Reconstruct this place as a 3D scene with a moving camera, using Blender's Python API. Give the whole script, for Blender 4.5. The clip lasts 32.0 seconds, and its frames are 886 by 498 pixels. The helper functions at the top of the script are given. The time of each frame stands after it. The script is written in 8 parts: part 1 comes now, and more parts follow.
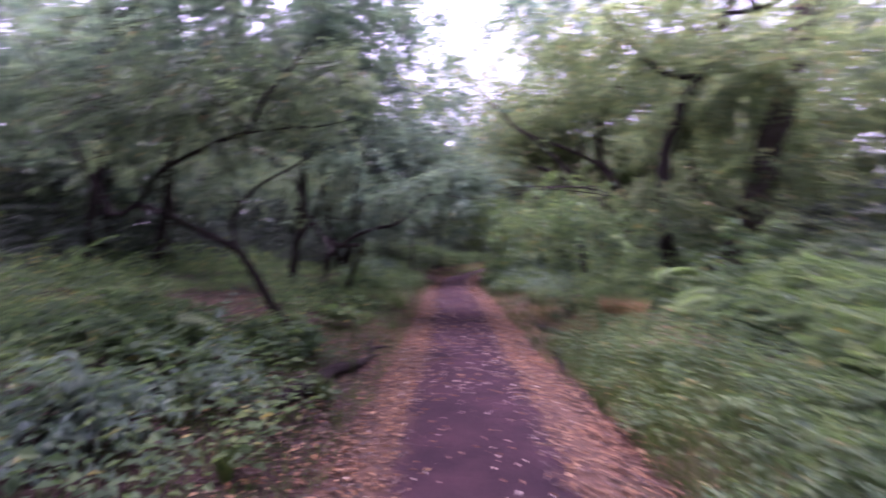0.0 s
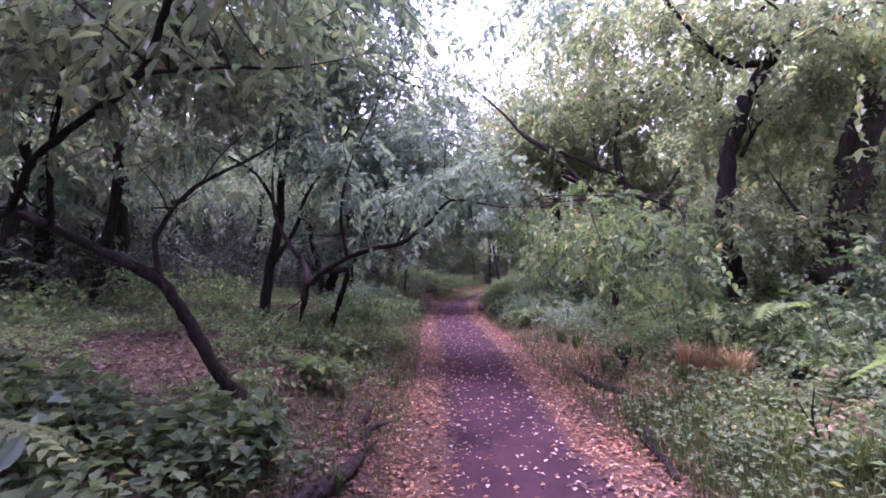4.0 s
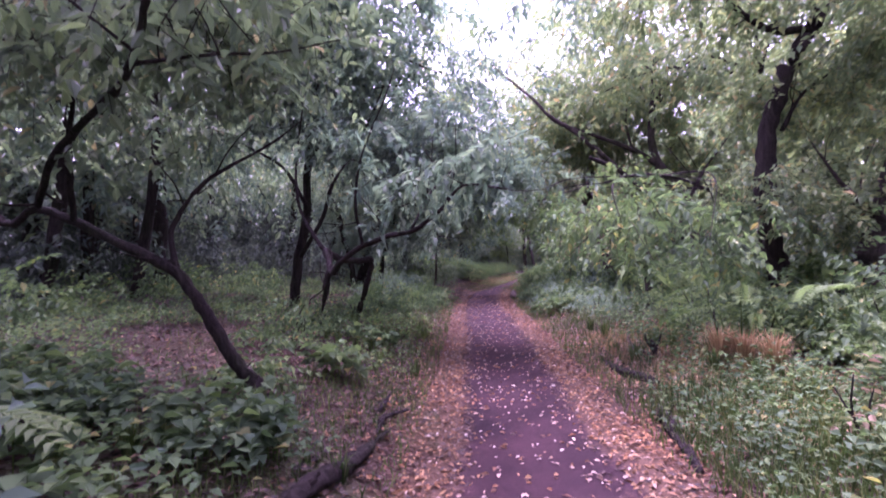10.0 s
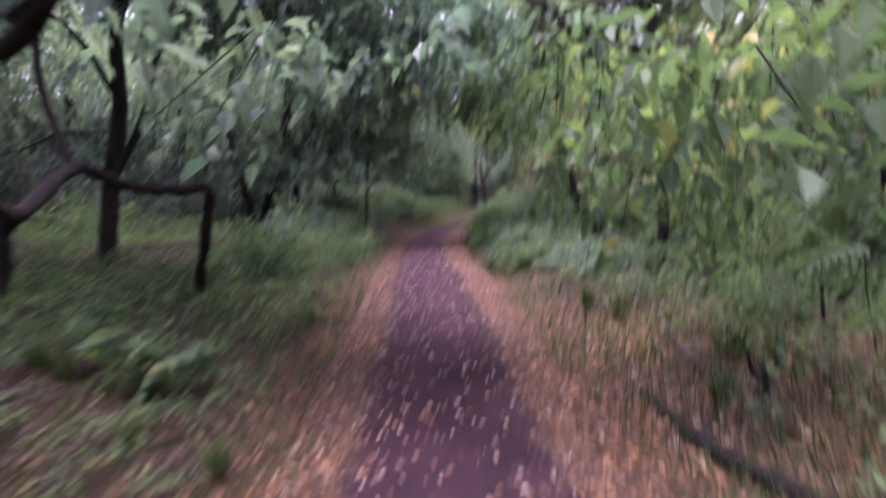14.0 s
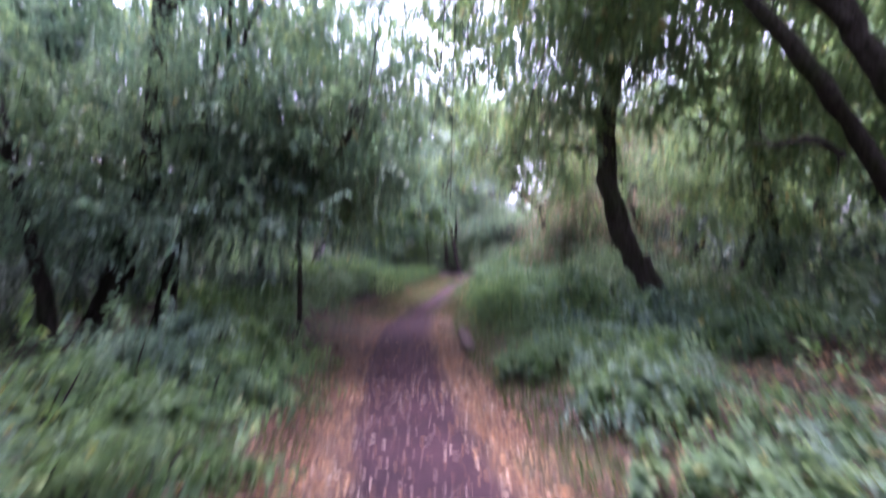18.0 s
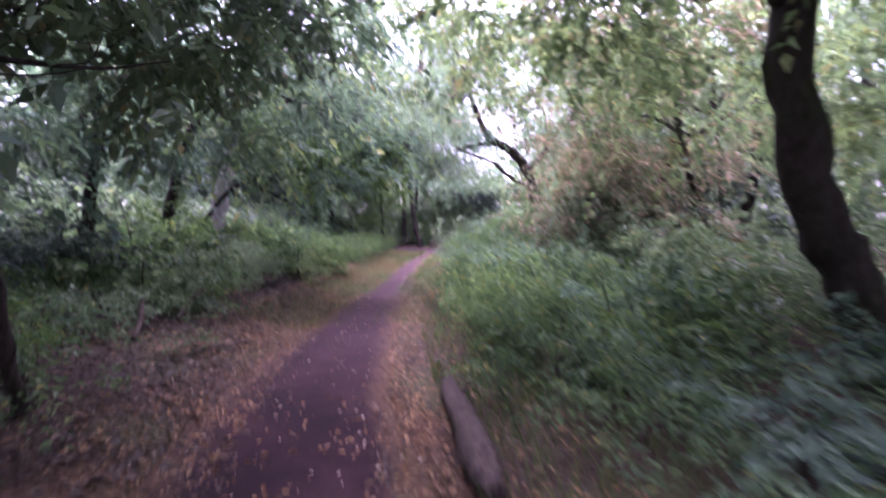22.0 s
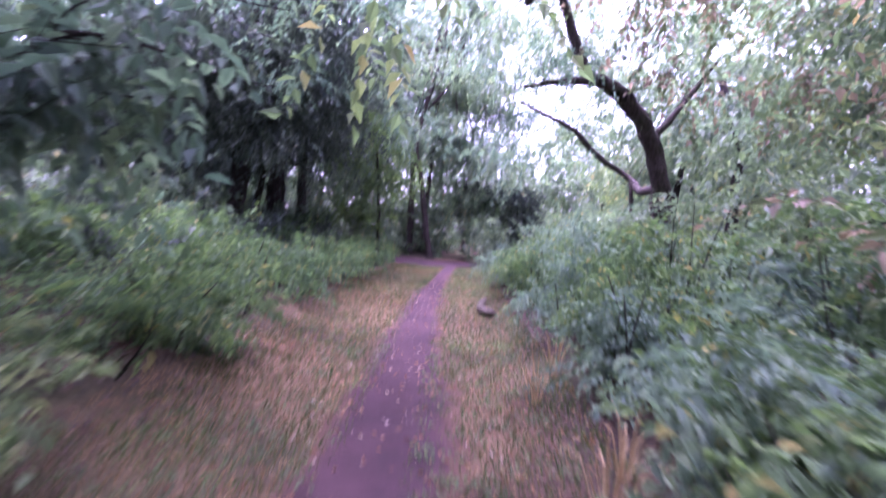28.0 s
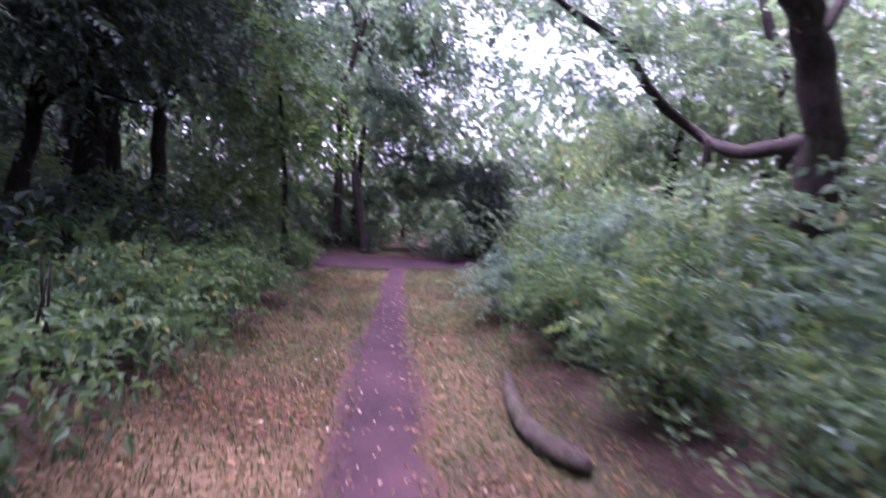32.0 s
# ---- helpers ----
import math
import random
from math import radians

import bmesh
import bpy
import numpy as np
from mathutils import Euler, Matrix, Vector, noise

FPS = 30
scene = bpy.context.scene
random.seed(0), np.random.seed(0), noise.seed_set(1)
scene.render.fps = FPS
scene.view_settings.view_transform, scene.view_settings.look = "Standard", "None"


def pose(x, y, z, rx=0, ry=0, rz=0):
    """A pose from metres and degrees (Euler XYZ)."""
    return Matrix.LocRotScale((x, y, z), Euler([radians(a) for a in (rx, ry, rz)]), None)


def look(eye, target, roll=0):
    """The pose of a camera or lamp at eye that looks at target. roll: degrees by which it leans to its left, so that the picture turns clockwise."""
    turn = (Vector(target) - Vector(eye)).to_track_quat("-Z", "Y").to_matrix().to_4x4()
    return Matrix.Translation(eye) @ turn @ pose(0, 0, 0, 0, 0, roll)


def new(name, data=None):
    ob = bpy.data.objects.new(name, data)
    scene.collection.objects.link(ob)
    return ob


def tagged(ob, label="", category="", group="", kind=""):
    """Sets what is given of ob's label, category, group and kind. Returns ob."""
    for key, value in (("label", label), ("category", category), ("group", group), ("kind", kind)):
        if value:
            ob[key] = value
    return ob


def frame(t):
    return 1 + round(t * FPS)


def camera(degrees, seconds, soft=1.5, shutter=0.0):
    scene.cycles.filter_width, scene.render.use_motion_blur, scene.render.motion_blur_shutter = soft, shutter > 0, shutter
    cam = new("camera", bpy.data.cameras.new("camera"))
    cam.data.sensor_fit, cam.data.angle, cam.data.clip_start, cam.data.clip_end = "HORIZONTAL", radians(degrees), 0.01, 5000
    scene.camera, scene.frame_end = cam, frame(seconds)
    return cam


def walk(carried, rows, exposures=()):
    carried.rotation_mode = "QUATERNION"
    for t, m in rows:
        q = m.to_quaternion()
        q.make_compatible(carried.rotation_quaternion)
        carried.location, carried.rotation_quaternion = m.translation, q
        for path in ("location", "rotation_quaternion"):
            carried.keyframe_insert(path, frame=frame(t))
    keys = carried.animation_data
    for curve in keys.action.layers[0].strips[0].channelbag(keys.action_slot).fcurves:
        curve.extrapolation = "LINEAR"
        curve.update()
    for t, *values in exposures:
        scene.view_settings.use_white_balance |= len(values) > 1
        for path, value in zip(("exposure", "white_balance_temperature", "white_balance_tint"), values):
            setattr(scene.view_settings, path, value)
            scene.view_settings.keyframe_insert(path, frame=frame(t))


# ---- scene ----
cam = camera(85.0, 32.0, soft=1.8, shutter=0.9)
PATH = [
    (0.0, pose(-0.008, -0.041, 1.471, 89.70, 0.55, 0.05)),
    (0.1, pose(-0.030, 0.039, 1.463, 89.72, -0.34, 2.00)),
    (0.5, pose(-0.118, 0.358, 1.431, 89.93, -2.27, -0.66)),
    (0.9, pose(-0.175, 0.675, 1.451, 88.56, -1.21, -5.06)),
    (1.0, pose(-0.189, 0.754, 1.456, 87.96, -1.17, -5.59)),
    (1.1, pose(-0.189, 0.860, 1.462, 87.97, -0.42, -5.93)),
    (1.5, pose(-0.189, 1.285, 1.487, 90.81, -0.55, 0.29)),
    (1.9, pose(-0.293, 1.583, 1.489, 90.19, -2.93, 6.09)),
    (2.0, pose(-0.319, 1.657, 1.489, 92.13, -3.35, 4.38)),
    (2.1, pose(-0.340, 1.705, 1.493, 91.25, -2.56, 2.69)),
    (2.5, pose(-0.424, 1.896, 1.510, 89.10, 0.33, -2.59)),
    (3.0, pose(-0.439, 1.978, 1.522, 90.76, -0.07, 0.01)),
    (3.5, pose(-0.423, 2.011, 1.537, 91.72, 0.40, -1.61)),
    (5.5, pose(-0.398, 2.033, 1.532, 93.24, 1.42, -0.89)),
    (6.0, pose(-0.385, 2.039, 1.531, 93.23, 1.56, -0.39)),
    (6.5, pose(-0.378, 2.041, 1.534, 93.57, 0.81, 1.08)),
    (7.0, pose(-0.372, 2.040, 1.534, 93.86, 0.76, 1.42)),
    (7.5, pose(-0.363, 2.038, 1.534, 93.49, 1.38, 0.93)),
    (8.0, pose(-0.359, 2.045, 1.530, 93.32, 1.37, 1.06)),
    (8.5, pose(-0.347, 2.049, 1.530, 93.40, 1.88, 0.83)),
    (9.0, pose(-0.311, 2.054, 1.530, 93.03, 1.52, -0.13)),
    (9.5, pose(-0.259, 2.072, 1.523, 92.68, 1.60, -0.10)),
    (10.0, pose(-0.198, 2.114, 1.505, 91.09, 1.70, 2.66)),
    (10.5, pose(-0.190, 2.228, 1.502, 88.81, 0.60, 1.88)),
    (10.9, pose(-0.188, 2.530, 1.509, 89.56, 0.27, -3.18)),
    (11.0, pose(-0.188, 2.606, 1.511, 89.46, 1.42, -5.11)),
    (11.1, pose(-0.166, 2.687, 1.504, 88.86, 0.38, -7.26)),
    (11.5, pose(-0.077, 3.013, 1.477, 87.31, -1.62, -9.33)),
    (11.9, pose(-0.015, 3.375, 1.489, 85.52, -1.52, -0.35)),
    (12.0, pose(-0.000, 3.466, 1.492, 85.04, -1.19, 0.38)),
    (12.1, pose(-0.005, 3.572, 1.488, 84.85, -1.54, 0.17)),
    (12.5, pose(-0.025, 3.994, 1.474, 84.58, -1.04, -5.53)),
    (12.9, pose(0.087, 4.432, 1.439, 82.95, -1.13, -8.46)),
    (13.0, pose(0.115, 4.541, 1.430, 84.35, -0.95, -5.82)),
    (13.1, pose(0.118, 4.668, 1.426, 84.60, -0.97, -4.11)),
    (13.5, pose(0.132, 5.175, 1.410, 83.38, -1.03, 2.73)),
    (13.9, pose(0.148, 5.673, 1.426, 81.88, 1.49, -1.54)),
    (14.0, pose(0.152, 5.797, 1.430, 83.25, 1.32, -3.15)),
    (14.1, pose(0.155, 5.937, 1.432, 85.77, 0.63, -3.84)),
    (14.5, pose(0.166, 6.495, 1.438, 84.09, 1.27, -0.59)),
    (16.5, pose(0.100, 9.553, 1.421, 86.68, 0.96, -10.28)),
    (16.9, pose(0.062, 10.095, 1.469, 89.95, -0.42, -5.71)),
    (17.0, pose(0.053, 10.230, 1.481, 90.53, 0.40, -5.43)),
    (17.1, pose(0.043, 10.363, 1.494, 89.89, 1.59, -5.88)),
    (17.5, pose(0.001, 10.896, 1.547, 82.92, 1.99, -7.76)),
    (17.9, pose(-0.007, 11.415, 1.627, 88.73, 1.87, -7.97)),
    (18.0, pose(-0.009, 11.545, 1.647, 90.37, 1.95, -7.99)),
    (18.1, pose(0.008, 11.675, 1.646, 93.61, 1.78, -9.58)),
    (18.5, pose(0.075, 12.195, 1.642, 92.28, 2.83, -14.22)),
    (18.9, pose(0.165, 12.754, 1.628, 88.67, 3.19, -7.34)),
    (19.0, pose(0.188, 12.894, 1.624, 89.22, 2.36, -5.93)),
    (19.1, pose(0.192, 13.020, 1.631, 90.00, 2.70, -5.18)),
    (19.5, pose(0.207, 13.526, 1.658, 90.58, 1.88, -11.64)),
    (19.9, pose(0.292, 14.048, 1.614, 91.82, 1.23, -9.40)),
    (20.0, pose(0.313, 14.179, 1.603, 92.10, 1.46, -8.35)),
    (20.1, pose(0.321, 14.307, 1.599, 89.89, 0.89, -7.68)),
    (20.5, pose(0.353, 14.820, 1.585, 92.43, -0.28, -10.37)),
    (21.0, pose(0.431, 15.458, 1.553, 88.78, 2.13, -6.83)),
    (21.1, pose(0.448, 15.591, 1.558, 90.10, 1.91, -6.41)),
    (21.5, pose(0.515, 16.122, 1.576, 91.49, 0.04, -8.71)),
    (21.9, pose(0.574, 16.626, 1.542, 86.54, -0.33, -14.07)),
    (22.0, pose(0.589, 16.752, 1.534, 86.90, -0.38, -13.25)),
    (22.1, pose(0.592, 16.900, 1.531, 89.52, -0.37, -12.68)),
    (22.5, pose(0.605, 17.491, 1.520, 90.05, -1.84, -8.95)),
    (22.9, pose(0.637, 18.017, 1.492, 83.82, -0.31, -14.82)),
    (23.0, pose(0.645, 18.149, 1.485, 86.24, -0.54, -15.69)),
    (23.1, pose(0.656, 18.284, 1.480, 88.82, -0.20, -15.06)),
    (23.5, pose(0.698, 18.825, 1.462, 88.63, -1.28, -11.39)),
    (23.9, pose(0.762, 19.367, 1.460, 86.58, -1.04, -20.19)),
    (24.0, pose(0.778, 19.503, 1.460, 87.51, -0.37, -22.77)),
    (24.1, pose(0.807, 19.625, 1.465, 86.68, -0.60, -23.84)),
    (24.5, pose(0.921, 20.112, 1.485, 87.95, 1.70, -14.48)),
    (26.5, pose(1.290, 22.886, 1.566, 87.53, 1.06, -17.34)),
    (26.9, pose(1.368, 23.472, 1.536, 87.58, -2.15, -13.53)),
    (27.0, pose(1.387, 23.618, 1.528, 87.85, -1.13, -14.25)),
    (27.1, pose(1.420, 23.766, 1.501, 88.13, -0.60, -15.21)),
    (27.5, pose(1.554, 24.359, 1.391, 83.27, -2.79, -16.50)),
    (27.9, pose(1.646, 25.061, 1.409, 85.94, -3.32, -11.69)),
    (28.0, pose(1.669, 25.236, 1.413, 87.58, -4.22, -13.15)),
    (28.1, pose(1.695, 25.384, 1.417, 88.35, -3.25, -13.02)),
    (28.5, pose(1.800, 25.977, 1.432, 83.07, -2.55, -14.11)),
    (28.9, pose(1.865, 26.569, 1.478, 88.98, -2.77, -9.77)),
    (29.0, pose(1.881, 26.717, 1.489, 91.85, -3.82, -11.78)),
    (29.1, pose(1.903, 26.841, 1.495, 91.36, -2.64, -13.40)),
    (29.5, pose(1.990, 27.339, 1.519, 92.57, -5.53, -22.01)),
    (29.9, pose(2.035, 27.842, 1.537, 91.00, -4.11, -15.62)),
    (30.0, pose(2.046, 27.968, 1.541, 91.01, -3.59, -13.08)),
    (30.1, pose(2.057, 28.085, 1.544, 90.84, -2.69, -11.25)),
    (30.5, pose(2.101, 28.554, 1.557, 90.33, -6.20, -17.85)),
    (30.9, pose(2.247, 29.051, 1.523, 90.52, -1.74, -22.25)),
    (31.0, pose(2.284, 29.175, 1.515, 90.12, -0.93, -21.46)),
    (31.1, pose(2.306, 29.323, 1.511, 87.29, -0.41, -19.36)),
    (31.5, pose(2.395, 29.916, 1.497, 88.33, -2.16, -18.32)),
    (31.9, pose(2.485, 30.405, 1.477, 85.47, -3.85, -22.19)),
    (32.0, pose(2.507, 30.527, 1.472, 86.04, -3.97, -21.58)),
]
walk(cam, PATH, [(0.0, 3.85 - 0.92, 5650, 72), (3.0, 3.85 - 0.58, 5600, 84), (8.0, 3.85 - 0.46, 5560, 86), (12.0, 3.85 - 0.38, 5560, 74), (14.0, 3.85 - 0.45, 5750, 58), (16.0, 3.85 - 0.25, 5650, 50), (18.0, 3.85 - 0.2, 5450, 48), (21.0, 3.85 - 0.02, 5620, 64), (23.2, 3.85 - 0.25, 5400, 60), (24.5, 3.85 - 0.2, 5350, 60), (27.0, 3.85 + 0.1, 5280, 66), (28.0, 3.85 - 0.15, 5250, 72), (29.0, 3.85 - 0.42, 5200, 66), (30.0, 3.85 - 0.55, 5200, 70), (32.0, 3.85 - 0.72, 5420, 66)])

# ---- world and sun: bright overcast ----
world = bpy.data.worlds.new("overcast_sky")
scene.world = world
world.use_nodes = True
wn = world.node_tree.nodes
sky = wn.new("ShaderNodeTexSky")
sky.sky_type, sky.sun_disc = "NISHITA", False
sky.sun_elevation, sky.sun_rotation = radians(78), radians(340)
sky.air_density, sky.dust_density, sky.ozone_density = 1.0, 6.0, 1.0
sky_soft = wn.new("ShaderNodeHueSaturation")
sky_soft.inputs["Saturation"].default_value = 0.35
world.node_tree.links.new(sky.outputs[0], sky_soft.inputs["Color"])
world.node_tree.links.new(sky_soft.outputs[0], wn["Background"].inputs[0])
wn["Background"].inputs[1].default_value = 0.15
sun = bpy.data.lights.new("sun", "SUN")
sun.energy, sun.angle, sun.color = 0.8, radians(40), (1.0, 0.97, 0.93)
new("sun", sun).matrix_world = look((-2.18, 5.99, 30), (0, 0, 0))


# ---- materials ----
def material(name, rough=0.8, spec=0.3):
    m = bpy.data.materials.new(name)
    m.use_nodes = True
    b = m.node_tree.nodes["Principled BSDF"]
    b.inputs["Roughness"].default_value = rough
    b.inputs["Specular IOR Level"].default_value = spec
    return m, m.node_tree.nodes, m.node_tree.links, b


def ramp(nodes, stops):
    r = nodes.new("ShaderNodeValToRGB")
    e = r.color_ramp.elements
    while len(e) < len(stops):
        e.new(0.5)
    for k, (p, c) in zip(e, stops):
        k.position, k.color = p, (*c, 1)
    return r


def noise_tex(nodes, links, scale, detail=4, rough=0.6, coord="Object"):
    tc = nodes.new("ShaderNodeTexCoord")
    n = nodes.new("ShaderNodeTexNoise")
    n.inputs["Scale"].default_value, n.inputs["Detail"].default_value, n.inputs["Roughness"].default_value = scale, detail, rough
    links.new(tc.outputs[coord], n.inputs["Vector"])
    return n


def mixed(nodes, links, kind, fac, a, b):
    m = nodes.new("ShaderNodeMix")
    m.data_type, m.blend_type = "RGBA", kind
    for socket, value in ((m.inputs[0], fac), (m.inputs[6], a), (m.inputs[7], b)):
        if isinstance(value, (int, float)):
            socket.default_value = value
        elif isinstance(value, tuple):
            socket.default_value = (*value, 1)
        else:
            links.new(value, socket)
    return m.outputs[2]


def bumped(nodes, links, bsdf, height, strength, distance):
    b = nodes.new("ShaderNodeBump")
    b.inputs["Strength"].default_value, b.inputs["Distance"].default_value = strength, distance
    links.new(height, b.inputs["Height"])
    links.new(b.outputs[0], bsdf.inputs["Normal"])


def leaf_material(name, stops, through_light, rough=0.45, spec=0.5, gain=0.35):
    """Foliage: each leaf its own tint, clumps drift in tone, light shines through the blade."""
    m, nodes, links, b = material(name, rough, spec)
    geo = nodes.new("ShaderNodeNewGeometry")
    r = ramp(nodes, stops)
    links.new(geo.outputs["Random Per Island"], r.inputs[0])
    clump = noise_tex(nodes, links, 0.9, 3)
    tone = ramp(nodes, [(0.3, (0.6, 0.66, 0.72)), (0.7, (1.3, 1.25, 1.05))])
    links.new(clump.outputs[0], tone.inputs[0])
    col = mixed(nodes, links, "MULTIPLY", 1.0, r.outputs[0], tone.outputs[0])
    links.new(col, b.inputs["Base Color"])
    t = nodes.new("ShaderNodeBsdfTranslucent")
    links.new(mixed(nodes, links, "MULTIPLY", 1.0, col, through_light), t.inputs[0])
    mix = nodes.new("ShaderNodeMixShader")
    mix.inputs[0].default_value = gain
    links.new(b.outputs[0], mix.inputs[1])
    links.new(t.outputs[0], mix.inputs[2])
    links.new(mix.outputs[0], nodes["Material Output"].inputs[0])
    return m


def bark_material(name, dark, light):
    m, nodes, links, b = material(name, 0.9, 0.12)
    n = noise_tex(nodes, links, 22, 6, 0.72)
    mp = nodes.new("ShaderNodeMapping")
    mp.inputs["Scale"].default_value = (1, 1, 0.22)
    links.new(n.inputs["Vector"].links[0].from_socket, mp.inputs[0])
    links.new(mp.outputs[0], n.inputs["Vector"])
    r = ramp(nodes, [(0.32, dark), (0.68, light)])
    links.new(n.outputs[0], r.inputs[0])
    patch = noise_tex(nodes, links, 1.7, 3)
    moss = ramp(nodes, [(0.5, (1, 1, 1)), (0.72, (0.8, 1.1, 0.7))])
    links.new(patch.outputs[0], moss.inputs[0])
    links.new(mixed(nodes, links, "MULTIPLY", 1.0, r.outputs[0], moss.outputs[0]), b.inputs["Base Color"])
    bumped(nodes, links, b, n.outputs[0], 1.0, 0.045)
    return m


leaf_mid = leaf_material("leaf_mid", [(0.0, (0.0758, 0.1139, 0.0791)), (0.5, (0.1108, 0.1595, 0.1048)), (0.96, (0.1516, 0.2050, 0.1222)), (1.0, (0.2566, 0.2050, 0.1280))], (1.2, 1.35, 0.9), 0.42, 0.5, 0.48)
leaf_blue = leaf_material("leaf_blue", [(0.0, (0.0752, 0.1139, 0.0971)), (0.6, (0.1128, 0.1679, 0.1360)), (1.0, (0.1630, 0.2158, 0.1554))], (1.15, 1.35, 0.92), 0.6, 0.22, 0.45)
leaf_bright = leaf_material("leaf_bright", [(0.0, (0.0767, 0.1222, 0.0661)), (0.6, (0.1125, 0.163, 0.0811)), (1.0, (0.1483, 0.1987, 0.0864))], (1.2, 1.45, 0.75), 0.68, 0.2, 0.5)
leaf_yellow = leaf_material("leaf_yellow", [(0.0, (0.108, 0.15, 0.092)), (0.55, (0.155, 0.205, 0.118)), (0.95, (0.225, 0.25, 0.13)), (1.0, (0.3, 0.21, 0.12))], (1.2, 1.4, 0.9), 0.55, 0.25, 0.52)
leaf_brown = leaf_material("leaf_brown", [(0.0, (0.075, 0.11, 0.055)), (0.42, (0.12, 0.15, 0.075)), (0.52, (0.15, 0.125, 0.09)), (0.85, (0.23, 0.175, 0.14)), (1.0, (0.29, 0.225, 0.18))], (1.15, 1.15, 0.9), 0.6, 0.2, 0.42)
# dark foliage, with the shade of the wood's depth put into its colour
leaf_dark_shaded = leaf_material("leaf_dark_shaded", [(0.0, (0.0378, 0.0534, 0.047)), (0.6, (0.0594, 0.0825, 0.0694)), (1.0, (0.0864, 0.1115, 0.084))], (1.1, 1.25, 0.8), 0.65, 0.2, 0.22)
leaf_herb = leaf_material("leaf_herb", [(0.0, (0.055, 0.09, 0.052)), (0.6, (0.088, 0.14, 0.076)), (0.95, (0.125, 0.18, 0.082)), (1.0, (0.25, 0.21, 0.09))], (1.2, 1.4, 0.75), 0.72, 0.16, 0.4)
grass_green = leaf_material("grass_green", [(0.0, (0.036, 0.066, 0.022)), (0.75, (0.066, 0.108, 0.034)), (1.0, (0.13, 0.135, 0.056))], (1.2, 1.3, 0.8), 0.75, 0.12, 0.3)
grass_dry = leaf_material("grass_dry", [(0.0, (0.19, 0.1242, 0.068)), (0.6, (0.266, 0.184, 0.0978)), (1.0, (0.342, 0.2576, 0.1445))], (1.2, 1.1, 0.9), 0.7, 0.2, 0.25)
dead_leaf = leaf_material("dead_leaf", [(0.0, (0.06, 0.028, 0.013)), (0.4, (0.135, 0.063, 0.026)), (0.75, (0.22, 0.11, 0.046)), (1.0, (0.31, 0.2, 0.11))], (1.2, 1.0, 0.7), 0.6, 0.35, 0.12)
rotten_leaf = leaf_material("rotten_leaf", [(0.0, (0.022, 0.014, 0.013)), (0.5, (0.06, 0.035, 0.028)), (0.9, (0.1, 0.055, 0.037)), (1.0, (0.2, 0.135, 0.1))], (1.2, 1.0, 0.7), 0.6, 0.35, 0.1)
pale_leaf = leaf_material("pale_leaf", [(0.0, (0.2448, 0.1632, 0.124)), (0.6, (0.3456, 0.2652, 0.217)), (1.0, (0.4464, 0.3808, 0.3348))], (1.0, 0.9, 0.8), 0.5, 0.4, 0.05)
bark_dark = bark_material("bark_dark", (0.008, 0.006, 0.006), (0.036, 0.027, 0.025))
bark = bark_material("bark", (0.014, 0.011, 0.010), (0.07, 0.054, 0.048))
bark_pale = bark_material("bark_pale", (0.16, 0.13, 0.14), (0.42, 0.37, 0.38))
dead_wood = bark_material("dead_wood", (0.026, 0.019, 0.018), (0.125, 0.092, 0.080))


def soil_material():
    m, nodes, links, b = material("woodland_soil", 0.9, 0.2)
    big = noise_tex(nodes, links, 0.55, 4)
    fine = noise_tex(nodes, links, 28, 5, 0.7)
    leafy = nodes.new("ShaderNodeTexVoronoi")
    leafy.inputs["Scale"].default_value = 22
    links.new(fine.inputs["Vector"].links[0].from_socket, leafy.inputs["Vector"])
    soil = ramp(nodes, [(0.3, (0.012, 0.008, 0.006)), (0.7, (0.046, 0.027, 0.018))])
    links.new(fine.outputs[0], soil.inputs[0])
    litter = ramp(nodes, [(0.0, (0.018, 0.010, 0.007)), (0.5, (0.07, 0.034, 0.019)), (1.0, (0.17, 0.088, 0.046))])
    links.new(leafy.outputs["Color"], litter.inputs[0])
    moss = ramp(nodes, [(0.3, (0.022, 0.024, 0.010)), (0.7, (0.062, 0.062, 0.026))])
    links.new(fine.outputs[0], moss.inputs[0])
    cover = nodes.new("ShaderNodeAttribute")
    cover.attribute_name = "litter"
    spot = ramp(nodes, [(0.45, (0, 0, 0)), (0.6, (1, 1, 1))])
    links.new(big.outputs[0], spot.inputs[0])
    base = mixed(nodes, links, "MIX", spot.outputs[0], soil.outputs[0], moss.outputs[0])
    floor = mixed(nodes, links, "MIX", cover.outputs["Fac"], base, litter.outputs[0])
    dry = nodes.new("ShaderNodeAttribute")
    dry.attribute_name = "straw"
    straw = ramp(nodes, [(0.3, (0.075, 0.048, 0.024)), (0.55, (0.13, 0.087, 0.044)), (0.75, (0.2, 0.145, 0.075))])
    links.new(fine.outputs[0], straw.inputs[0])
    links.new(mixed(nodes, links, "MIX", dry.outputs["Fac"], floor, straw.outputs[0]), b.inputs["Base Color"])
    bumped(nodes, links, b, leafy.outputs["Distance"], 1.0, 0.035)
    return m


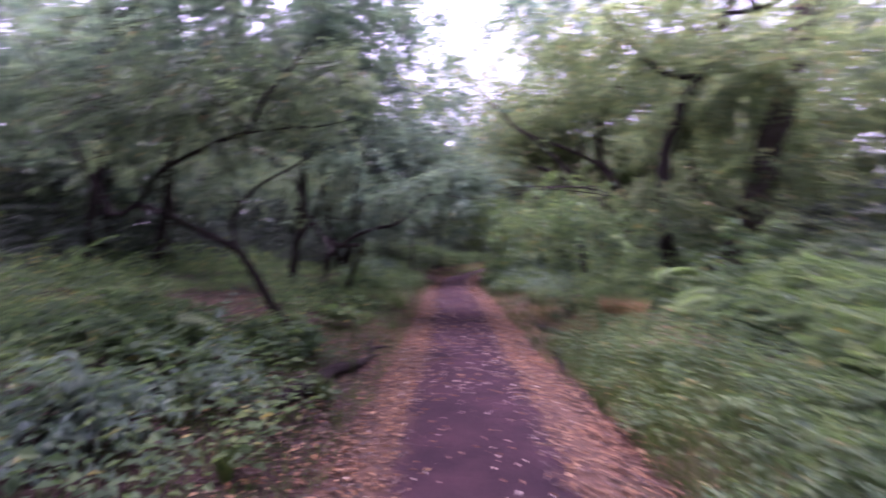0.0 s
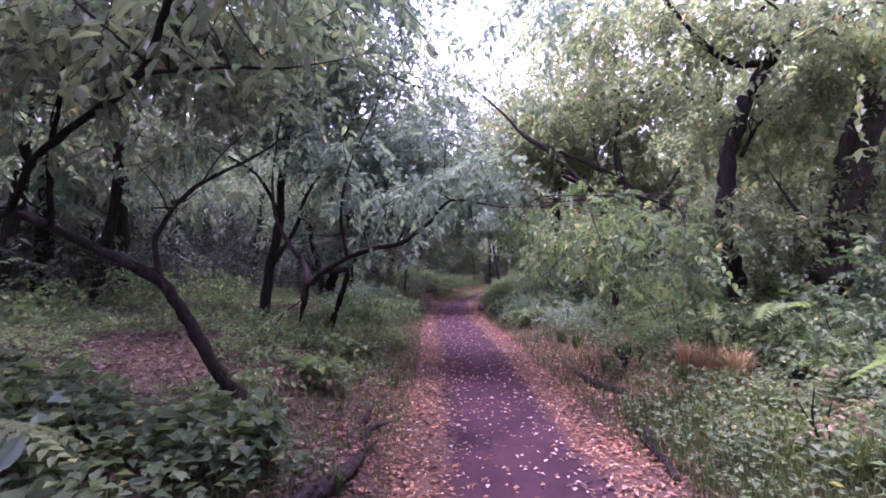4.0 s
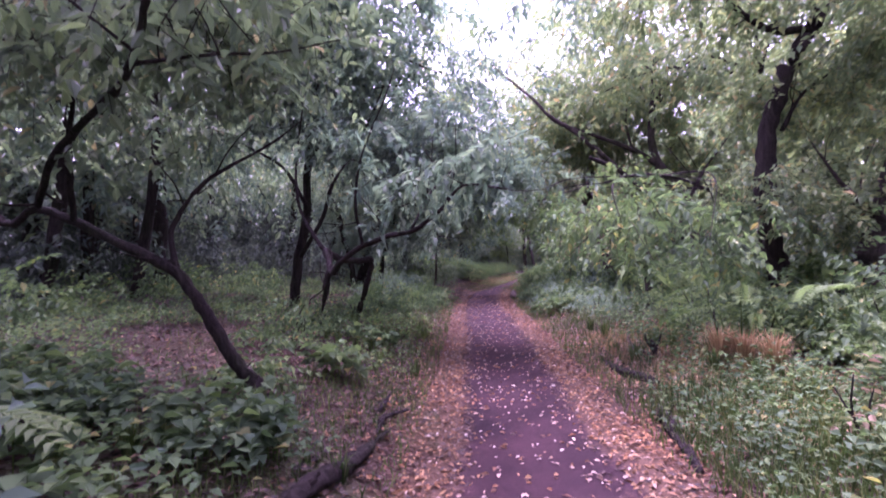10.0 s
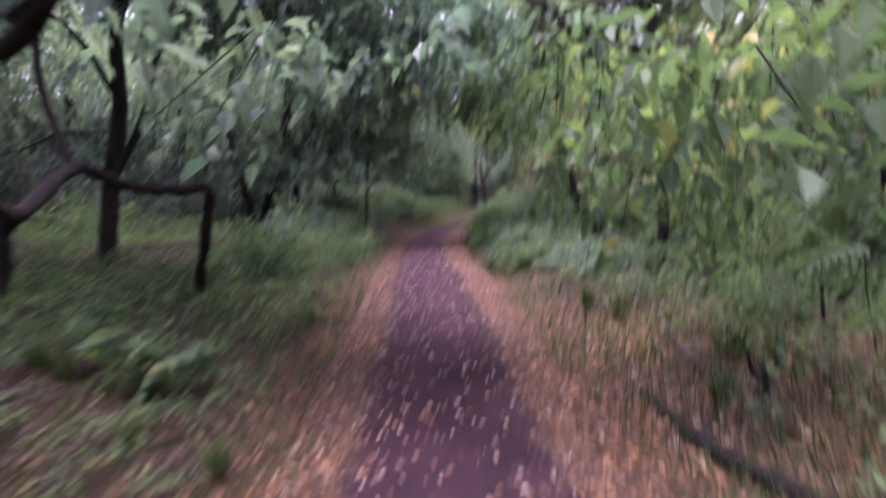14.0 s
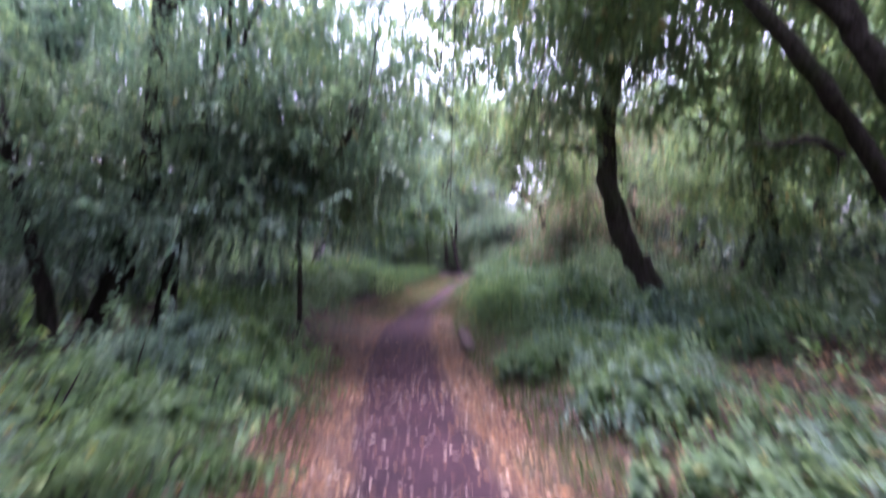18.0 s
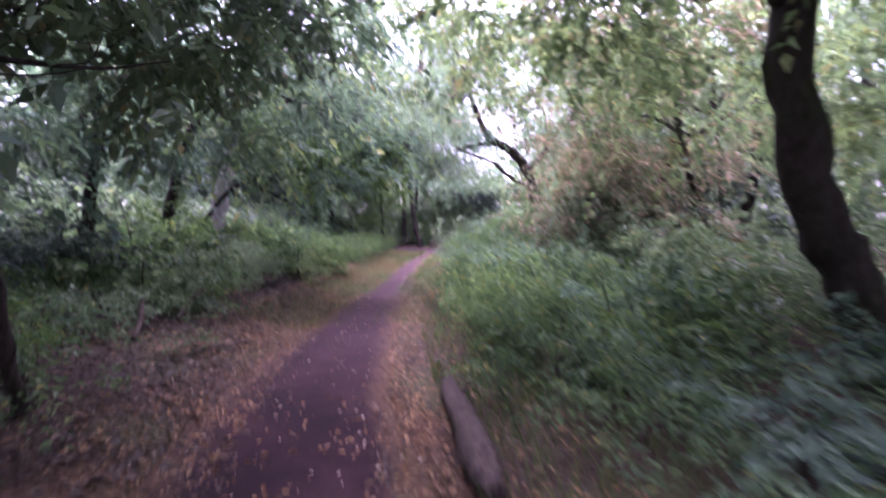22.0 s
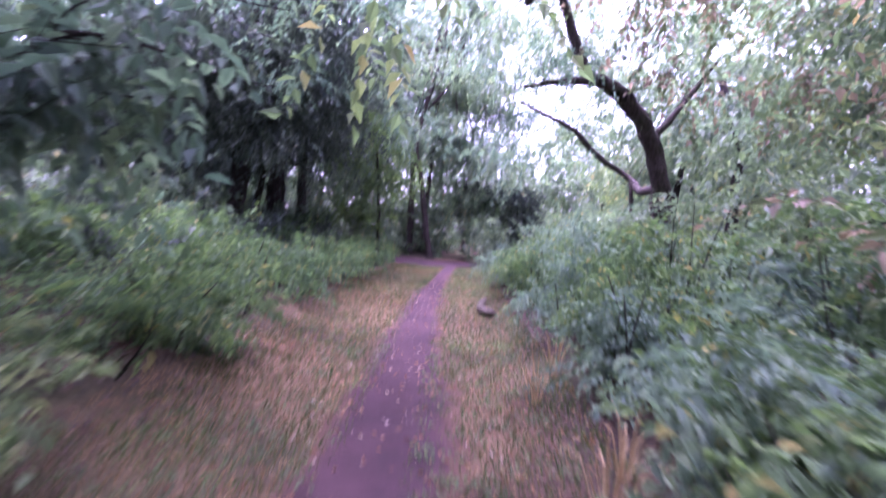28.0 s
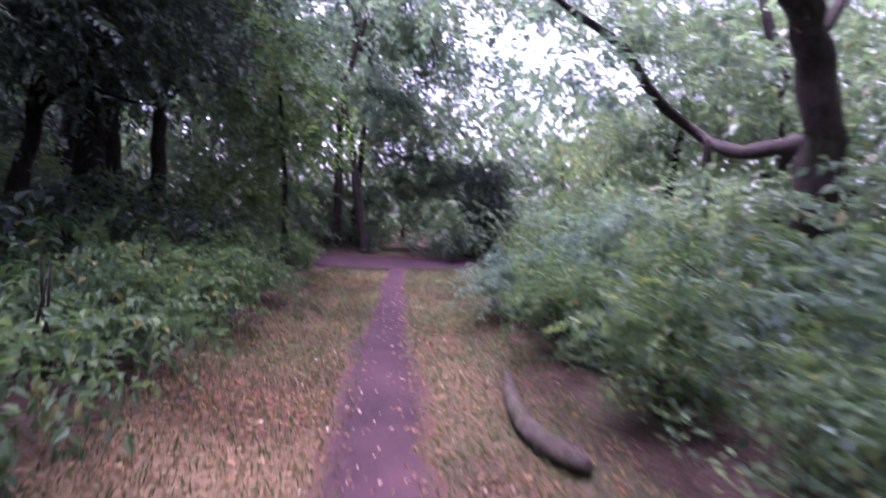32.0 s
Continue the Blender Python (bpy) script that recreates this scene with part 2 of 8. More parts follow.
def path_material():
    m, nodes, links, b = material("dark_path_surface", 0.95, 0.08)
    fine = noise_tex(nodes, links, 140, 3, 0.7)
    patch = noise_tex(nodes, links, 1.3, 5, 0.65)
    grit = ramp(nodes, [(0.3, (0.012, 0.0075, 0.0086)), (0.75, (0.044, 0.0255, 0.031))])
    links.new(fine.outputs[0], grit.inputs[0])
    path_tone = ramp(nodes, [(0.32, (0.55, 0.55, 0.6)), (0.7, (1.5, 1.3, 1.25))])
    links.new(patch.outputs[0], path_tone.inputs[0])
    bare = mixed(nodes, links, "MULTIPLY", 1.0, grit.outputs[0], path_tone.outputs[0])
    crumbs = noise_tex(nodes, links, 9, 6, 0.75)
    edge = nodes.new("ShaderNodeAttribute")
    edge.attribute_name = "verge"
    over = nodes.new("ShaderNodeMath")
    over.operation = "ADD"
    links.new(edge.outputs["Fac"], over.inputs[0])
    links.new(crumbs.outputs[0], over.inputs[1])
    # the bare surface gets paler along y, by the mask set in build_path
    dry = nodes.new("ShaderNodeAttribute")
    dry.attribute_name = "path_tone"
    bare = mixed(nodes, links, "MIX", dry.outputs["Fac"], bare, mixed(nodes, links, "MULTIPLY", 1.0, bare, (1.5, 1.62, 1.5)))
    shed = ramp(nodes, [(0.72, (0, 0, 0)), (0.95, (1, 1, 1))])
    links.new(over.outputs[0], shed.inputs[0])
    earth = ramp(nodes, [(0.35, (0.03, 0.019, 0.015)), (0.65, (0.115, 0.068, 0.043))])
    links.new(fine.outputs[0], earth.inputs[0])
    links.new(mixed(nodes, links, "MIX", shed.outputs[0], bare, earth.outputs[0]), b.inputs["Base Color"])
    bumped(nodes, links, b, fine.outputs[0], 0.5, 0.006)
    return m


woodland_soil, path_surface = soil_material(), path_material()
rng = np.random.default_rng(7)

# ---- plan: centre line of the path, half width of its bare surface, verges ----
PLAN_Y = np.array([-60, 0, 5, 12, 17, 19.5, 21.4, 23.2, 25, 26.7, 28.4, 30, 34.3, 38.9, 43.5, 60, 200])
PLAN_X = np.array([-0.3, 0.06, 0.24, 0.33, 0.28, 0.40, 0.56, 0.80, 1.13, 1.62, 2.08, 2.50, 3.54, 4.93, 6.4, 12, 60])
EDGE_Y = np.array([-60, 0, 8.3, 10.5, 13.8, 15.2, 18, 20.3, 21.3, 23.2, 24.2, 25.8, 27, 28, 29.7, 32, 34.3, 37, 40, 200])
EDGE_L = np.array([0.75, 0.75, 0.74, 0.76, 1.0, 0.85, 0.8, 1.2, 1.0, 0.65, 0.63, 0.65, 0.45, 0.4, 0.42, 0.48, 0.38, 0.3, 0.28, 0.3])
EDGE_R = np.array([0.9, 0.9, 0.84, 0.72, 0.86, 0.76, 0.7, 0.58, 0.65, 0.7, 0.66, 0.57, 0.55, 0.57, 0.5, 0.38, 0.34, 0.34, 0.3, 0.3])
LEFT_Y, LEFT_W = np.array([-60, 5, 9, 12, 14, 18, 20.5, 22, 23.5, 25, 27, 30, 33, 36, 42, 200]), np.array([0.95, 0.95, 1.2, 1.3, 1.55, 1.55, 1.9, 1.8, 1.4, 1.35, 1.7, 1.85, 1.65, 1.4, 1.1, 1.0])
RIGHT_Y, RIGHT_W = np.array([-60, 5, 7, 11, 13, 14, 18, 20.5, 24, 26, 28, 31, 34, 42, 200]), np.array([1.15, 1.25, 1.4, 1.6, 1.3, 1.08, 0.95, 0.85, 1.1, 1.25, 1.4, 1.15, 1.05, 1.0, 0.9])


def smooth(y, ys, vs):
    y = np.asarray(y, float)
    return sum(np.interp(y + d, ys, vs) for d in (-1.2, -0.6, 0, 0.6, 1.2)) / 5


def centre(y):
    return smooth(y, PLAN_Y, PLAN_X)


def wave(x, y, f, seed=0.0):
    """Cheap smooth noise in the plan, about -1 to 1."""
    return (np.sin(x * f + seed) * np.cos(y * f * 1.13 - seed * 1.7) + np.sin((x + y) * f * 0.61 + 2.1 * seed) + np.cos((x - 1.7 * y) * f * 0.37 + seed)) / 3


def ground_z(x, y):
    """Level along the path, a bank on either side."""
    x, y = np.asarray(x, float), np.asarray(y, float)
    off = x - centre(y)
    left, right = np.maximum(-off - 0.9, 0), np.maximum(off - 1.1, 0)
    z = 0.62 * (1 - np.exp(-left / 1.9)) + 0.035 * np.minimum(left, 25) + 0.42 * (1 - np.exp(-right / 2.2)) + 0.025 * np.minimum(right, 20)
    z = z * (1 - 0.85 * np.clip((y - 39.5) / 3.5, 0, 1) * np.clip((52 - y) / 4, 0, 1) * np.clip(1.5 - left / 12, 0, 1))
    side = np.clip((left + right) / 1.5, 0, 1)
    return z + side * (0.06 * wave(x, y, 1.9, 0.4) + 0.03 * wave(x, y, 5.1, 1.3))


# ---- mesh helpers ----
def mesh_from(name, verts, faces, mat, smooth_faces=True):
    """verts (n, 3); faces (m, 3) or (m, 4) arrays."""
    me = bpy.data.meshes.new(name)
    verts, faces = np.asarray(verts, np.float32), np.asarray(faces, np.int32)
    k = faces.shape[1]
    me.vertices.add(len(verts))
    me.vertices.foreach_set("co", verts.ravel())
    me.loops.add(faces.size)
    me.loops.foreach_set("vertex_index", faces.ravel())
    me.polygons.add(len(faces))
    me.polygons.foreach_set("loop_start", np.arange(0, faces.size, k, dtype=np.int32))
    me.polygons.foreach_set("use_smooth", np.full(len(faces), smooth_faces))
    me.update(calc_edges=True)
    me.materials.append(mat)
    return me


def thing(name, label, category, group="", kind="", at=(0, 0, 0)):
    ob = new(name)
    ob.empty_display_size = 0.1
    ob.location = at
    return tagged(ob, label, category, group, kind)


def part(name, me, parent, label="", kind=""):
    ob = new(name, me)
    ob.parent = parent
    ob.matrix_parent_inverse = Matrix.Translation(-parent.location)
    return tagged(ob, label, kind=kind)


def tube(points, sides=9, rough=0.12, steps=5, seed=1, knots=0.10):
    """A tapered, slightly knotty limb through control points (x, y, z, radius)."""
    p = np.array(points, float)
    n = len(p)
    ext = np.vstack([2 * p[0] - p[1], p, 2 * p[-1] - p[-2]])
    rings = []
    for i in range(n - 1):
        a, b, c, d = ext[i:i + 4]
        for k in np.arange(steps) / steps:
            rings.append(0.5 * (2 * b + (c - a) * k + (2 * a - 5 * b + 4 * c - d) * k * k + (3 * b - a - 3 * c + d) * k ** 3))
    rings.append(p[-1])
    q = np.array(rings)
    local = np.random.default_rng(seed)
    q[:, :3] += local.normal(0, 1, (len(q), 3)) * q[:, 3:4] * knots
    t = np.gradient(q[:, :3], axis=0)
    t /= np.linalg.norm(t, axis=1, keepdims=True) + 1e-9
    ref = np.where(np.abs(t[:, 2:3]) > 0.8, [[1.0, 0, 0]], [[0, 0, 1.0]])
    u = np.cross(t, ref)
    u /= np.linalg.norm(u, axis=1, keepdims=True)
    w = np.cross(t, u)
    ang = np.arange(sides) / sides * 2 * np.pi
    rad = np.maximum(q[:, 3], 0.004)[:, None] * (1 + rough * local.normal(0, 1, (len(q), sides)))
    v = q[:, None, :3] + rad[:, :, None] * (np.cos(ang)[None, :, None] * u[:, None] + np.sin(ang)[None, :, None] * w[:, None])
    m = len(q)
    v = np.vstack([v.reshape(-1, 3), q[:1, :3], q[-1:, :3]])
    i, j = np.meshgrid(np.arange(m - 1), np.arange(sides), indexing="ij")
    a, b = i * sides + j, i * sides + (j + 1) % sides
    f = np.stack([a, b, b + sides, a + sides], -1).reshape(-1, 4)
    j = np.arange(sides)
    cap0 = np.stack([np.full(sides, m * sides), (j + 1) % sides, j, j], -1)
    cap1 = np.stack([np.full(sides, m * sides + 1), (m - 1) * sides + j, (m - 1) * sides + (j + 1) % sides], -1)
    tri = np.vstack([f[:, [0, 1, 2]], f[:, [0, 2, 3]], cap0[:, :3], cap1])
    return v, tri


def joined(pieces):
    vs, fs, n = [], [], 0
    for v, f in pieces:
        vs.append(v)
        fs.append(f + n)
        n += len(v)
    return np.vstack(vs), np.vstack(fs)


def unit(a):
    return a / (np.linalg.norm(a, axis=1, keepdims=True) + 1e-9)


def blades(pos, axis, normal, length, width, fine=False, curl=0.25):
    """Leaves: pos (n, 3) at the stalk, along axis, face towards normal; each one folded along its midrib."""
    axis = unit(axis)
    side = unit(np.cross(axis, normal))
    up = np.cross(side, axis)
    L, Wd = length[:, None], width[:, None]
    if not fine:
        v = np.stack([pos, pos + axis * L * 0.42 + side * Wd * 0.5 + up * Wd * curl, pos + axis * L - up * L * 0.12, pos + axis * L * 0.42 - side * Wd * 0.5 + up * Wd * curl], 1)
        pat = np.array([[0, 1, 2], [0, 2, 3]])
    else:
        v = np.stack([pos, pos + axis * L * 0.22 + side * Wd * 0.36 + up * Wd * curl * 0.7, pos + axis * L * 0.55 + side * Wd * 0.46 + up * Wd * curl, pos + axis * L - up * L * 0.16,
                      pos + axis * L * 0.55 - side * Wd * 0.46 + up * Wd * curl, pos + axis * L * 0.22 - side * Wd * 0.36 + up * Wd * curl * 0.7], 1)
        pat = np.array([[0, 1, 2], [0, 2, 3], [0, 3, 4], [0, 4, 5]])
    n, k = v.shape[:2]
    f = (np.arange(n)[:, None, None] * k + pat[None]).reshape(-1, 3)
    return v.reshape(-1, 3), f


def sprays(centres, radii, heights, counts, leaf=0.11, droop=0.5, per=11, gen=rng):
    """Leafy twigs filling flattened clumps. Returns leaf arrays and twig lines (root, tip)."""
    C = np.repeat(centres, np.maximum(1, counts // per), axis=0)
    RX = np.repeat(radii, np.maximum(1, counts // per))
    RZ = np.repeat(heights, np.maximum(1, counts // per))
    n = len(C)
    d = unit(gen.normal(0, 1, (n, 3)))
    rad = gen.random(n) ** 0.55
    off = d * rad[:, None] * np.stack([RX, RX, RZ], 1) * (1 + 0.4 * gen.normal(0, 1, (n, 1)))
    root = C + off
    way = unit(d * np.array([1, 1, 0.35]) + gen.normal(0, 0.45, (n, 3)) + np.array([0, 0, -droop]))
    ln = (0.28 + 0.32 * gen.random(n)) * np.clip(leaf / 0.11, 0.8, 2.2)
    k = (np.arange(per) + 0.7) / per
    pos = root[:, None] + way[:, None] * (ln[:, None] * k[None])[:, :, None]
    pos[:, :, 2] -= 0.25 * droop * (ln[:, None] * k[None] ** 2)
    side = unit(np.cross(way, gen.normal(0, 0.5, (n, 3)) + np.array([0, 0, 1.0])))
    sign = np.where(np.arange(per) % 2 == 0, 1.0, -1.0)
    ax = way[:, None] * 0.55 + side[:, None] * sign[None, :, None] + np.array([0, 0, -0.35]) + gen.normal(0, 0.28, (n, per, 3))
    nor = np.array([0, 0, 1.0]) + gen.normal(0, 0.42, (n, per, 3))
    size = leaf * (0.65 + 0.6 * gen.random((n, per)))
    return pos.reshape(-1, 3), ax.reshape(-1, 3), nor.reshape(-1, 3), size.ravel(), root, root + way * ln[:, None]


def twig_mesh(a, b, r):
    """Thin three-sided twigs from a to b."""
    t = unit(b - a)
    u = unit(np.cross(t, np.array([[0.3, 0.2, 0.9]])))
    w = np.cross(t, u)
    ring = [u, -0.5 * u + 0.87 * w, -0.5 * u - 0.87 * w]
    v = np.stack([a + r * k for k in ring] + [b + 0.5 * r * k for k in ring], 1)
    pat = np.array([[0, 1, 4], [0, 4, 3], [1, 2, 5], [1, 5, 4], [2, 0, 3], [2, 3, 5]])
    return v.reshape(-1, 3), (np.arange(len(a))[:, None, None] * 6 + pat[None]).reshape(-1, 3)


# ---- ground and path ----
def stretch(a, b, fine, far, step):
    inner = np.arange(a, b + 1e-6, fine)
    out = step * (1.35 ** np.arange(1, 40)).cumsum()
    out = out[out < far]
    return np.concatenate([a - out[::-1], inner, b + out])


def build_ground():
    xs, ys = stretch(-7, 13, 0.16, 400, 0.3), stretch(-3, 50, 0.16, 400, 0.3)
    X, Y = np.meshgrid(xs, ys)
    Z = ground_z(X, Y)
    off = X - centre(Y)
    edge = 0.18 * wave(X, Y, 3.3, 2.0) + 0.1 * wave(X, Y, 8.7, 0.3)
    lw, rw = smooth(Y, LEFT_Y, LEFT_W), smooth(Y, RIGHT_Y, RIGHT_W)
    cover = np.clip((1.15 - np.where(off < 0, -off / lw, off / rw) + edge) / 0.3, 0, 1)
    cover = cover * np.where(Y < 20, np.clip(0.6 + 0.7 * wave(X, Y, 4.1, 0.6), 0.15, 1), 1.0) * np.where(Y > 20, np.clip(0.36 + 0.9 * wave(X, Y, 2.2, 1.7) + 0.3 * wave(X, Y, 6.1, 0.9), 0.1, 1), 1.0)
    cover = np.maximum(cover, np.clip(wave(X, Y, 0.9, 5.0) * 1.4 - 0.4, 0, 1) * 0.45)
    beside = np.where(off < 0, -off / lw, off / rw)
    straw = np.clip((1.12 - beside + 1.3 * edge) / 0.35, 0, 1) * np.clip((Y - 22.5) / 2.0, 0, 1) * np.clip(0.42 + 0.75 * wave(X, Y, 2.6, 1.1) + 0.3 * wave(X, Y, 7.3, 2.1), 0.05, 1) * np.where(off > 0, 0.75, 1.0)
    Z = Z + 0.012 * wave(X, Y, 11.0, 0.7) * np.clip(np.abs(off) - 0.6, 0, 1) - 0.015
    h, w = X.shape
    i, j = np.meshgrid(np.arange(h - 1), np.arange(w - 1), indexing="ij")
    a = (i * w + j).ravel()
    me = mesh_from("ground", np.stack([X.ravel(), Y.ravel(), Z.ravel()], 1), np.stack([a, a + 1, a + w + 1, a + w], 1), woodland_soil)
    me.attributes.new("litter", "FLOAT", "POINT").data.foreach_set("value", cover.ravel().astype(np.float32))
    me.attributes.new("straw", "FLOAT", "POINT").data.foreach_set("value", straw.ravel().astype(np.float32))
    tagged(new("ground", me), "woodland soil with moss and scattered leaf litter", "ground", kind="structure")


def build_path():
    ys = np.concatenate([np.arange(-30, -3, 0.5), np.arange(-3, 44, 0.1)])
    k = np.linspace(-1, 1, 15)
    lft = smooth(ys, EDGE_Y, EDGE_L) + 0.09 * wave(ys, ys * 0, 2.3, 1.0) + 0.06 * wave(ys, ys * 0, 7.9, 3.0) + 0.05 * wave(ys, ys * 0, 17.0, 3.0)
    rgt = smooth(ys, EDGE_Y, EDGE_R) + 0.09 * wave(ys, ys * 0, 2.1, 4.0) + 0.06 * wave(ys, ys * 0, 8.3, 2.0) + 0.05 * wave(ys, ys * 0, 15.0, 1.0)
    X = centre(ys)[:, None] + np.where(k[None] < 0, k[None] * lft[:, None], k[None] * rgt[:, None])
    Y = np.repeat(ys[:, None], len(k), 1)
    Z = 0.012 - 0.02 * np.abs(k[None]) ** 6 + 0.006 * wave(X, Y, 2.7, 0.2)
    h, w = X.shape
    i, j = np.meshgrid(np.arange(h - 1), np.arange(w - 1), indexing="ij")
    a = (i * w + j).ravel()
    me = mesh_from("path", np.stack([X.ravel(), Y.ravel(), Z.ravel()], 1), np.stack([a, a + 1, a + w + 1, a + w], 1), path_surface)
    fray = np.repeat(np.clip((np.abs(k) - 0.4) / 0.6, 0, 1)[None] * 0.62, h, 0) * (1 - 0.15 * np.clip((Y - 21) / 6, 0, 1))
    me.attributes.new("verge", "FLOAT", "POINT").data.foreach_set("value", fray.ravel().astype(np.float32))
    # paler surface: 0 up to y = 21, full from y = 27
    me.attributes.new("path_tone", "FLOAT", "POINT").data.foreach_set("value", np.clip((Y - 21) / 6, 0, 1).ravel().astype(np.float32))
    tagged(new("path", me), "dark worn footpath strewn with fallen leaves", "path", kind="structure")
    # the crossing path at the far end
    xs = np.arange(-6, 22, 0.25)
    k = np.linspace(-1, 1, 9)
    X = np.repeat(xs[:, None], len(k), 1)
    Y = 44.0 + 0.12 * (X - 6) + k[None] * (1.5 + 0.12 * wave(xs, xs * 0, 2.0, 1.0)[:, None])
    Z = ground_z(X, Y) + 0.02
    h, w = X.shape
    i, j = np.meshgrid(np.arange(h - 1), np.arange(w - 1), indexing="ij")
    a = (i * w + j).ravel()
    me = mesh_from("crossing_path", np.stack([X.ravel(), Y.ravel(), Z.ravel()], 1), np.stack([a, a + w, a + w + 1, a + 1], 1), path_surface)
    tagged(new("crossing_path", me), "dark path crossing the end of the footpath", "path", kind="structure")


build_ground()
build_path()


# ---- trees ----
def tree(name, label, trunk, bark_of, kind_of_leaf, reach=7.0, sides=10):
    x, y, z, r = trunk[0]
    g = float(ground_z(x, y))
    pts = list(trunk)
    if z > g + 0.02:
        x1, y1, z1, _ = trunk[1]
        k = min(0.6, (z - g) / max(0.2, z1 - z))
        pts.insert(0, (x - (x1 - x) * k, y - (y1 - y) * k, g + 0.12, r * 1.12))
    x, y, z, r = pts[0]
    pts.insert(0, (x, y, min(z, g) - 0.18, r * 1.45))
    (x0, y0, z0, _), (x1, y1, z1, r1) = pts[-2], pts[-1]
    top = max(z1 + 1.2, reach)
    k = (top - z1) / max(0.5, z1 - z0, 0.6 * math.hypot(x1 - x0, y1 - y0))
    if reach:
        pts.append((x1 + min(1.2, max(-1.2, (x1 - x0) * k * 0.5)), y1 + (y1 - y0) * k * 0.3, top, r1 * 0.45))
    ob = thing(name, label, "tree", "woodland trees", at=(x, y, g))
    v, f = tube(pts, sides, 0.09, 5, len(bpy.data.objects))
    part("trunk", mesh_from("trunk", v, f, bark_of), ob)
    ob["top"] = pts[-1][:3]
    ob["leafage"] = kind_of_leaf.name
    ob["barkage"] = bark_of.name
    return ob


def limb(ob, pts):
    """A bough with a fine tip and a few side shoots."""
    p = np.array(pts, float)
    end = p[-1, :3] + 0.35 * unit((p[-1, :3] - p[-2, :3])[None])[0] + np.array([0, 0, 0.06])
    V, F = tube(list(pts) + [(*end, 0.003)], 7, 0.12, 4, len(bpy.data.objects))
    for i in range(5):
        j = int(rng.integers(len(p) - 1))
        k = rng.random()
        a = p[j] * (1 - k) + p[j + 1] * k
        go = unit(rng.normal(0, 1, (1, 3)) + np.array([[0, 0, 0.5]]))[0]
        ln = rng.uniform(0.25, 0.7)
        r = min(0.012, a[3] * 0.5)
        mid = a[:3] + go * ln * 0.5 + rng.normal(0, 0.05, 3)
        tip = a[:3] + go * ln + rng.normal(0, 0.07, 3) + np.array([0, 0, 0.05])
        if abs(tip[0] - float(centre(tip[1]))) < 1.1 and tip[2] < 2.4:
            continue
        v, f = tube([(*a[:3], r), (*mid, r * 0.7), (*tip, 0.003)], 5, 0.1, 3, i + 1)
        V, F = np.vstack([V, v]), np.vstack([F, f + len(V)])
    part("limb", mesh_from("limb", V, F, bpy.data.materials[ob["barkage"]]), ob)


def crown(ob, clumps, leaf=0.11, droop=0.5, fine=False, twigs=True, more=1.0, free=1.0):
    c = np.array(clumps, float)
    pos, ax, nor, size, a, b = sprays(c[:, :3], c[:, 3], c[:, 4], (c[:, 5] * more * (1.0 if fine else 0.68)).astype(int), leaf * (1.0 if fine else 1.25), droop)
    clear = (np.abs(pos[:, 0] - centre(pos[:, 1])) > free) | (pos[:, 2] > 2.05)
    pos, ax, nor, size = pos[clear], ax[clear], nor[clear], size[clear]
    v, f = blades(pos, ax, nor, size, size * 0.48, fine)
    part("crown", mesh_from("crown", v, f, bpy.data.materials[ob["leafage"]], False), ob)
    if twigs:
        low = np.minimum(a[:, 2], b[:, 2])
        clear = (np.minimum(np.abs(a[:, 0] - centre(a[:, 1])), np.abs(b[:, 0] - centre(b[:, 1]))) > free + 0.1) | (low > 2.4)
        a, b = a[clear], b[clear]
        v, f = twig_mesh(a, b, 0.004)
        part("twig_growth", mesh_from("twig_growth", v, f, bpy.data.materials[ob["barkage"]]), ob, kind="stuff")


def canopy(ob, n, spread, z0, z1, leaves=900, leaf=0.13, shift=(0, 0)):
    """Upper crown: n clumps round the top of the trunk, joined to it by boughs."""
    x, y, z = ob["top"]
    a = np.arange(n) * 2.4 + rng.random(n)
    r = spread * np.sqrt((np.arange(n) + 0.6) / n)
    c = np.stack([x + shift[0] + r * np.cos(a), y + shift[1] + r * np.sin(a), rng.uniform(z0, z1, n)], 1)
    for p in c[:: max(1, n // 4)]:
        limb(ob, [(x, y, z * 0.72, 0.05), ((x + p[0]) / 2, (y + p[1]) / 2, (z * 0.75 + p[2]) / 2 + 0.2, 0.035), (*p, 0.012)])
    crown(ob, np.column_stack([c, np.full(n, spread * 0.5 + 0.4), np.full(n, 0.75), np.full(n, leaves)]), leaf, 0.5, twigs=False)


ob = tree("leaning_tree", "small leaning tree with a dark crooked trunk and green leaves",
          [(-2.16, 6.14, 0.66, 0.056), (-2.38, 6.08, 1.09, 0.051), (-2.59, 6.03, 1.44, 0.047), (-3.02, 6.05, 1.67, 0.043), (-3.53, 6.1, 1.91, 0.039), (-3.91, 6.15, 2.04, 0.034), (-4.39, 6.2, 2.07, 0.028)], bark_dark, leaf_mid, 4.2)
limb(ob, [(-3.88, 6.12, 2.06, 0.031), (-3.47, 5.8, 2.35, 0.029), (-3.06, 5.5, 2.47, 0.027), (-2.25, 4.9, 2.58, 0.024), (-1.84, 4.45, 2.54, 0.021), (-1.68, 4.3, 2.66, 0.019), (-1.53, 4.15, 2.79, 0.016), (-1.3, 4.1, 3.0, 0.012)])
limb(ob, [(-2.59, 6.03, 1.46, 0.03), (-2.69, 6.1, 1.74, 0.025), (-2.66, 6.15, 1.91, 0.022), (-2.52, 6.25, 2.19, 0.019), (-2.32, 6.35, 2.37, 0.016), (-1.95, 6.45, 2.6, 0.012)])
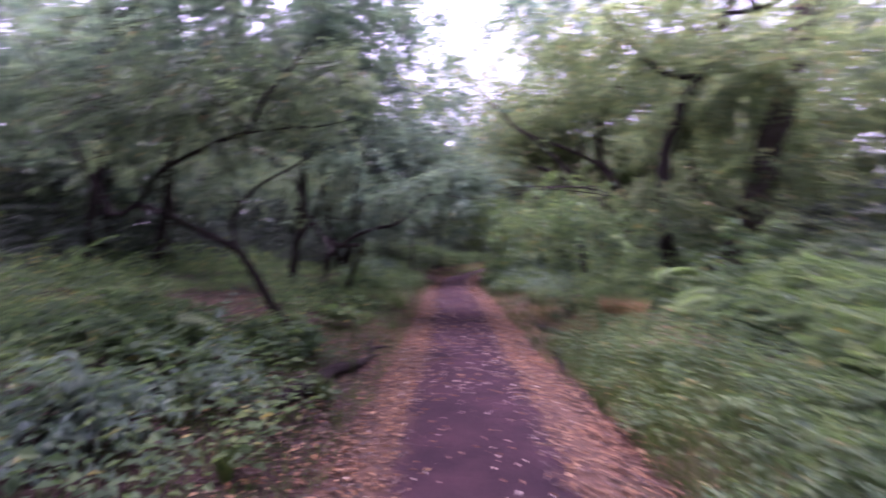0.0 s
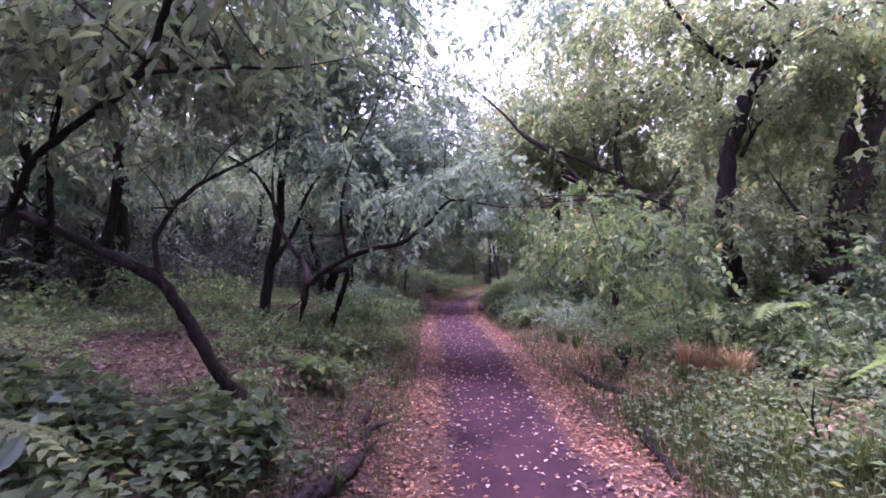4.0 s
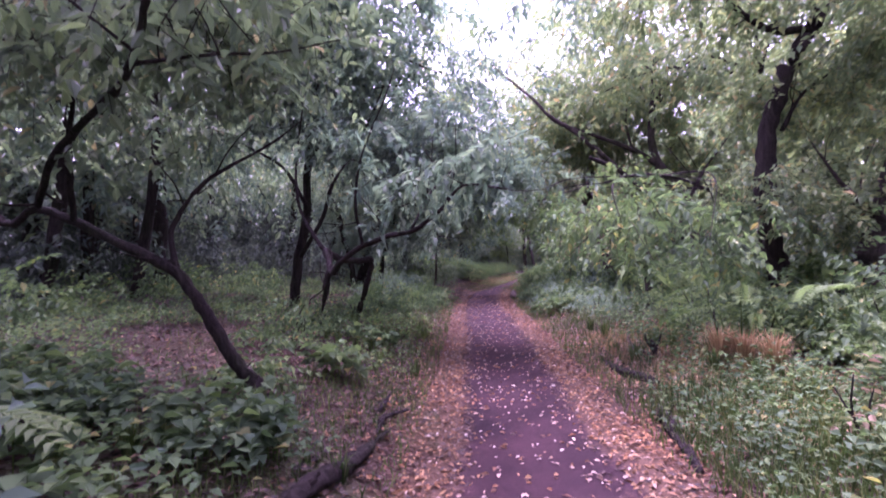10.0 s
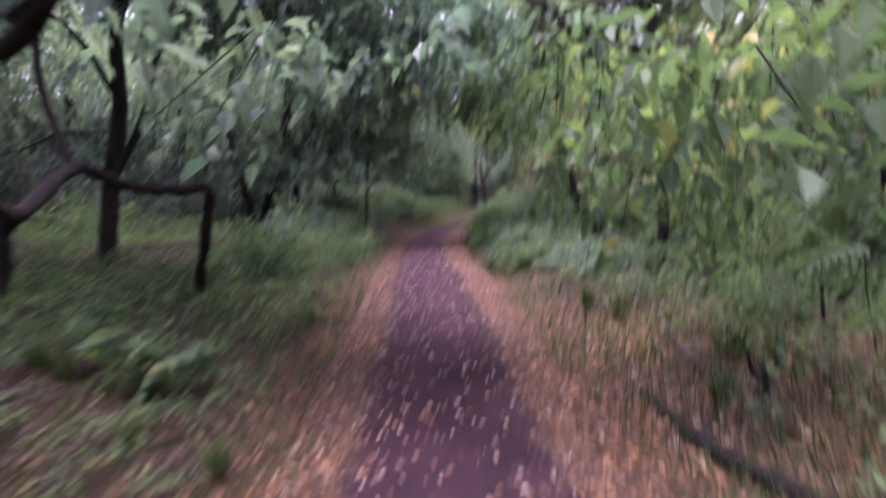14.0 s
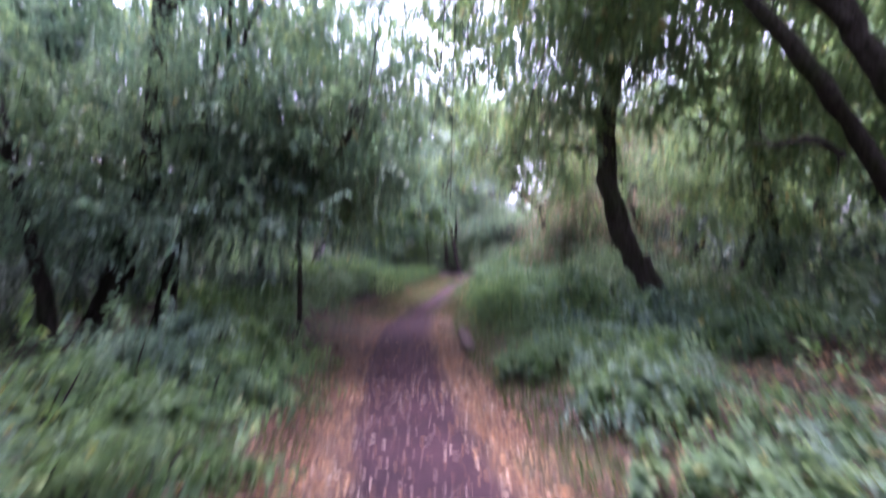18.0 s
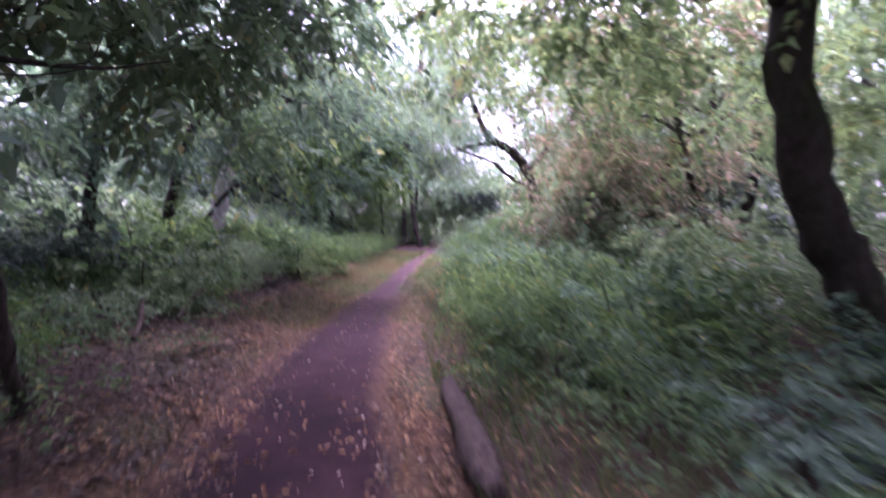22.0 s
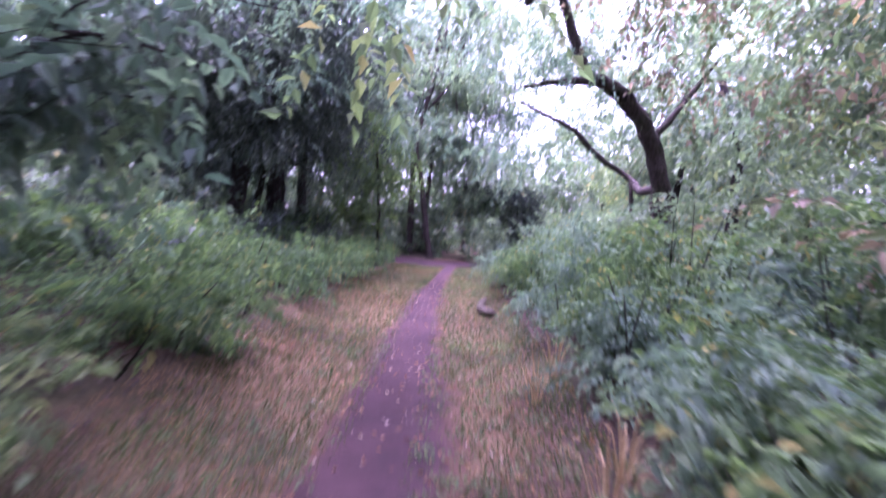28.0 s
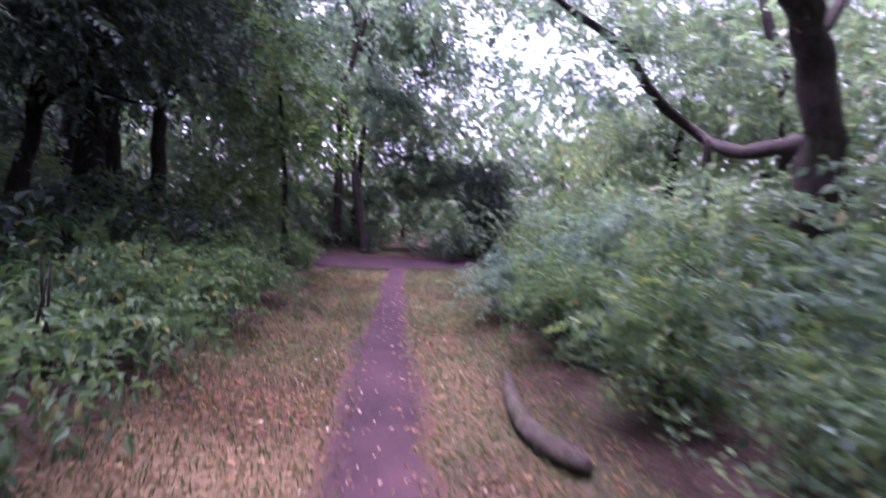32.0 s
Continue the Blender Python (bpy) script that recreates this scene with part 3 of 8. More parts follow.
limb(ob, [(-3.5, 6.05, 1.92, 0.026), (-3.4, 5.9, 2.25, 0.023), (-3.33, 5.8, 2.47, 0.021), (-3.12, 5.6, 2.68, 0.018), (-3.01, 5.5, 3.04, 0.014)])
limb(ob, [(-3.01, 5.5, 3.0, 0.014), (-3.34, 5.4, 3.15, 0.011), (-3.53, 5.3, 3.1, 0.008)])
limb(ob, [(-1.86, 4.5, 2.55, 0.012), (-1.5, 4.6, 2.62, 0.009), (-1.2, 4.7, 2.66, 0.006)])
crown(ob, [(-3.55, 5.8, 3.27, 0.9, 0.5, 1050), (-2.88, 5.6, 3.43, 0.8, 0.45, 1050), (-2.24, 5.6, 3.41, 0.7, 0.4, 979), (-2.11, 6.2, 3.26, 0.6, 0.4, 770), (-3.07, 6.4, 3.1, 0.6, 0.4, 489), (-4.16, 6.3, 2.78, 0.6, 0.35, 350), (-2.61, 6.5, 2.69, 0.5, 0.3, 350), (-1.85, 5.8, 3.64, 0.6, 0.4, 700), (-1.57, 6.4, 3.65, 0.6, 0.4, 630), (-3.7, 5.4, 3.34, 0.8, 0.5, 630)], 0.105, 0.5, True, True, 0.8)
crown(ob, [(-1.95, 4.7, 2.95, 0.4, 0.25, 190), (-1.45, 4.55, 3.1, 0.4, 0.25, 190), (-2.5, 4.9, 3.0, 0.45, 0.28, 220), (-1.0, 4.7, 3.2, 0.4, 0.25, 170), (-3.1, 5.0, 3.1, 0.5, 0.3, 230), (-2.0, 5.1, 3.4, 0.5, 0.3, 200)], 0.115, 0.6, True)

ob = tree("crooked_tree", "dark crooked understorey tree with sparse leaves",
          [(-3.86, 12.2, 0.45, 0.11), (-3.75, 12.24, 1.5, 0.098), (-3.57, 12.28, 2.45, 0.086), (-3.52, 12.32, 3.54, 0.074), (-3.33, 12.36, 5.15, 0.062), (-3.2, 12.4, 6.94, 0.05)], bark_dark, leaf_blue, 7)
limb(ob, [(-3.64, 12.1, 1.61, 0.05), (-3.14, 12.02, 2.42, 0.043), (-2.88, 11.95, 3.11, 0.035), (-2.39, 11.88, 3.78, 0.028), (-1.9, 11.8, 4.69, 0.02)])
limb(ob, [(-3.52, 12.2, 2.68, 0.04), (-3.99, 12.13, 3.52, 0.032), (-4.79, 12.07, 4.01, 0.023), (-5.58, 12, 4.49, 0.015)])
limb(ob, [(-3.51, 12.3, 3.54, 0.04), (-2.91, 12.13, 4.46, 0.032), (-2.16, 11.97, 4.99, 0.023), (-1.43, 11.8, 5.03, 0.015)])
limb(ob, [(-3.44, 12.3, 4.15, 0.03), (-4.04, 12.3, 4.78, 0.021), (-4.53, 12.3, 5.04, 0.012)])
crown(ob, [(-3.99, 12.5, 5.47, 1.6, 0.8, 2600), (-2.43, 12.2, 6.07, 1.5, 0.8, 2600), (-4.77, 12.6, 4.89, 1.2, 0.6, 1500), (-2.99, 12.6, 7.42, 1.7, 0.9, 2600), (-5.84, 13, 4.12, 1.2, 0.6, 1200), (-2, 12.4, 4.64, 1.1, 0.6, 1500), (-4.93, 13, 7.29, 1.6, 0.9, 2200)])
canopy(ob, 7, 3.0, 4.5, 8.5, 900)
crown(ob, [(-2.45, 14.58, 8.99, 1.15, 0.87, 420), (-3.63, 18.31, 9.06, 0.81, 0.6, 420), (-3.53, 15.89, 6.29, 0.84, 0.78, 420), (-1.23, 18.23, 10.94, 0.95, 0.85, 420), (-1.52, 15.31, 7.8, 0.71, 0.69, 420), (-1.86, 16.16, 6.76, 0.89, 0.82, 420), (-0.59, 16.88, 9.37, 1.06, 0.69, 420), (0.25, 17.34, 8.1, 0.99, 0.79, 420), (0.29, 18.4, 7.26, 1.28, 0.69, 420)], 0.13, 0.7, twigs=False)
crown(ob, [(-1.08, 20.0, 10.71, 0.9, 0.7, 420), (-1.93, 19.0, 11.06, 1.0, 0.7, 420), (-0.59, 21.0, 9.82, 0.8, 0.7, 420), (-1.78, 19.0, 8.77, 0.9, 0.7, 420), (-2.81, 18.0, 9.73, 0.9, 0.7, 420)], 0.13, 0.7, twigs=False)
crown(ob, [(-3.95, 23.61, 14.13, 0.8, 0.6, 420), (-2.67, 23.62, 12.74, 0.8, 0.6, 420), (-4.15, 23.03, 11.19, 0.8, 0.6, 420), (-1.55, 22.57, 13.19, 0.8, 0.6, 420), (-0.84, 22.11, 10.91, 0.8, 0.6, 420), (-2.62, 22.77, 10.01, 0.8, 0.6, 420), (0.35, 22.82, 9.94, 0.8, 0.6, 420), (-1.13, 22.09, 8.95, 0.8, 0.6, 420)], 0.13, 0.7, twigs=False)

ob = tree("bent_tree", "low bent tree whose limb dips down to the leafy ground",
          [(-2.3, 11.25, 0.35, 0.06), (-2.12, 11.0, 0.8, 0.053), (-1.97, 10.8, 1.15, 0.05), (-1.87, 10.66, 1.5, 0.05), (-2.05, 10.4, 1.5, 0.052), (-2.25, 10.05, 1.53, 0.052), (-2.4, 9.69, 1.67, 0.05), (-2.2, 9.1, 1.55, 0.046), (-1.98, 8.5, 1.36, 0.043), (-1.7, 7.9, 1.5, 0.034), (-1.33, 7.26, 1.64, 0.028), (-1.0, 7.1, 1.75, 0.025), (-0.69, 6.95, 1.8, 0.023), (-0.39, 6.78, 2.0, 0.019)], bark_dark, leaf_blue, 0)
limb(ob, [(-0.41, 6.79, 1.98, 0.018), (-0.21, 6.72, 2.19, 0.014), (0.07, 6.85, 2.19, 0.01), (0.36, 7.00, 2.16, 0.006)])
limb(ob, [(-2.02, 8.5, 1.38, 0.042), (-2.05, 8.48, 1.25, 0.045), (-2.08, 8.5, 1.1, 0.043)])
limb(ob, [(-2.38, 9.6, 1.66, 0.04), (-2.7, 9.9, 2.0, 0.034), (-3.0, 10.2, 2.5, 0.028), (-3.1, 10.4, 3.2, 0.02), (-3.0, 10.5, 4.2, 0.012)])
limb(ob, [(-1.3, 7.3, 1.66, 0.02), (-1.35, 7.2, 2.1, 0.016), (-1.25, 7.1, 2.6, 0.011), (-1.0, 7.0, 3.1, 0.007)])
limb(ob, [(-0.72, 6.95, 1.82, 0.016), (-0.55, 7.2, 2.2, 0.012), (-0.3, 7.5, 2.5, 0.008)])
crown(ob, [(-0.35, 6.4, 2.4, 0.35, 0.22, 130), (0.05, 6.7, 2.55, 0.4, 0.22, 150), (-0.8, 6.7, 2.4, 0.35, 0.25, 130), (-0.3, 8.2, 2.2, 0.4, 0.16, 130), (0.3, 8.7, 2.3, 0.4, 0.18, 130), (-0.9, 7.6, 2.5, 0.45, 0.3, 170), (-1.3, 7.2, 2.9, 0.5, 0.3, 170)], 0.12, 0.7, True, True, 1.0, 0.5)
crown(ob, [(-1.22, 10.4, 3.18, 0.9, 0.5, 1800), (-1.91, 10.6, 3.61, 0.8, 0.5, 1500), (-0.41, 10, 3.24, 0.9, 0.5, 2000), (0.06, 10, 2.52, 0.8, 0.55, 1900), (0.48, 9.8, 2.92, 0.8, 0.5, 1700), (-0.71, 10, 3.74, 0.9, 0.5, 1700), (-2.87, 11, 4.04, 0.9, 0.5, 900), (-4.09, 11.2, 4.09, 0.8, 0.5, 700)], 0.11, 0.5, True, True, 0.7)
crown(ob, [(-3.4, 10.9, 5.0, 1.3, 0.8, 1300), (-2.2, 11.2, 5.4, 1.3, 0.8, 1300), (-4.4, 11.5, 5.2, 1.3, 0.8, 1300), (-3.0, 11.8, 6.3, 1.5, 0.8, 1300)], 0.13, 0.5, twigs=False)

ob = tree("drooping_tree", "slender tree whose bright leafy boughs hang low over the path edge",
          [(4.9, 10.4, 0.6, 0.05), (4.7, 10.3, 1.5, 0.04), (4.35, 10.0, 2.1, 0.03), (3.4, 9.4, 2.4, 0.022), (2.6, 8.7, 2.5, 0.016), (1.8, 7.9, 2.42, 0.011), (1.35, 7.2, 2.2, 0.008), (1.3, 6.8, 1.8, 0.004)], bark_dark, leaf_herb, 0)
limb(ob, [(2.6, 8.7, 2.5, 0.012), (1.7, 8.8, 2.55, 0.009), (1.1, 8.8, 2.5, 0.008), (0.85, 8.7, 2.2, 0.004)])
limb(ob, [(3.4, 9.4, 2.4, 0.014), (2.4, 9.8, 2.6, 0.01), (1.5, 10.0, 2.6, 0.007), (1.1, 10.1, 2.4, 0.004)])
limb(ob, [(2.3, 8.4, 2.48, 0.01), (2.5, 7.7, 2.4, 0.008), (2.4, 7.2, 2.2, 0.006), (2.2, 6.9, 1.8, 0.003)])
crown(ob, [(1.3, 6.6, 1.75, 0.26, 0.3, 70), (1.55, 6.9, 2.0, 0.3, 0.3, 90), (1.1, 7.3, 1.85, 0.28, 0.3, 90), (0.95, 7.7, 1.75, 0.28, 0.3, 90), (0.75, 8.3, 1.8, 0.28, 0.3, 100), (1.0, 8.5, 2.1, 0.36, 0.3, 150), (0.65, 8.9, 2.1, 0.33, 0.3, 140), (1.6, 7.8, 2.1, 0.4, 0.3, 160), (1.7, 8.4, 1.8, 0.42, 0.35, 190), (2.2, 7.4, 1.9, 0.38, 0.35, 160), (2.0, 8.2, 1.97, 0.5, 0.35, 260), (0.6, 9.3, 2.3, 0.36, 0.28, 130), (1.12, 9.5, 2.2, 0.45, 0.3, 230), (0.8, 10.2, 2.3, 0.45, 0.3, 220), (1.74, 9.2, 2.1, 0.45, 0.35, 260), (2.04, 9.0, 1.6, 0.42, 0.3, 220), (2.6, 8.4, 2.2, 0.5, 0.35, 220), (2.7, 7.7, 1.6, 0.45, 0.3, 200), (3.4, 8.4, 2.0, 0.5, 0.4, 220), (2.4, 9.7, 2.5, 0.5, 0.3, 230)], 0.11, 0.9, True, True, 1.0, 0.42)

ob = tree("tall_tree", "tall dark tree trunk leaning over leafy undergrowth",
          [(4.55, 9.6, 0.78, 0.152), (4.46, 9.64, 1.48, 0.144), (4.37, 9.68, 2.3, 0.137), (4.46, 9.71, 3.12, 0.129), (4.72, 9.75, 3.96, 0.122), (5.11, 9.79, 4.63, 0.114), (5.44, 9.82, 5.21, 0.106), (5.84, 9.86, 6.19, 0.099), (6.25, 9.9, 7.5, 0.091)], bark_dark, leaf_yellow, 8)
limb(ob, [(5.21, 9.8, 4.87, 0.06), (4.53, 9.73, 4.9, 0.05), (4.04, 9.65, 5.21, 0.04), (3.57, 9.58, 5.69, 0.03), (3.11, 9.5, 6.22, 0.02)])
limb(ob, [(4.69, 9.7, 3.3, 0.04), (5.04, 9.75, 3.86, 0.028), (5.46, 9.8, 4.15, 0.015)])
limb(ob, [(5.51, 9.9, 5.25, 0.05), (6.02, 9.8, 5.47, 0.035), (6.62, 9.7, 5.69, 0.02)])
crown(ob, [(5.91, 10.4, 4.25, 1, 0.6, 2000), (4.73, 10, 5.51, 1, 0.6, 1800), (6.48, 10.4, 5.26, 1, 0.6, 1800), (3.58, 9.6, 5.71, 0.9, 0.5, 1300), (7.16, 10.5, 3.74, 1, 0.6, 1800), (5.3, 10, 2.4, 0.9, 0.5, 2000), (2.82, 10.5, 6.02, 1, 0.6, 1300), (4.82, 10, 6.9, 1.2, 0.6, 1300), (4.81, 10.6, 4.03, 0.8, 0.5, 1500)])
canopy(ob, 5, 2.4, 4.5, 8.5, 700)
crown(ob, [(3.33, 16.67, 9.71, 1.01, 0.43, 420), (3.12, 16.79, 9, 0.6, 0.53, 420), (3.14, 14.56, 7.46, 0.72, 0.66, 420), (4.86, 15.96, 9.91, 0.91, 0.72, 420), (3.84, 14.45, 7.48, 0.76, 0.5, 420), (3.92, 14.08, 6.88, 0.64, 0.68, 420), (5.01, 14.55, 8.53, 0.79, 0.48, 420), (5.25, 14.87, 8.49, 0.92, 0.66, 420), (5.13, 16.37, 8.14, 0.87, 0.74, 420), (7.43, 16.59, 9.9, 0.91, 0.54, 420), (5.82, 14.6, 8.28, 1.02, 0.46, 420), (5.33, 13.32, 6.8, 0.87, 0.51, 420)], 0.14, 0.7, twigs=False)
crown(ob, [(4.83, 22.0, 12.07, 0.8, 0.7, 380), (5.86, 22.0, 10.82, 0.9, 0.7, 380), (5.09, 22.0, 9.62, 0.8, 0.7, 380), (4.61, 24.0, 10.99, 0.8, 0.7, 380), (5.94, 20.0, 11.2, 0.9, 0.7, 380)], 0.14, 0.7, twigs=False)
crown(ob, [(4.18, 9.00, 2.20, 0.6, 0.35, 420), (3.82, 9.20, 2.48, 0.6, 0.35, 420), (4.66, 9.00, 1.94, 0.6, 0.35, 420)], 0.1, 0.5, True)

ob = tree("thick_tree", "thick dark leaning tree trunk beside the undergrowth",
          [(5.27, 9, 0.93, 0.3), (5.53, 9.07, 1.37, 0.287), (5.79, 9.13, 1.86, 0.273), (6.05, 9.2, 2.62, 0.26), (6.31, 9.27, 3.41, 0.247), (6.65, 9.33, 4.49, 0.233), (7.11, 9.4, 6.16, 0.22)], bark, leaf_yellow, 8)
limb(ob, [(5.63, 9.1, 1.78, 0.05), (5.12, 9.05, 2.29, 0.033), (4.78, 9, 2.7, 0.015)])
limb(ob, [(6.62, 9.3, 4.57, 0.05), (5.96, 9.2, 5.07, 0.04), (5.37, 9.1, 5.21, 0.03), (4.8, 9, 5.43, 0.02)])
crown(ob, [(5.57, 9, 4.46, 0.8, 0.45, 1120), (5.38, 9.4, 2.15, 0.8, 0.4, 1280), (5.85, 8.8, 4.87, 0.8, 0.5, 960), (6.46, 9, 2.91, 0.9, 0.5, 1120), (4.97, 8.6, 5.11, 0.8, 0.4, 800)])
canopy(ob, 5, 2.6, 4.5, 8.5, 700)
crown(ob, [(2.84, 15.42, 9.8, 1.51, 0.78, 560), (4.74, 18.91, 9.33, 0.94, 0.65, 560), (2.72, 18.82, 7.01, 0.95, 0.82, 560), (2.68, 18.41, 5.66, 1.54, 0.76, 560), (4.92, 16.43, 10.38, 1.4, 0.88, 560), (5.27, 18.41, 7.74, 1.02, 0.92, 560), (6.15, 18.24, 7.73, 1.34, 0.69, 560), (4.99, 20.19, 6.48, 1.61, 0.99, 560), (7.98, 18.68, 10.93, 1.54, 0.85, 560), (6.15, 18.07, 7.84, 1.05, 0.89, 560), (7.29, 16.34, 6.91, 1.18, 0.78, 560), (8.29, 18.82, 6.36, 1.03, 0.71, 560)], 0.18, 0.7, twigs=False)
crown(ob, [(9.81, 18.33, 10.98, 1.56, 1.01, 560), (9.09, 17.09, 9.2, 1.34, 0.79, 560), (9.46, 18.6, 7.55, 0.99, 0.88, 560), (9.46, 18.53, 6.17, 1.66, 0.87, 560), (9.1, 15.32, 8.7, 1.21, 0.96, 560), (11.68, 18.77, 9.72, 1.65, 0.71, 560), (9.03, 15.09, 6.64, 1.11, 1.03, 560), (8.84, 15.4, 5.54, 0.97, 0.81, 560), (13.01, 17.34, 9.82, 1.55, 0.56, 560), (10.23, 14.81, 7.1, 1.12, 0.79, 560), (10.07, 14.71, 6.22, 1.09, 1.02, 560), (10.31, 15.3, 4.84, 1.68, 0.88, 560)], 0.18, 0.7, twigs=False)
crown(ob, [(12.16, 14.75, 9.02, 1.5, 0.64, 560), (15.01, 18.44, 8.8, 0.95, 1.02, 560), (12.06, 14.98, 6.43, 1.21, 1.03, 560), (11.88, 15.15, 5.49, 1.01, 0.73, 560)], 0.18, 0.7, twigs=False)
crown(ob, [(8.96, 12.74, 7.1, 1.25, 0.57, 400), (7.96, 12.01, 5.51, 1.13, 0.73, 400), (10.56, 14.03, 5.24, 0.88, 0.59, 400), (8.65, 12.4, 3.24, 1.08, 0.45, 400), (11.48, 14.89, 2.51, 0.81, 0.45, 400), (11.91, 14.31, 7.89, 1.01, 0.65, 400), (10.5, 13.54, 5.94, 1.28, 0.42, 400), (11.6, 14.78, 4.82, 0.95, 0.68, 400), (11.08, 13.4, 3.36, 1.06, 0.43, 400), (10.31, 12.77, 1.74, 0.98, 0.51, 400), (12.82, 14.23, 7.8, 1.27, 0.59, 400), (10.72, 12.18, 5.82, 0.84, 0.63, 400)], 0.16, 0.7, twigs=False)
crown(ob, [(11.6, 12.54, 4.74, 0.76, 0.48, 400), (13.64, 14.65, 3.74, 1.04, 0.54, 400), (13.16, 14.2, 2.52, 1.15, 0.55, 400), (13.02, 12.66, 7.5, 0.84, 0.49, 400), (14.66, 14.18, 6.38, 0.76, 0.7, 400), (13.83, 13.51, 4.94, 0.96, 0.49, 400), (14.52, 14.15, 3.3, 1.25, 0.49, 400), (15.27, 14.14, 1.79, 1.29, 0.47, 400), (14.1, 12.37, 6.89, 1.06, 0.76, 400), (16.42, 14.72, 6.41, 0.96, 0.47, 400), (14.68, 13.27, 4.48, 0.89, 0.58, 400), (14.11, 12.05, 3.42, 1.27, 0.53, 400)], 0.16, 0.7, twigs=False)
crown(ob, [(14.56, 12.85, 1.6, 0.75, 0.74, 400)], 0.16, 0.7, twigs=False)

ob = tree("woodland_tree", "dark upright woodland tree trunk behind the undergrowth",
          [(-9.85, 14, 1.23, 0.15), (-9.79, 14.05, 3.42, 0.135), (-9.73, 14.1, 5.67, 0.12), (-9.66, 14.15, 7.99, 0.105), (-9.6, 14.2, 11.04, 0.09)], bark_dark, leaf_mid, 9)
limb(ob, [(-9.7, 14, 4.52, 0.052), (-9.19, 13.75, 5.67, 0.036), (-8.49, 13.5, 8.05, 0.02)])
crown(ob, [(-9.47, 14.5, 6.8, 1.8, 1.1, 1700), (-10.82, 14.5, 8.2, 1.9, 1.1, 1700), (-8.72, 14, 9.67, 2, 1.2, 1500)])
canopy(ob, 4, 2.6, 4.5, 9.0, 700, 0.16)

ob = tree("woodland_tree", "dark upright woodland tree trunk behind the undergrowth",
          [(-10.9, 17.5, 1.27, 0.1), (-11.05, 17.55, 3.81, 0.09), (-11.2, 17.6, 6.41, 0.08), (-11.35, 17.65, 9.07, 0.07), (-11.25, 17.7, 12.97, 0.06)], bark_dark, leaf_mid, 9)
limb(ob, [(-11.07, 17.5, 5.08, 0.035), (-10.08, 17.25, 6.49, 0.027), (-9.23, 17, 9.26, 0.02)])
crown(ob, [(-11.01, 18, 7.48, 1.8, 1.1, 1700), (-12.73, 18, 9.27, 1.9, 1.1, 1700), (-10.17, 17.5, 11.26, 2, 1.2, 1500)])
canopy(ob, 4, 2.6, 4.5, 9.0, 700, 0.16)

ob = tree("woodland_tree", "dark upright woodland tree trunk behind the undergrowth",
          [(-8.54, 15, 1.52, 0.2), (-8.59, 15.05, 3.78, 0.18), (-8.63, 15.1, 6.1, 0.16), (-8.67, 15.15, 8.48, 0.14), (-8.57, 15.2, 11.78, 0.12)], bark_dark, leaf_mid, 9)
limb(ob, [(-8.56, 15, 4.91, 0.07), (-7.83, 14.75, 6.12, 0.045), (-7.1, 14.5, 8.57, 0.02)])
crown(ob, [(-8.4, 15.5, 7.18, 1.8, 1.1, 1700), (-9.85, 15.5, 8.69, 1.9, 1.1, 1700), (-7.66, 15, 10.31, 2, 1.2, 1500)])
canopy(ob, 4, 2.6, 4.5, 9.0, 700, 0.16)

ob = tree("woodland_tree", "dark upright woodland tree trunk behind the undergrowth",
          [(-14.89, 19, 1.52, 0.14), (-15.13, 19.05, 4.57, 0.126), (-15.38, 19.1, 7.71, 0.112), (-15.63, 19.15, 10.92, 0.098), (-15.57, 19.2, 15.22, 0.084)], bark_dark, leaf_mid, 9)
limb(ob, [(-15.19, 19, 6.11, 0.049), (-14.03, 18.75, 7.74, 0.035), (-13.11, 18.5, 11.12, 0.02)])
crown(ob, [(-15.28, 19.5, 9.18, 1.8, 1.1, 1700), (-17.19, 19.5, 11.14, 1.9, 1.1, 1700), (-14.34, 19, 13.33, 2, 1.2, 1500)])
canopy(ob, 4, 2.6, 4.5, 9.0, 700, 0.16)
crown(ob, [(-15.65, 17.76, 7.24, 0.95, 0.39, 420), (-13.92, 16.27, 4.62, 0.93, 0.52, 420), (-15.03, 18.26, 4.09, 0.92, 0.45, 420), (-14.58, 18.39, 7.51, 0.69, 0.39, 420), (-13.63, 18.63, 5.99, 0.68, 0.54, 420), (-13.8, 17.65, 3.72, 0.98, 0.64, 420), (-11.54, 17.61, 6.84, 0.87, 0.42, 420), (-12.1, 18.35, 5.41, 0.74, 0.56, 420), (-10.65, 15.77, 3.52, 0.82, 0.54, 420), (-11.5, 18.07, 6.75, 0.86, 0.6, 420), (-9.89, 16.73, 5.4, 1.17, 0.5, 420), (-9.78, 16.26, 4.22, 0.72, 0.69, 420)], 0.15, 0.7, twigs=False)
crown(ob, [(-9.63, 18.95, 6.56, 0.96, 0.69, 420), (-9.82, 18.82, 5.66, 1.12, 0.7, 420), (-8.81, 16.92, 3.57, 1.17, 0.69, 420), (-7.33, 16.15, 5.64, 0.68, 0.62, 420), (-8.11, 17.74, 5.25, 0.65, 0.63, 420), (-7.62, 16.71, 3.87, 1.03, 0.63, 420), (-6.22, 16.55, 6.6, 0.85, 0.41, 420), (-6.97, 17.95, 4.99, 1.16, 0.71, 420), (-5.34, 16.06, 3.77, 0.8, 0.54, 420), (-4.69, 16.76, 6.16, 1.09, 0.48, 420), (-5.25, 18.32, 4.87, 0.79, 0.47, 420), (-4.14, 15.96, 4.08, 0.92, 0.56, 420)], 0.15, 0.7, twigs=False)

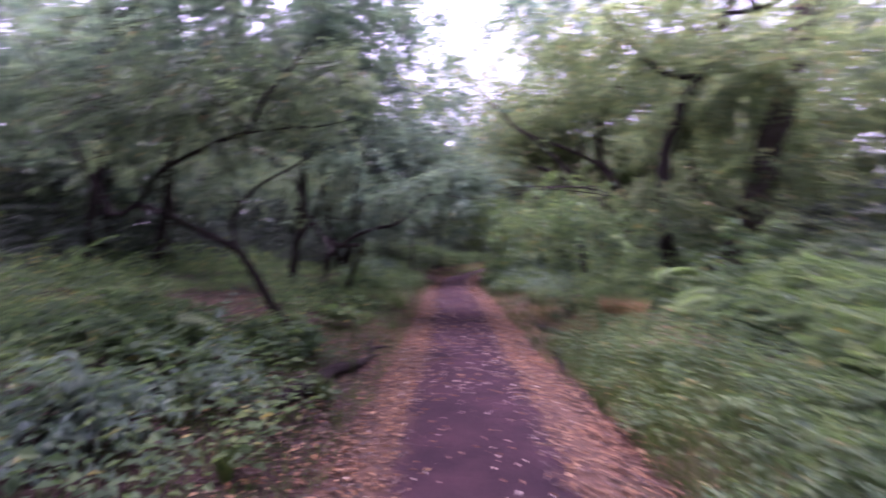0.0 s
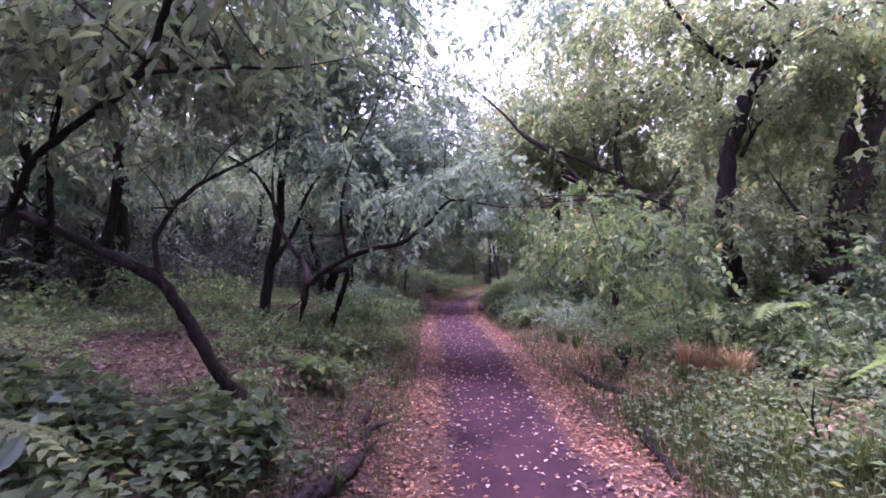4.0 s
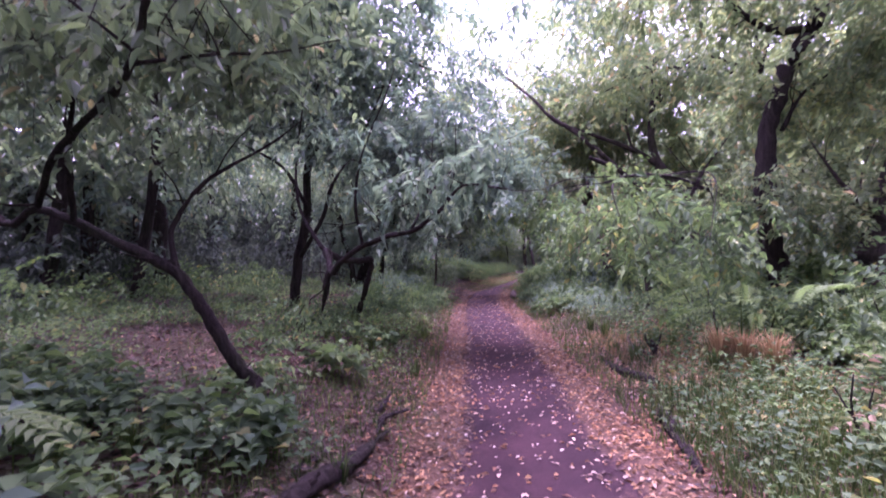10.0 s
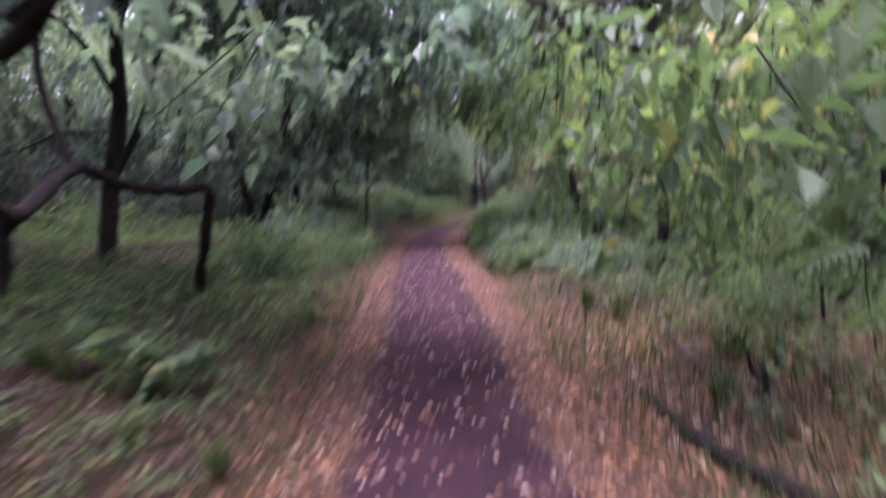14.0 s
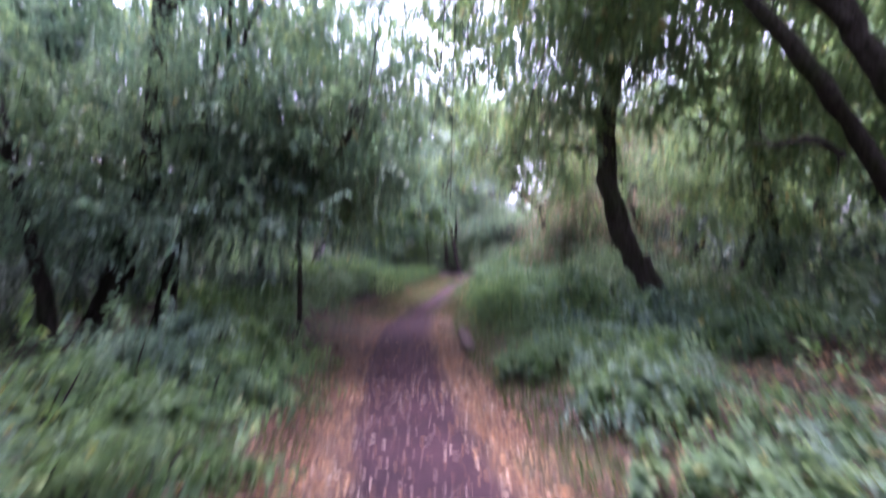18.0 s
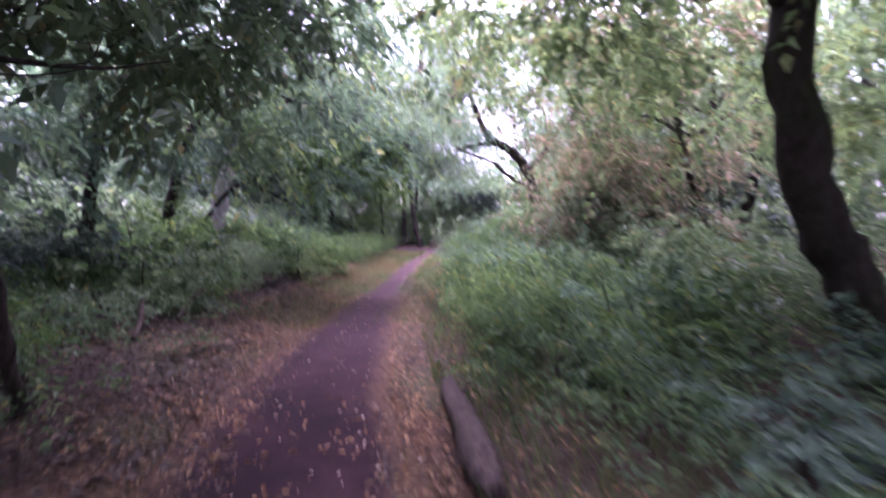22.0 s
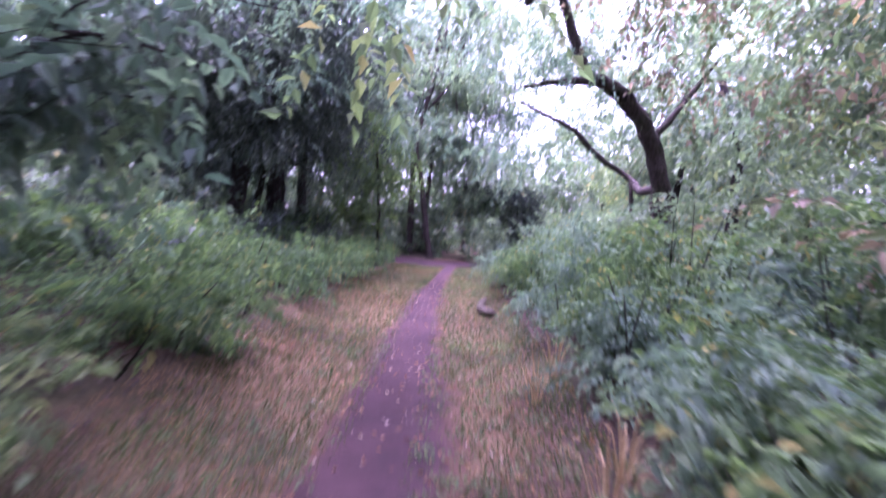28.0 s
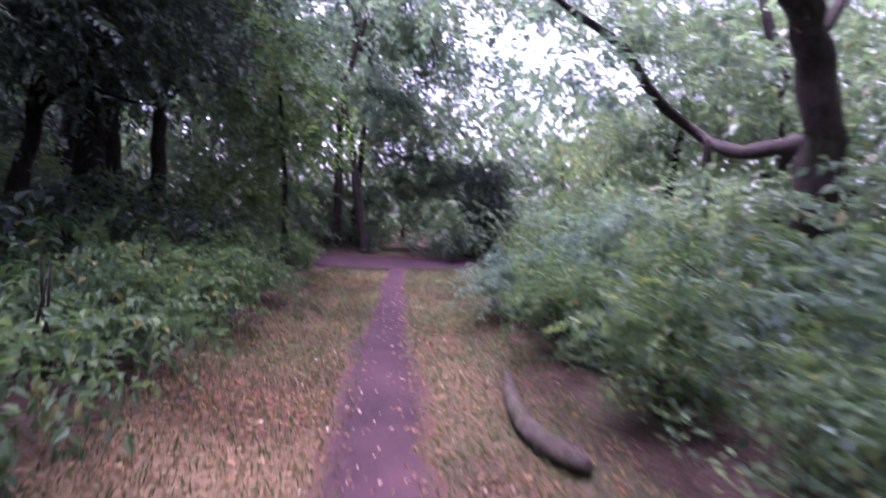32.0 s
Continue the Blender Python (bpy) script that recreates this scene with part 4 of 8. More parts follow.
ob = tree("curved_tree", "dark curved tree trunk rising from low green cover",
          [(5.31, 20, 0.44, 0.22), (5.06, 20.04, 1.02, 0.207), (4.68, 20.09, 1.71, 0.194), (4.43, 20.13, 2.71, 0.181), (4.39, 20.17, 3.79, 0.169), (4.6, 20.21, 4.85, 0.156), (4.73, 20.26, 5.7, 0.143), (4.69, 20.3, 6.73, 0.13)], bark, leaf_yellow, 8)
limb(ob, [(4.30, 20.15, 3.39, 0.05), (3.83, 20.00, 3.43, 0.04), (3.37, 19.80, 3.44, 0.03), (2.61, 19.50, 3.33, 0.022), (2.21, 19.30, 3.30, 0.016), (1.66, 19.10, 3.23, 0.008)])
limb(ob, [(3.61, 19.90, 3.43, 0.022), (3.16, 19.70, 3.56, 0.016), (2.61, 19.50, 3.51, 0.012), (2.11, 19.30, 3.37, 0.008), (1.73, 19.10, 3.31, 0.005)])
limb(ob, [(4.4, 20.15, 4.3, 0.09), (4.58, 19.95, 5.2, 0.065), (4.75, 19.8, 6.1, 0.04)])
crown(ob, [(2.86, 19, 4.05, 1.2, 0.9, 2200), (3.92, 19.6, 5.01, 1.6, 1, 2200), (2.83, 21, 3.65, 1.2, 0.8, 1500), (5.48, 20, 4.37, 1.4, 0.9, 2000), (7.01, 22, 3.18, 1.2, 0.8, 1600), (4.45, 22, 3.47, 1.2, 0.8, 1600), (5.22, 20, 5.9, 1.6, 1, 1600)])
canopy(ob, 9, 2.6, 5.0, 9.0, 900)
crown(ob, [(-2.29, 29.02, 9.59, 1.33, 1.02, 380), (-1.17, 25.33, 6.35, 1.03, 0.65, 380), (-2.04, 30.3, 5.53, 1.02, 0.98, 380), (-2.45, 29.1, 3.91, 0.9, 0.6, 380), (0.44, 26.5, 8.31, 1.26, 0.88, 380), (-0.56, 27.05, 6.92, 1.19, 0.66, 380), (0.01, 26.74, 4.61, 1.23, 0.62, 380), (-0.31, 24.79, 3.06, 1.48, 1, 380), (1.35, 26.62, 7.76, 1.4, 0.92, 380), (1.71, 28.58, 7.11, 1.42, 0.69, 380), (2.23, 28.71, 4.98, 1.23, 0.61, 380), (1.87, 29.03, 3.86, 1.33, 0.83, 380)], 0.15, 0.7, twigs=False)
crown(ob, [(3.65, 28.42, 8.9, 0.97, 0.99, 380), (4.76, 30.52, 8.46, 0.94, 0.72, 380), (4.07, 27.88, 5.16, 1.31, 0.78, 380)], 0.15, 0.7, twigs=False)
crown(ob, [(-2.14, 33.77, 12.73, 1.48, 0.84, 400), (-1.34, 28.99, 8.26, 1.44, 0.96, 400), (-1.31, 30.35, 7.2, 0.99, 0.87, 400), (-0.47, 31.45, 11.23, 1.43, 0.73, 400), (-0.4, 31.98, 9.38, 1.11, 0.83, 400), (-0.23, 31.1, 7.59, 1.05, 1.03, 400), (2.47, 29.67, 10.47, 0.98, 0.91, 400), (2.27, 29.28, 8.73, 1.36, 0.81, 400), (1.68, 30.69, 7.56, 1.31, 0.92, 400), (5.08, 31.43, 12.34, 1.52, 0.88, 400), (3.59, 28.19, 8.08, 1.41, 0.86, 400), (4.32, 31.72, 8.3, 0.93, 0.81, 400)], 0.18, 0.7, twigs=False)
crown(ob, [(7.3, 32.53, 10.4, 1.12, 0.81, 400), (6.04, 32.58, 7.77, 1.39, 0.6, 400)], 0.18, 0.7, twigs=False)
crown(ob, [(8.11, 23.35, 5.28, 0.6, 0.45, 330), (8.52, 23.01, 4.55, 0.6, 0.45, 330), (9.99, 23.69, 5.47, 0.6, 0.45, 330), (8.6, 24.02, 4.29, 0.6, 0.45, 330), (8.65, 23.15, 3.51, 0.6, 0.45, 330), (9.9, 23.66, 3, 0.6, 0.45, 330), (5.55, 23.26, 4.91, 0.6, 0.45, 330), (5.33, 23.79, 4.52, 0.6, 0.45, 330), (4.57, 23.77, 4.71, 0.6, 0.45, 330)], 0.12, 0.7, twigs=False)
crown(ob, [(2.15, 23.1, 11.02, 0.8, 0.6, 380), (3.79, 25, 13.24, 0.8, 0.6, 380), (5.29, 24.3, 13.93, 0.8, 0.6, 380), (3.95, 23.47, 10.35, 0.8, 0.6, 380), (6.16, 23.87, 12.04, 0.8, 0.6, 380), (2.58, 24.95, 9.9, 0.8, 0.6, 380)], 0.13, 0.7, twigs=False)
crown(ob, [(2.15, 20.91, 11.18, 0.7, 0.55, 620), (3.42, 21.5, 12.41, 0.7, 0.55, 620), (2.67, 21.66, 10.11, 0.7, 0.55, 620), (3.66, 20.75, 10.36, 0.7, 0.55, 620), (1.63, 20.94, 8.9, 0.7, 0.55, 620), (3.19, 22.19, 9.1, 0.7, 0.55, 620), (4.37, 20.81, 11.06, 0.7, 0.55, 620), (0.74, 20.91, 9.38, 0.7, 0.55, 620), (4.41, 22.22, 9.81, 0.7, 0.55, 620)], 0.12, 0.7, twigs=False)

ob = tree("forked_tree", "large dark forked tree leaning over the leaf litter",
          [(6.95, 17.0, 0.1, 0.22), (6.85, 16.9, 0.84, 0.2), (6.68, 16.7, 1.61, 0.185), (6.42, 16.5, 2.4, 0.17), (6.1, 16.35, 3.2, 0.15), (5.5, 16.3, 3.95, 0.13), (5.3, 16.4, 4.9, 0.1), (5.5, 16.5, 6.4, 0.07)], bark, leaf_yellow, 8.2)
limb(ob, [(6.1, 16.35, 3.2, 0.11), (5.45, 16.3, 4.0, 0.1), (4.75, 16.25, 4.45, 0.08), (4.1, 16.2, 4.72, 0.06), (3.3, 16.2, 5.05, 0.03)])
limb(ob, [(6.6, 16.65, 1.75, 0.11), (5.6, 16.4, 2.75, 0.1), (4.6, 16.1, 3.55, 0.09), (3.75, 16.05, 4.35, 0.08), (2.96, 16.0, 5.05, 0.07), (2.35, 16.0, 5.45, 0.055), (1.85, 16.0, 6.0, 0.04), (0.9, 16.0, 6.85, 0.02)])
limb(ob, [(6.3, 16.45, 2.9, 0.08), (6.9, 16.6, 3.9, 0.055), (8.0, 16.8, 5.3, 0.03)])
limb(ob, [(5.3, 16.35, 2.6, 0.05), (4.9, 16.3, 2.75, 0.038), (4.3, 16.3, 2.7, 0.022)])
limb(ob, [(4.7, 16.25, 4.45, 0.045), (4.6, 16.4, 5.4, 0.03), (4.9, 16.5, 6.8, 0.015)])
crown(ob, [(7.59, 18.9, 4.26, 1.2, 0.72, 1600), (7.19, 19.4, 3.31, 1.2, 0.72, 1440), (8.34, 18.9, 3.3, 1.08, 0.72, 1120), (6.66, 19.4, 4.51, 1.2, 0.72, 1360), (8.63, 18.4, 3.93, 1.2, 0.72, 1040), (8.44, 19.9, 2.17, 1.08, 0.6, 1040), (7.02, 20.4, 2.82, 1.08, 0.6, 960), (7.35, 18.4, 5.24, 1.44, 0.84, 1120)], 0.13)
crown(ob, [(6.2, 18.3, 6.05, 1.5, 0.9, 1300), (4.62, 18.3, 6.93, 1.5, 0.9, 1300), (3.25, 18.2, 6.33, 1.2, 0.8, 900), (7.42, 16.9, 7.19, 1.5, 0.9, 1100), (7.9, 18.0, 4.5, 1.3, 0.8, 900), (2.63, 18.2, 7.3, 1.1, 0.8, 600), (5.66, 18.4, 8.4, 1.5, 0.9, 800), (3.9, 18.8, 5.3, 1.0, 0.6, 800), (5.1, 19.0, 5.2, 1.1, 0.7, 900)], 0.15, 0.6, True)
canopy(ob, 8, 2.8, 6.0, 9.0, 800)

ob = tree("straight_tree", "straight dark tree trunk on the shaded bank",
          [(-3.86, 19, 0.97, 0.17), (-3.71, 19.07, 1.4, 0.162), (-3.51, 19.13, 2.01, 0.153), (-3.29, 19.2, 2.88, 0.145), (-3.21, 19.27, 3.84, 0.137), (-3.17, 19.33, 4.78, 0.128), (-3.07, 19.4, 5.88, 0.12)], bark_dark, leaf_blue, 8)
limb(ob, [(-3.3, 19.2, 2.88, 0.04), (-3.65, 18.9, 3.09, 0.026), (-4.03, 18.6, 3.11, 0.012)])
limb(ob, [(-3.23, 19.2, 3.48, 0.04), (-2.49, 18.9, 3.58, 0.026), (-1.86, 18.6, 3.34, 0.012)])
crown(ob, [(-2.98, 18.6, 2.3, 1.3, 0.5, 1690), (-3.8, 18.4, 2.3, 1.2, 0.5, 1430), (-2.09, 18.8, 2.21, 1.1, 0.45, 1430), (-4.71, 19.5, 3.64, 1.5, 0.8, 1300), (-2.69, 19.5, 3.64, 1.5, 0.9, 1690), (-3.54, 19.5, 4.5, 1.7, 1, 1430), (-1.68, 19.5, 2.91, 1.2, 0.7, 1300), (-4.38, 18, 2.5, 1, 0.5, 845), (-1.4, 19.5, 4.17, 1.5, 0.9, 1430), (-0.35, 20.5, 4.29, 1.4, 0.9, 1300), (-2.03, 19.5, 5.21, 1.7, 1, 1105)])
canopy(ob, 5, 3.0, 5.0, 9.0, 700)
crown(ob, [(-9.85, 22.88, 7.12, 1.53, 0.69, 420), (-12.49, 26.19, 7.56, 1.57, 0.98, 420), (-9.82, 23.9, 5.95, 0.99, 0.92, 420), (-10.31, 25.98, 8.71, 1.69, 0.88, 420), (-7.59, 22.4, 6.17, 1.61, 0.6, 420), (-8.96, 23.4, 5.13, 1.43, 0.57, 420), (-6.79, 22.19, 7.03, 1.31, 1.01, 420), (-8.81, 25.72, 7.31, 1.39, 0.93, 420), (-6.78, 22.96, 5.74, 1.33, 1.03, 420), (-5.74, 22.64, 7.4, 1.57, 0.77, 420), (-5.48, 22.68, 6.25, 1.48, 0.94, 420), (-5.37, 23.17, 5.62, 1.04, 0.99, 420)], 0.2, 0.7, twigs=False)
crown(ob, [(-4.87, 24.6, 8.6, 1.45, 0.71, 420), (-5.44, 25.88, 7.41, 1.14, 0.6, 420), (-4.45, 24.97, 5.78, 1.23, 1.02, 420)], 0.2, 0.7, twigs=False)
limb(ob, [(-3.07, 19.4, 5.4, 0.05), (-1.6, 18.5, 5.9, 0.04), (0.0, 17.7, 5.7, 0.03), (1.2, 17.3, 5.1, 0.015)])
limb(ob, [(0.28, 17.40, 4.96, 0.0080), (0.14, 17.40, 4.51, 0.0063), (0.02, 17.40, 3.83, 0.0047), (-0.09, 17.40, 3.31, 0.0030)])
limb(ob, [(1.18, 17.60, 5.05, 0.0090), (0.97, 17.60, 4.70, 0.0070), (0.62, 17.60, 4.18, 0.0050), (0.33, 17.60, 3.64, 0.0030)])
limb(ob, [(0.96, 17.50, 4.90, 0.0060), (0.93, 17.50, 4.44, 0.0050), (0.87, 17.50, 3.92, 0.0040), (0.78, 17.50, 3.40, 0.0030)])
limb(ob, [(1.16, 17.80, 5.03, 0.0060), (1.12, 17.80, 4.47, 0.0050), (1.06, 17.80, 3.51, 0.0040), (1.01, 17.80, 2.60, 0.0030)])
limb(ob, [(1.43, 17.50, 4.95, 0.0060), (1.24, 17.50, 4.47, 0.0045), (1.28, 17.50, 4.01, 0.0030)])
limb(ob, [(0.09, 16.60, 5.13, 0.0090), (0.22, 16.60, 4.61, 0.0070), (0.42, 16.60, 4.13, 0.0050), (0.79, 16.60, 3.46, 0.0030)])
limb(ob, [(2.02, 16.80, 4.01, 0.0070), (1.80, 16.80, 3.37, 0.0057), (1.69, 16.80, 2.91, 0.0043), (1.58, 16.80, 2.51, 0.0030)])
limb(ob, [(2.30, 16.80, 3.89, 0.0060), (2.05, 16.80, 3.37, 0.0045), (1.87, 16.80, 2.97, 0.0030)])
limb(ob, [(0.75, 17.00, 3.94, 0.0060), (0.84, 17.00, 3.42, 0.0045), (1.00, 17.00, 3.02, 0.0030)])
crown(ob, [(-5.73, 22.31, 6.83, 0.9, 0.6, 420), (-4.29, 21.67, 6.11, 0.9, 0.6, 420), (-3.18, 21.2, 6.47, 0.9, 0.6, 420), (-2.77, 22.76, 6.4, 0.9, 0.6, 420), (-1.49, 21.68, 6.66, 0.9, 0.6, 420), (-0.6, 21.7, 6.12, 0.9, 0.6, 420), (0.12, 22.63, 7.2, 0.9, 0.6, 420), (0.57, 22.14, 5.85, 0.9, 0.6, 420), (3.49, 21.95, 6.73, 0.9, 0.6, 420), (4.6, 22.44, 6.32, 0.9, 0.6, 420), (4.89, 21.25, 6.68, 0.9, 0.6, 420), (-6.09, 22.33, 5.78, 0.9, 0.6, 420)], 0.12, 0.7, twigs=False)

ob = tree("slim_tree", "slim dark tree trunk among the undergrowth",
          [(-4.01, 18, 1.5, 0.09), (-4.22, 18.1, 2.17, 0.078), (-4.36, 18.2, 2.74, 0.066), (-4.65, 18.3, 3.87, 0.054)], bark_dark, leaf_mid, 6)
limb(ob, [(-4.24, 18, 2.71, 0.045), (-4.32, 17.8, 3.09, 0.028), (-4.49, 17.6, 3.18, 0.01)])
crown(ob, [(-4.42, 18.4, 3.23, 1.2, 0.8, 1300), (-4.06, 18.4, 3.89, 1.4, 0.9, 1500)])
canopy(ob, 3, 1.6, 4.0, 7.0, 700)

ob = tree("slim_tree", "slim dark tree trunk among the undergrowth",
          [(-3.28, 19.5, 1.05, 0.07), (-3.2, 19.6, 1.64, 0.061), (-3.03, 19.7, 2.12, 0.051), (-2.75, 19.8, 3.08, 0.042)], bark_dark, leaf_mid, 6)
limb(ob, [(-2.96, 19.5, 2.11, 0.035), (-3.18, 19.3, 2.63, 0.023), (-3.5, 19.1, 2.79, 0.01)])
crown(ob, [(-3.04, 19.9, 2.71, 1.2, 0.8, 1300), (-2.6, 19.9, 3.55, 1.4, 0.9, 1500)])
canopy(ob, 3, 1.6, 4.0, 7.0, 700)

ob = tree("slim_tree", "slim dark tree trunk among the undergrowth",
          [(-3.3, 20, 0.98, 0.06), (-3.27, 20.1, 1.68, 0.052), (-3.12, 20.2, 2.25, 0.044), (-2.92, 20.3, 3.4, 0.036)], bark_dark, leaf_mid, 6)
limb(ob, [(-3.06, 20, 2.23, 0.03), (-3.3, 19.8, 2.79, 0.02), (-3.64, 19.6, 2.95, 0.01)])
crown(ob, [(-3.13, 20.4, 2.87, 1.2, 0.8, 1300), (-2.67, 20.4, 3.76, 1.4, 0.9, 1500)])
canopy(ob, 3, 1.6, 4.0, 7.0, 700)

ob = tree("slim_tree", "slim dark tree trunk among the undergrowth",
          [(-5.74, 22, 1.53, 0.1), (-5.73, 22.1, 2.24, 0.087), (-5.59, 22.2, 2.8, 0.073), (-5.41, 22.3, 3.92, 0.06)], bark_dark, leaf_mid, 6)
limb(ob, [(-5.5, 22, 2.78, 0.05), (-5.74, 21.8, 3.43, 0.03), (-6.12, 21.6, 3.62, 0.01)])
crown(ob, [(-5.61, 22.4, 3.53, 1.2, 0.8, 1300), (-5.05, 22.4, 4.58, 1.4, 0.9, 1500)])
canopy(ob, 3, 1.6, 4.0, 7.0, 700)

ob = tree("slim_tree", "slim dark tree trunk among the undergrowth",
          [(8.35, 22, -0.14, 0.09), (8.68, 22.1, 0.98, 0.078), (9.2, 22.2, 1.92, 0.066), (9.98, 22.3, 3.81, 0.054)], bark_dark, leaf_mid, 6)
limb(ob, [(9.04, 22, 1.92, 0.045), (8.24, 21.8, 2.73, 0.028), (7.36, 21.6, 2.98, 0.01)])
crown(ob, [(9.33, 22.4, 2.79, 1.2, 0.8, 1300), (9.9, 22.4, 4.04, 1.4, 0.9, 1500)])
canopy(ob, 3, 1.6, 4.0, 7.0, 700)

ob = tree("slim_tree", "slim dark tree trunk among the undergrowth",
          [(9.31, 22.3, -0.12, 0.1), (9.6, 22.4, 0.99, 0.087), (10.1, 22.5, 1.91, 0.073), (10.81, 22.6, 3.77, 0.06)], bark_dark, leaf_mid, 6)
limb(ob, [(9.92, 22.3, 1.91, 0.05), (9.08, 22.1, 2.75, 0.03), (8.16, 21.9, 3.01, 0.01)])
crown(ob, [(10.23, 22.7, 2.81, 1.2, 0.8, 1300), (10.82, 22.7, 4.1, 1.4, 0.9, 1500)])
canopy(ob, 3, 1.6, 4.0, 7.0, 700)

ob = tree("slim_tree", "slim dark tree trunk among the undergrowth",
          [(10.49, 27, -0.3, 0.08), (10.27, 27.1, 1.17, 0.069), (10.33, 27.2, 2.37, 0.059), (10.12, 27.3, 4.74, 0.048)], bark_dark, leaf_mid, 6)
limb(ob, [(10.2, 27, 2.36, 0.04), (9.21, 26.8, 3.52, 0.025), (8.08, 26.6, 3.88, 0.01)])
crown(ob, [(10.43, 27.4, 3.58, 1.2, 0.8, 1300), (11.25, 27.4, 5.33, 1.4, 0.9, 1500)])
canopy(ob, 3, 1.6, 4.0, 7.0, 700)

ob = tree("vine_tree", "tree draped with brownish withered climbing vine",
          [(7.55, 27.00, 0.18, 0.110), (7.75, 26.60, 1.47, 0.102), (7.80, 26.20, 2.45, 0.093), (7.69, 25.70, 3.32, 0.085), (7.56, 25.40, 3.57, 0.077), (7.31, 25.20, 4.55, 0.068), (6.94, 25.00, 5.42, 0.060)], bark, leaf_brown, 6.5)
limb(ob, [(8.23, 25.60, 2.07, 0.070), (7.92, 25.50, 2.68, 0.075), (7.62, 25.40, 3.39, 0.080)])
limb(ob, [(7.62, 25.40, 3.34, 0.070), (7.94, 25.20, 3.42, 0.060), (8.20, 25.00, 3.63, 0.050), (9.65, 24.60, 4.34, 0.040), (10.70, 24.20, 4.73, 0.030)])
limb(ob, [(7.51, 25.40, 3.47, 0.040), (6.93, 25.30, 3.65, 0.030), (6.47, 25.20, 3.66, 0.020)])
limb(ob, [(7.30, 25.20, 4.55, 0.050), (8.01, 25.00, 4.86, 0.040), (9.18, 24.60, 4.94, 0.030), (10.54, 24.20, 5.11, 0.020)])
crown(ob, [(9.51, 26.50, 1.65, 0.6, 0.48, 420), (8.42, 27.00, 4.48, 0.6, 0.48, 380), (7.37, 27.00, 3.38, 0.7, 0.56, 450), (9.71, 26.20, 1.20, 0.5, 0.4, 330), (7.33, 27.50, 2.44, 0.7, 0.56, 420), (6.59, 28.00, 1.64, 0.7, 0.56, 380), (8.99, 27.00, 1.30, 0.6, 0.48, 330), (9.46, 25.60, 3.82, 0.6, 0.48, 260), (7.81, 27.00, 5.28, 0.6, 0.48, 260)], 0.11, 0.9, True)
crown(ob, [(5.61, 25.6, 3.12, 1, 0.9, 1500), (6.32, 25.4, 2.5, 1, 0.8, 1200), (5.47, 26, 2.28, 0.9, 0.7, 1200), (7.51, 25.6, 2.23, 0.9, 0.8, 900), (6.45, 26, 4.23, 1.1, 0.8, 1800), (8.44, 25.5, 3.04, 0.9, 0.7, 1200), (5.6, 27, 1.86, 0.9, 0.6, 1400)])
canopy(ob, 5, 1.8, 4.5, 6.5, 700)
crown(ob, [(4.82, 30.49, 6.01, 1.09, 0.77, 380), (6.39, 32.32, 5.43, 1.06, 0.51, 380), (8.38, 33, 8.02, 1.13, 0.52, 380), (8.01, 33.31, 6.19, 0.76, 0.57, 380), (7.72, 33.01, 4.57, 0.84, 0.64, 380), (8.92, 31.67, 7.24, 0.67, 0.7, 380), (10.59, 32.99, 6.38, 0.72, 0.78, 380), (9.59, 32.07, 4.35, 0.89, 0.76, 380)], 0.14, 0.7, twigs=False)
crown(ob, [(6.53, 28.19, 3.45, 0.46, 0.37, 220), (7.95, 29.08, 3.32, 0.59, 0.63, 220), (7.24, 28.03, 3.62, 0.71, 0.54, 220), (8.42, 28.86, 3.4, 0.77, 0.53, 220), (7.41, 27.68, 3.6, 0.48, 0.36, 220), (9.94, 29.3, 3.34, 0.49, 0.64, 220)], 0.12, 0.7, twigs=False)

ob = tree("pale_tree", "pale-barked tree trunk on the leafy bank",
          [(-2.18, 29.5, 1.06, 0.2), (-2.05, 29.56, 1.74, 0.19), (-1.87, 29.62, 2.63, 0.18), (-1.68, 29.68, 3.63, 0.17), (-1.61, 29.74, 4.74, 0.16), (-1.46, 29.8, 6.36, 0.15)], bark_pale, leaf_blue, 9)
limb(ob, [(-1.61, 29.6, 4.3, 0.05), (-1.08, 29.4, 4.55, 0.038), (-0.33, 29.2, 4.34, 0.027), (0.24, 29, 4.2, 0.015)])
crown(ob, [(-2.5, 30.0, 4.58, 1.8, 1.1, 2200), (-1.17, 30.0, 5.58, 2.0, 1.2, 2000), (-2.84, 29.0, 3.0, 1.6, 0.9, 1700)])
crown(ob, [(-0.5, 27.2, 3.6, 0.8, 0.5, 380), (0.3, 27.2, 4.1, 0.8, 0.5, 380), (-1.0, 27.6, 4.2, 0.9, 0.5, 420)], 0.14, 1.1, True, True, 1.0)
canopy(ob, 8, 3.2, 6.0, 9.5, 800, 0.15)
crown(ob, [(0.51, 37.31, 8.91, 0.8, 0.69, 420), (0.8, 35.11, 6.6, 1.08, 0.93, 420), (0.51, 33.63, 5.16, 0.85, 0.59, 420), (0.9, 35.2, 4.2, 1.0, 0.6, 420), (2.88, 36.23, 8.93, 1.16, 0.73, 420), (2.39, 33.62, 6.36, 1.14, 0.9, 420), (2.58, 33.89, 5.29, 1.02, 0.85, 420), (3.43, 37.01, 3.86, 1.18, 0.77, 420), (5.13, 36.51, 9.09, 1.05, 0.89, 420), (4.99, 35.68, 7.34, 1.23, 0.59, 420), (5.32, 37.4, 5.92, 1.39, 0.74, 420), (5.06, 34.31, 3.07, 1.08, 0.62, 420)], 0.09, 0.7, twigs=False, more=1.8)
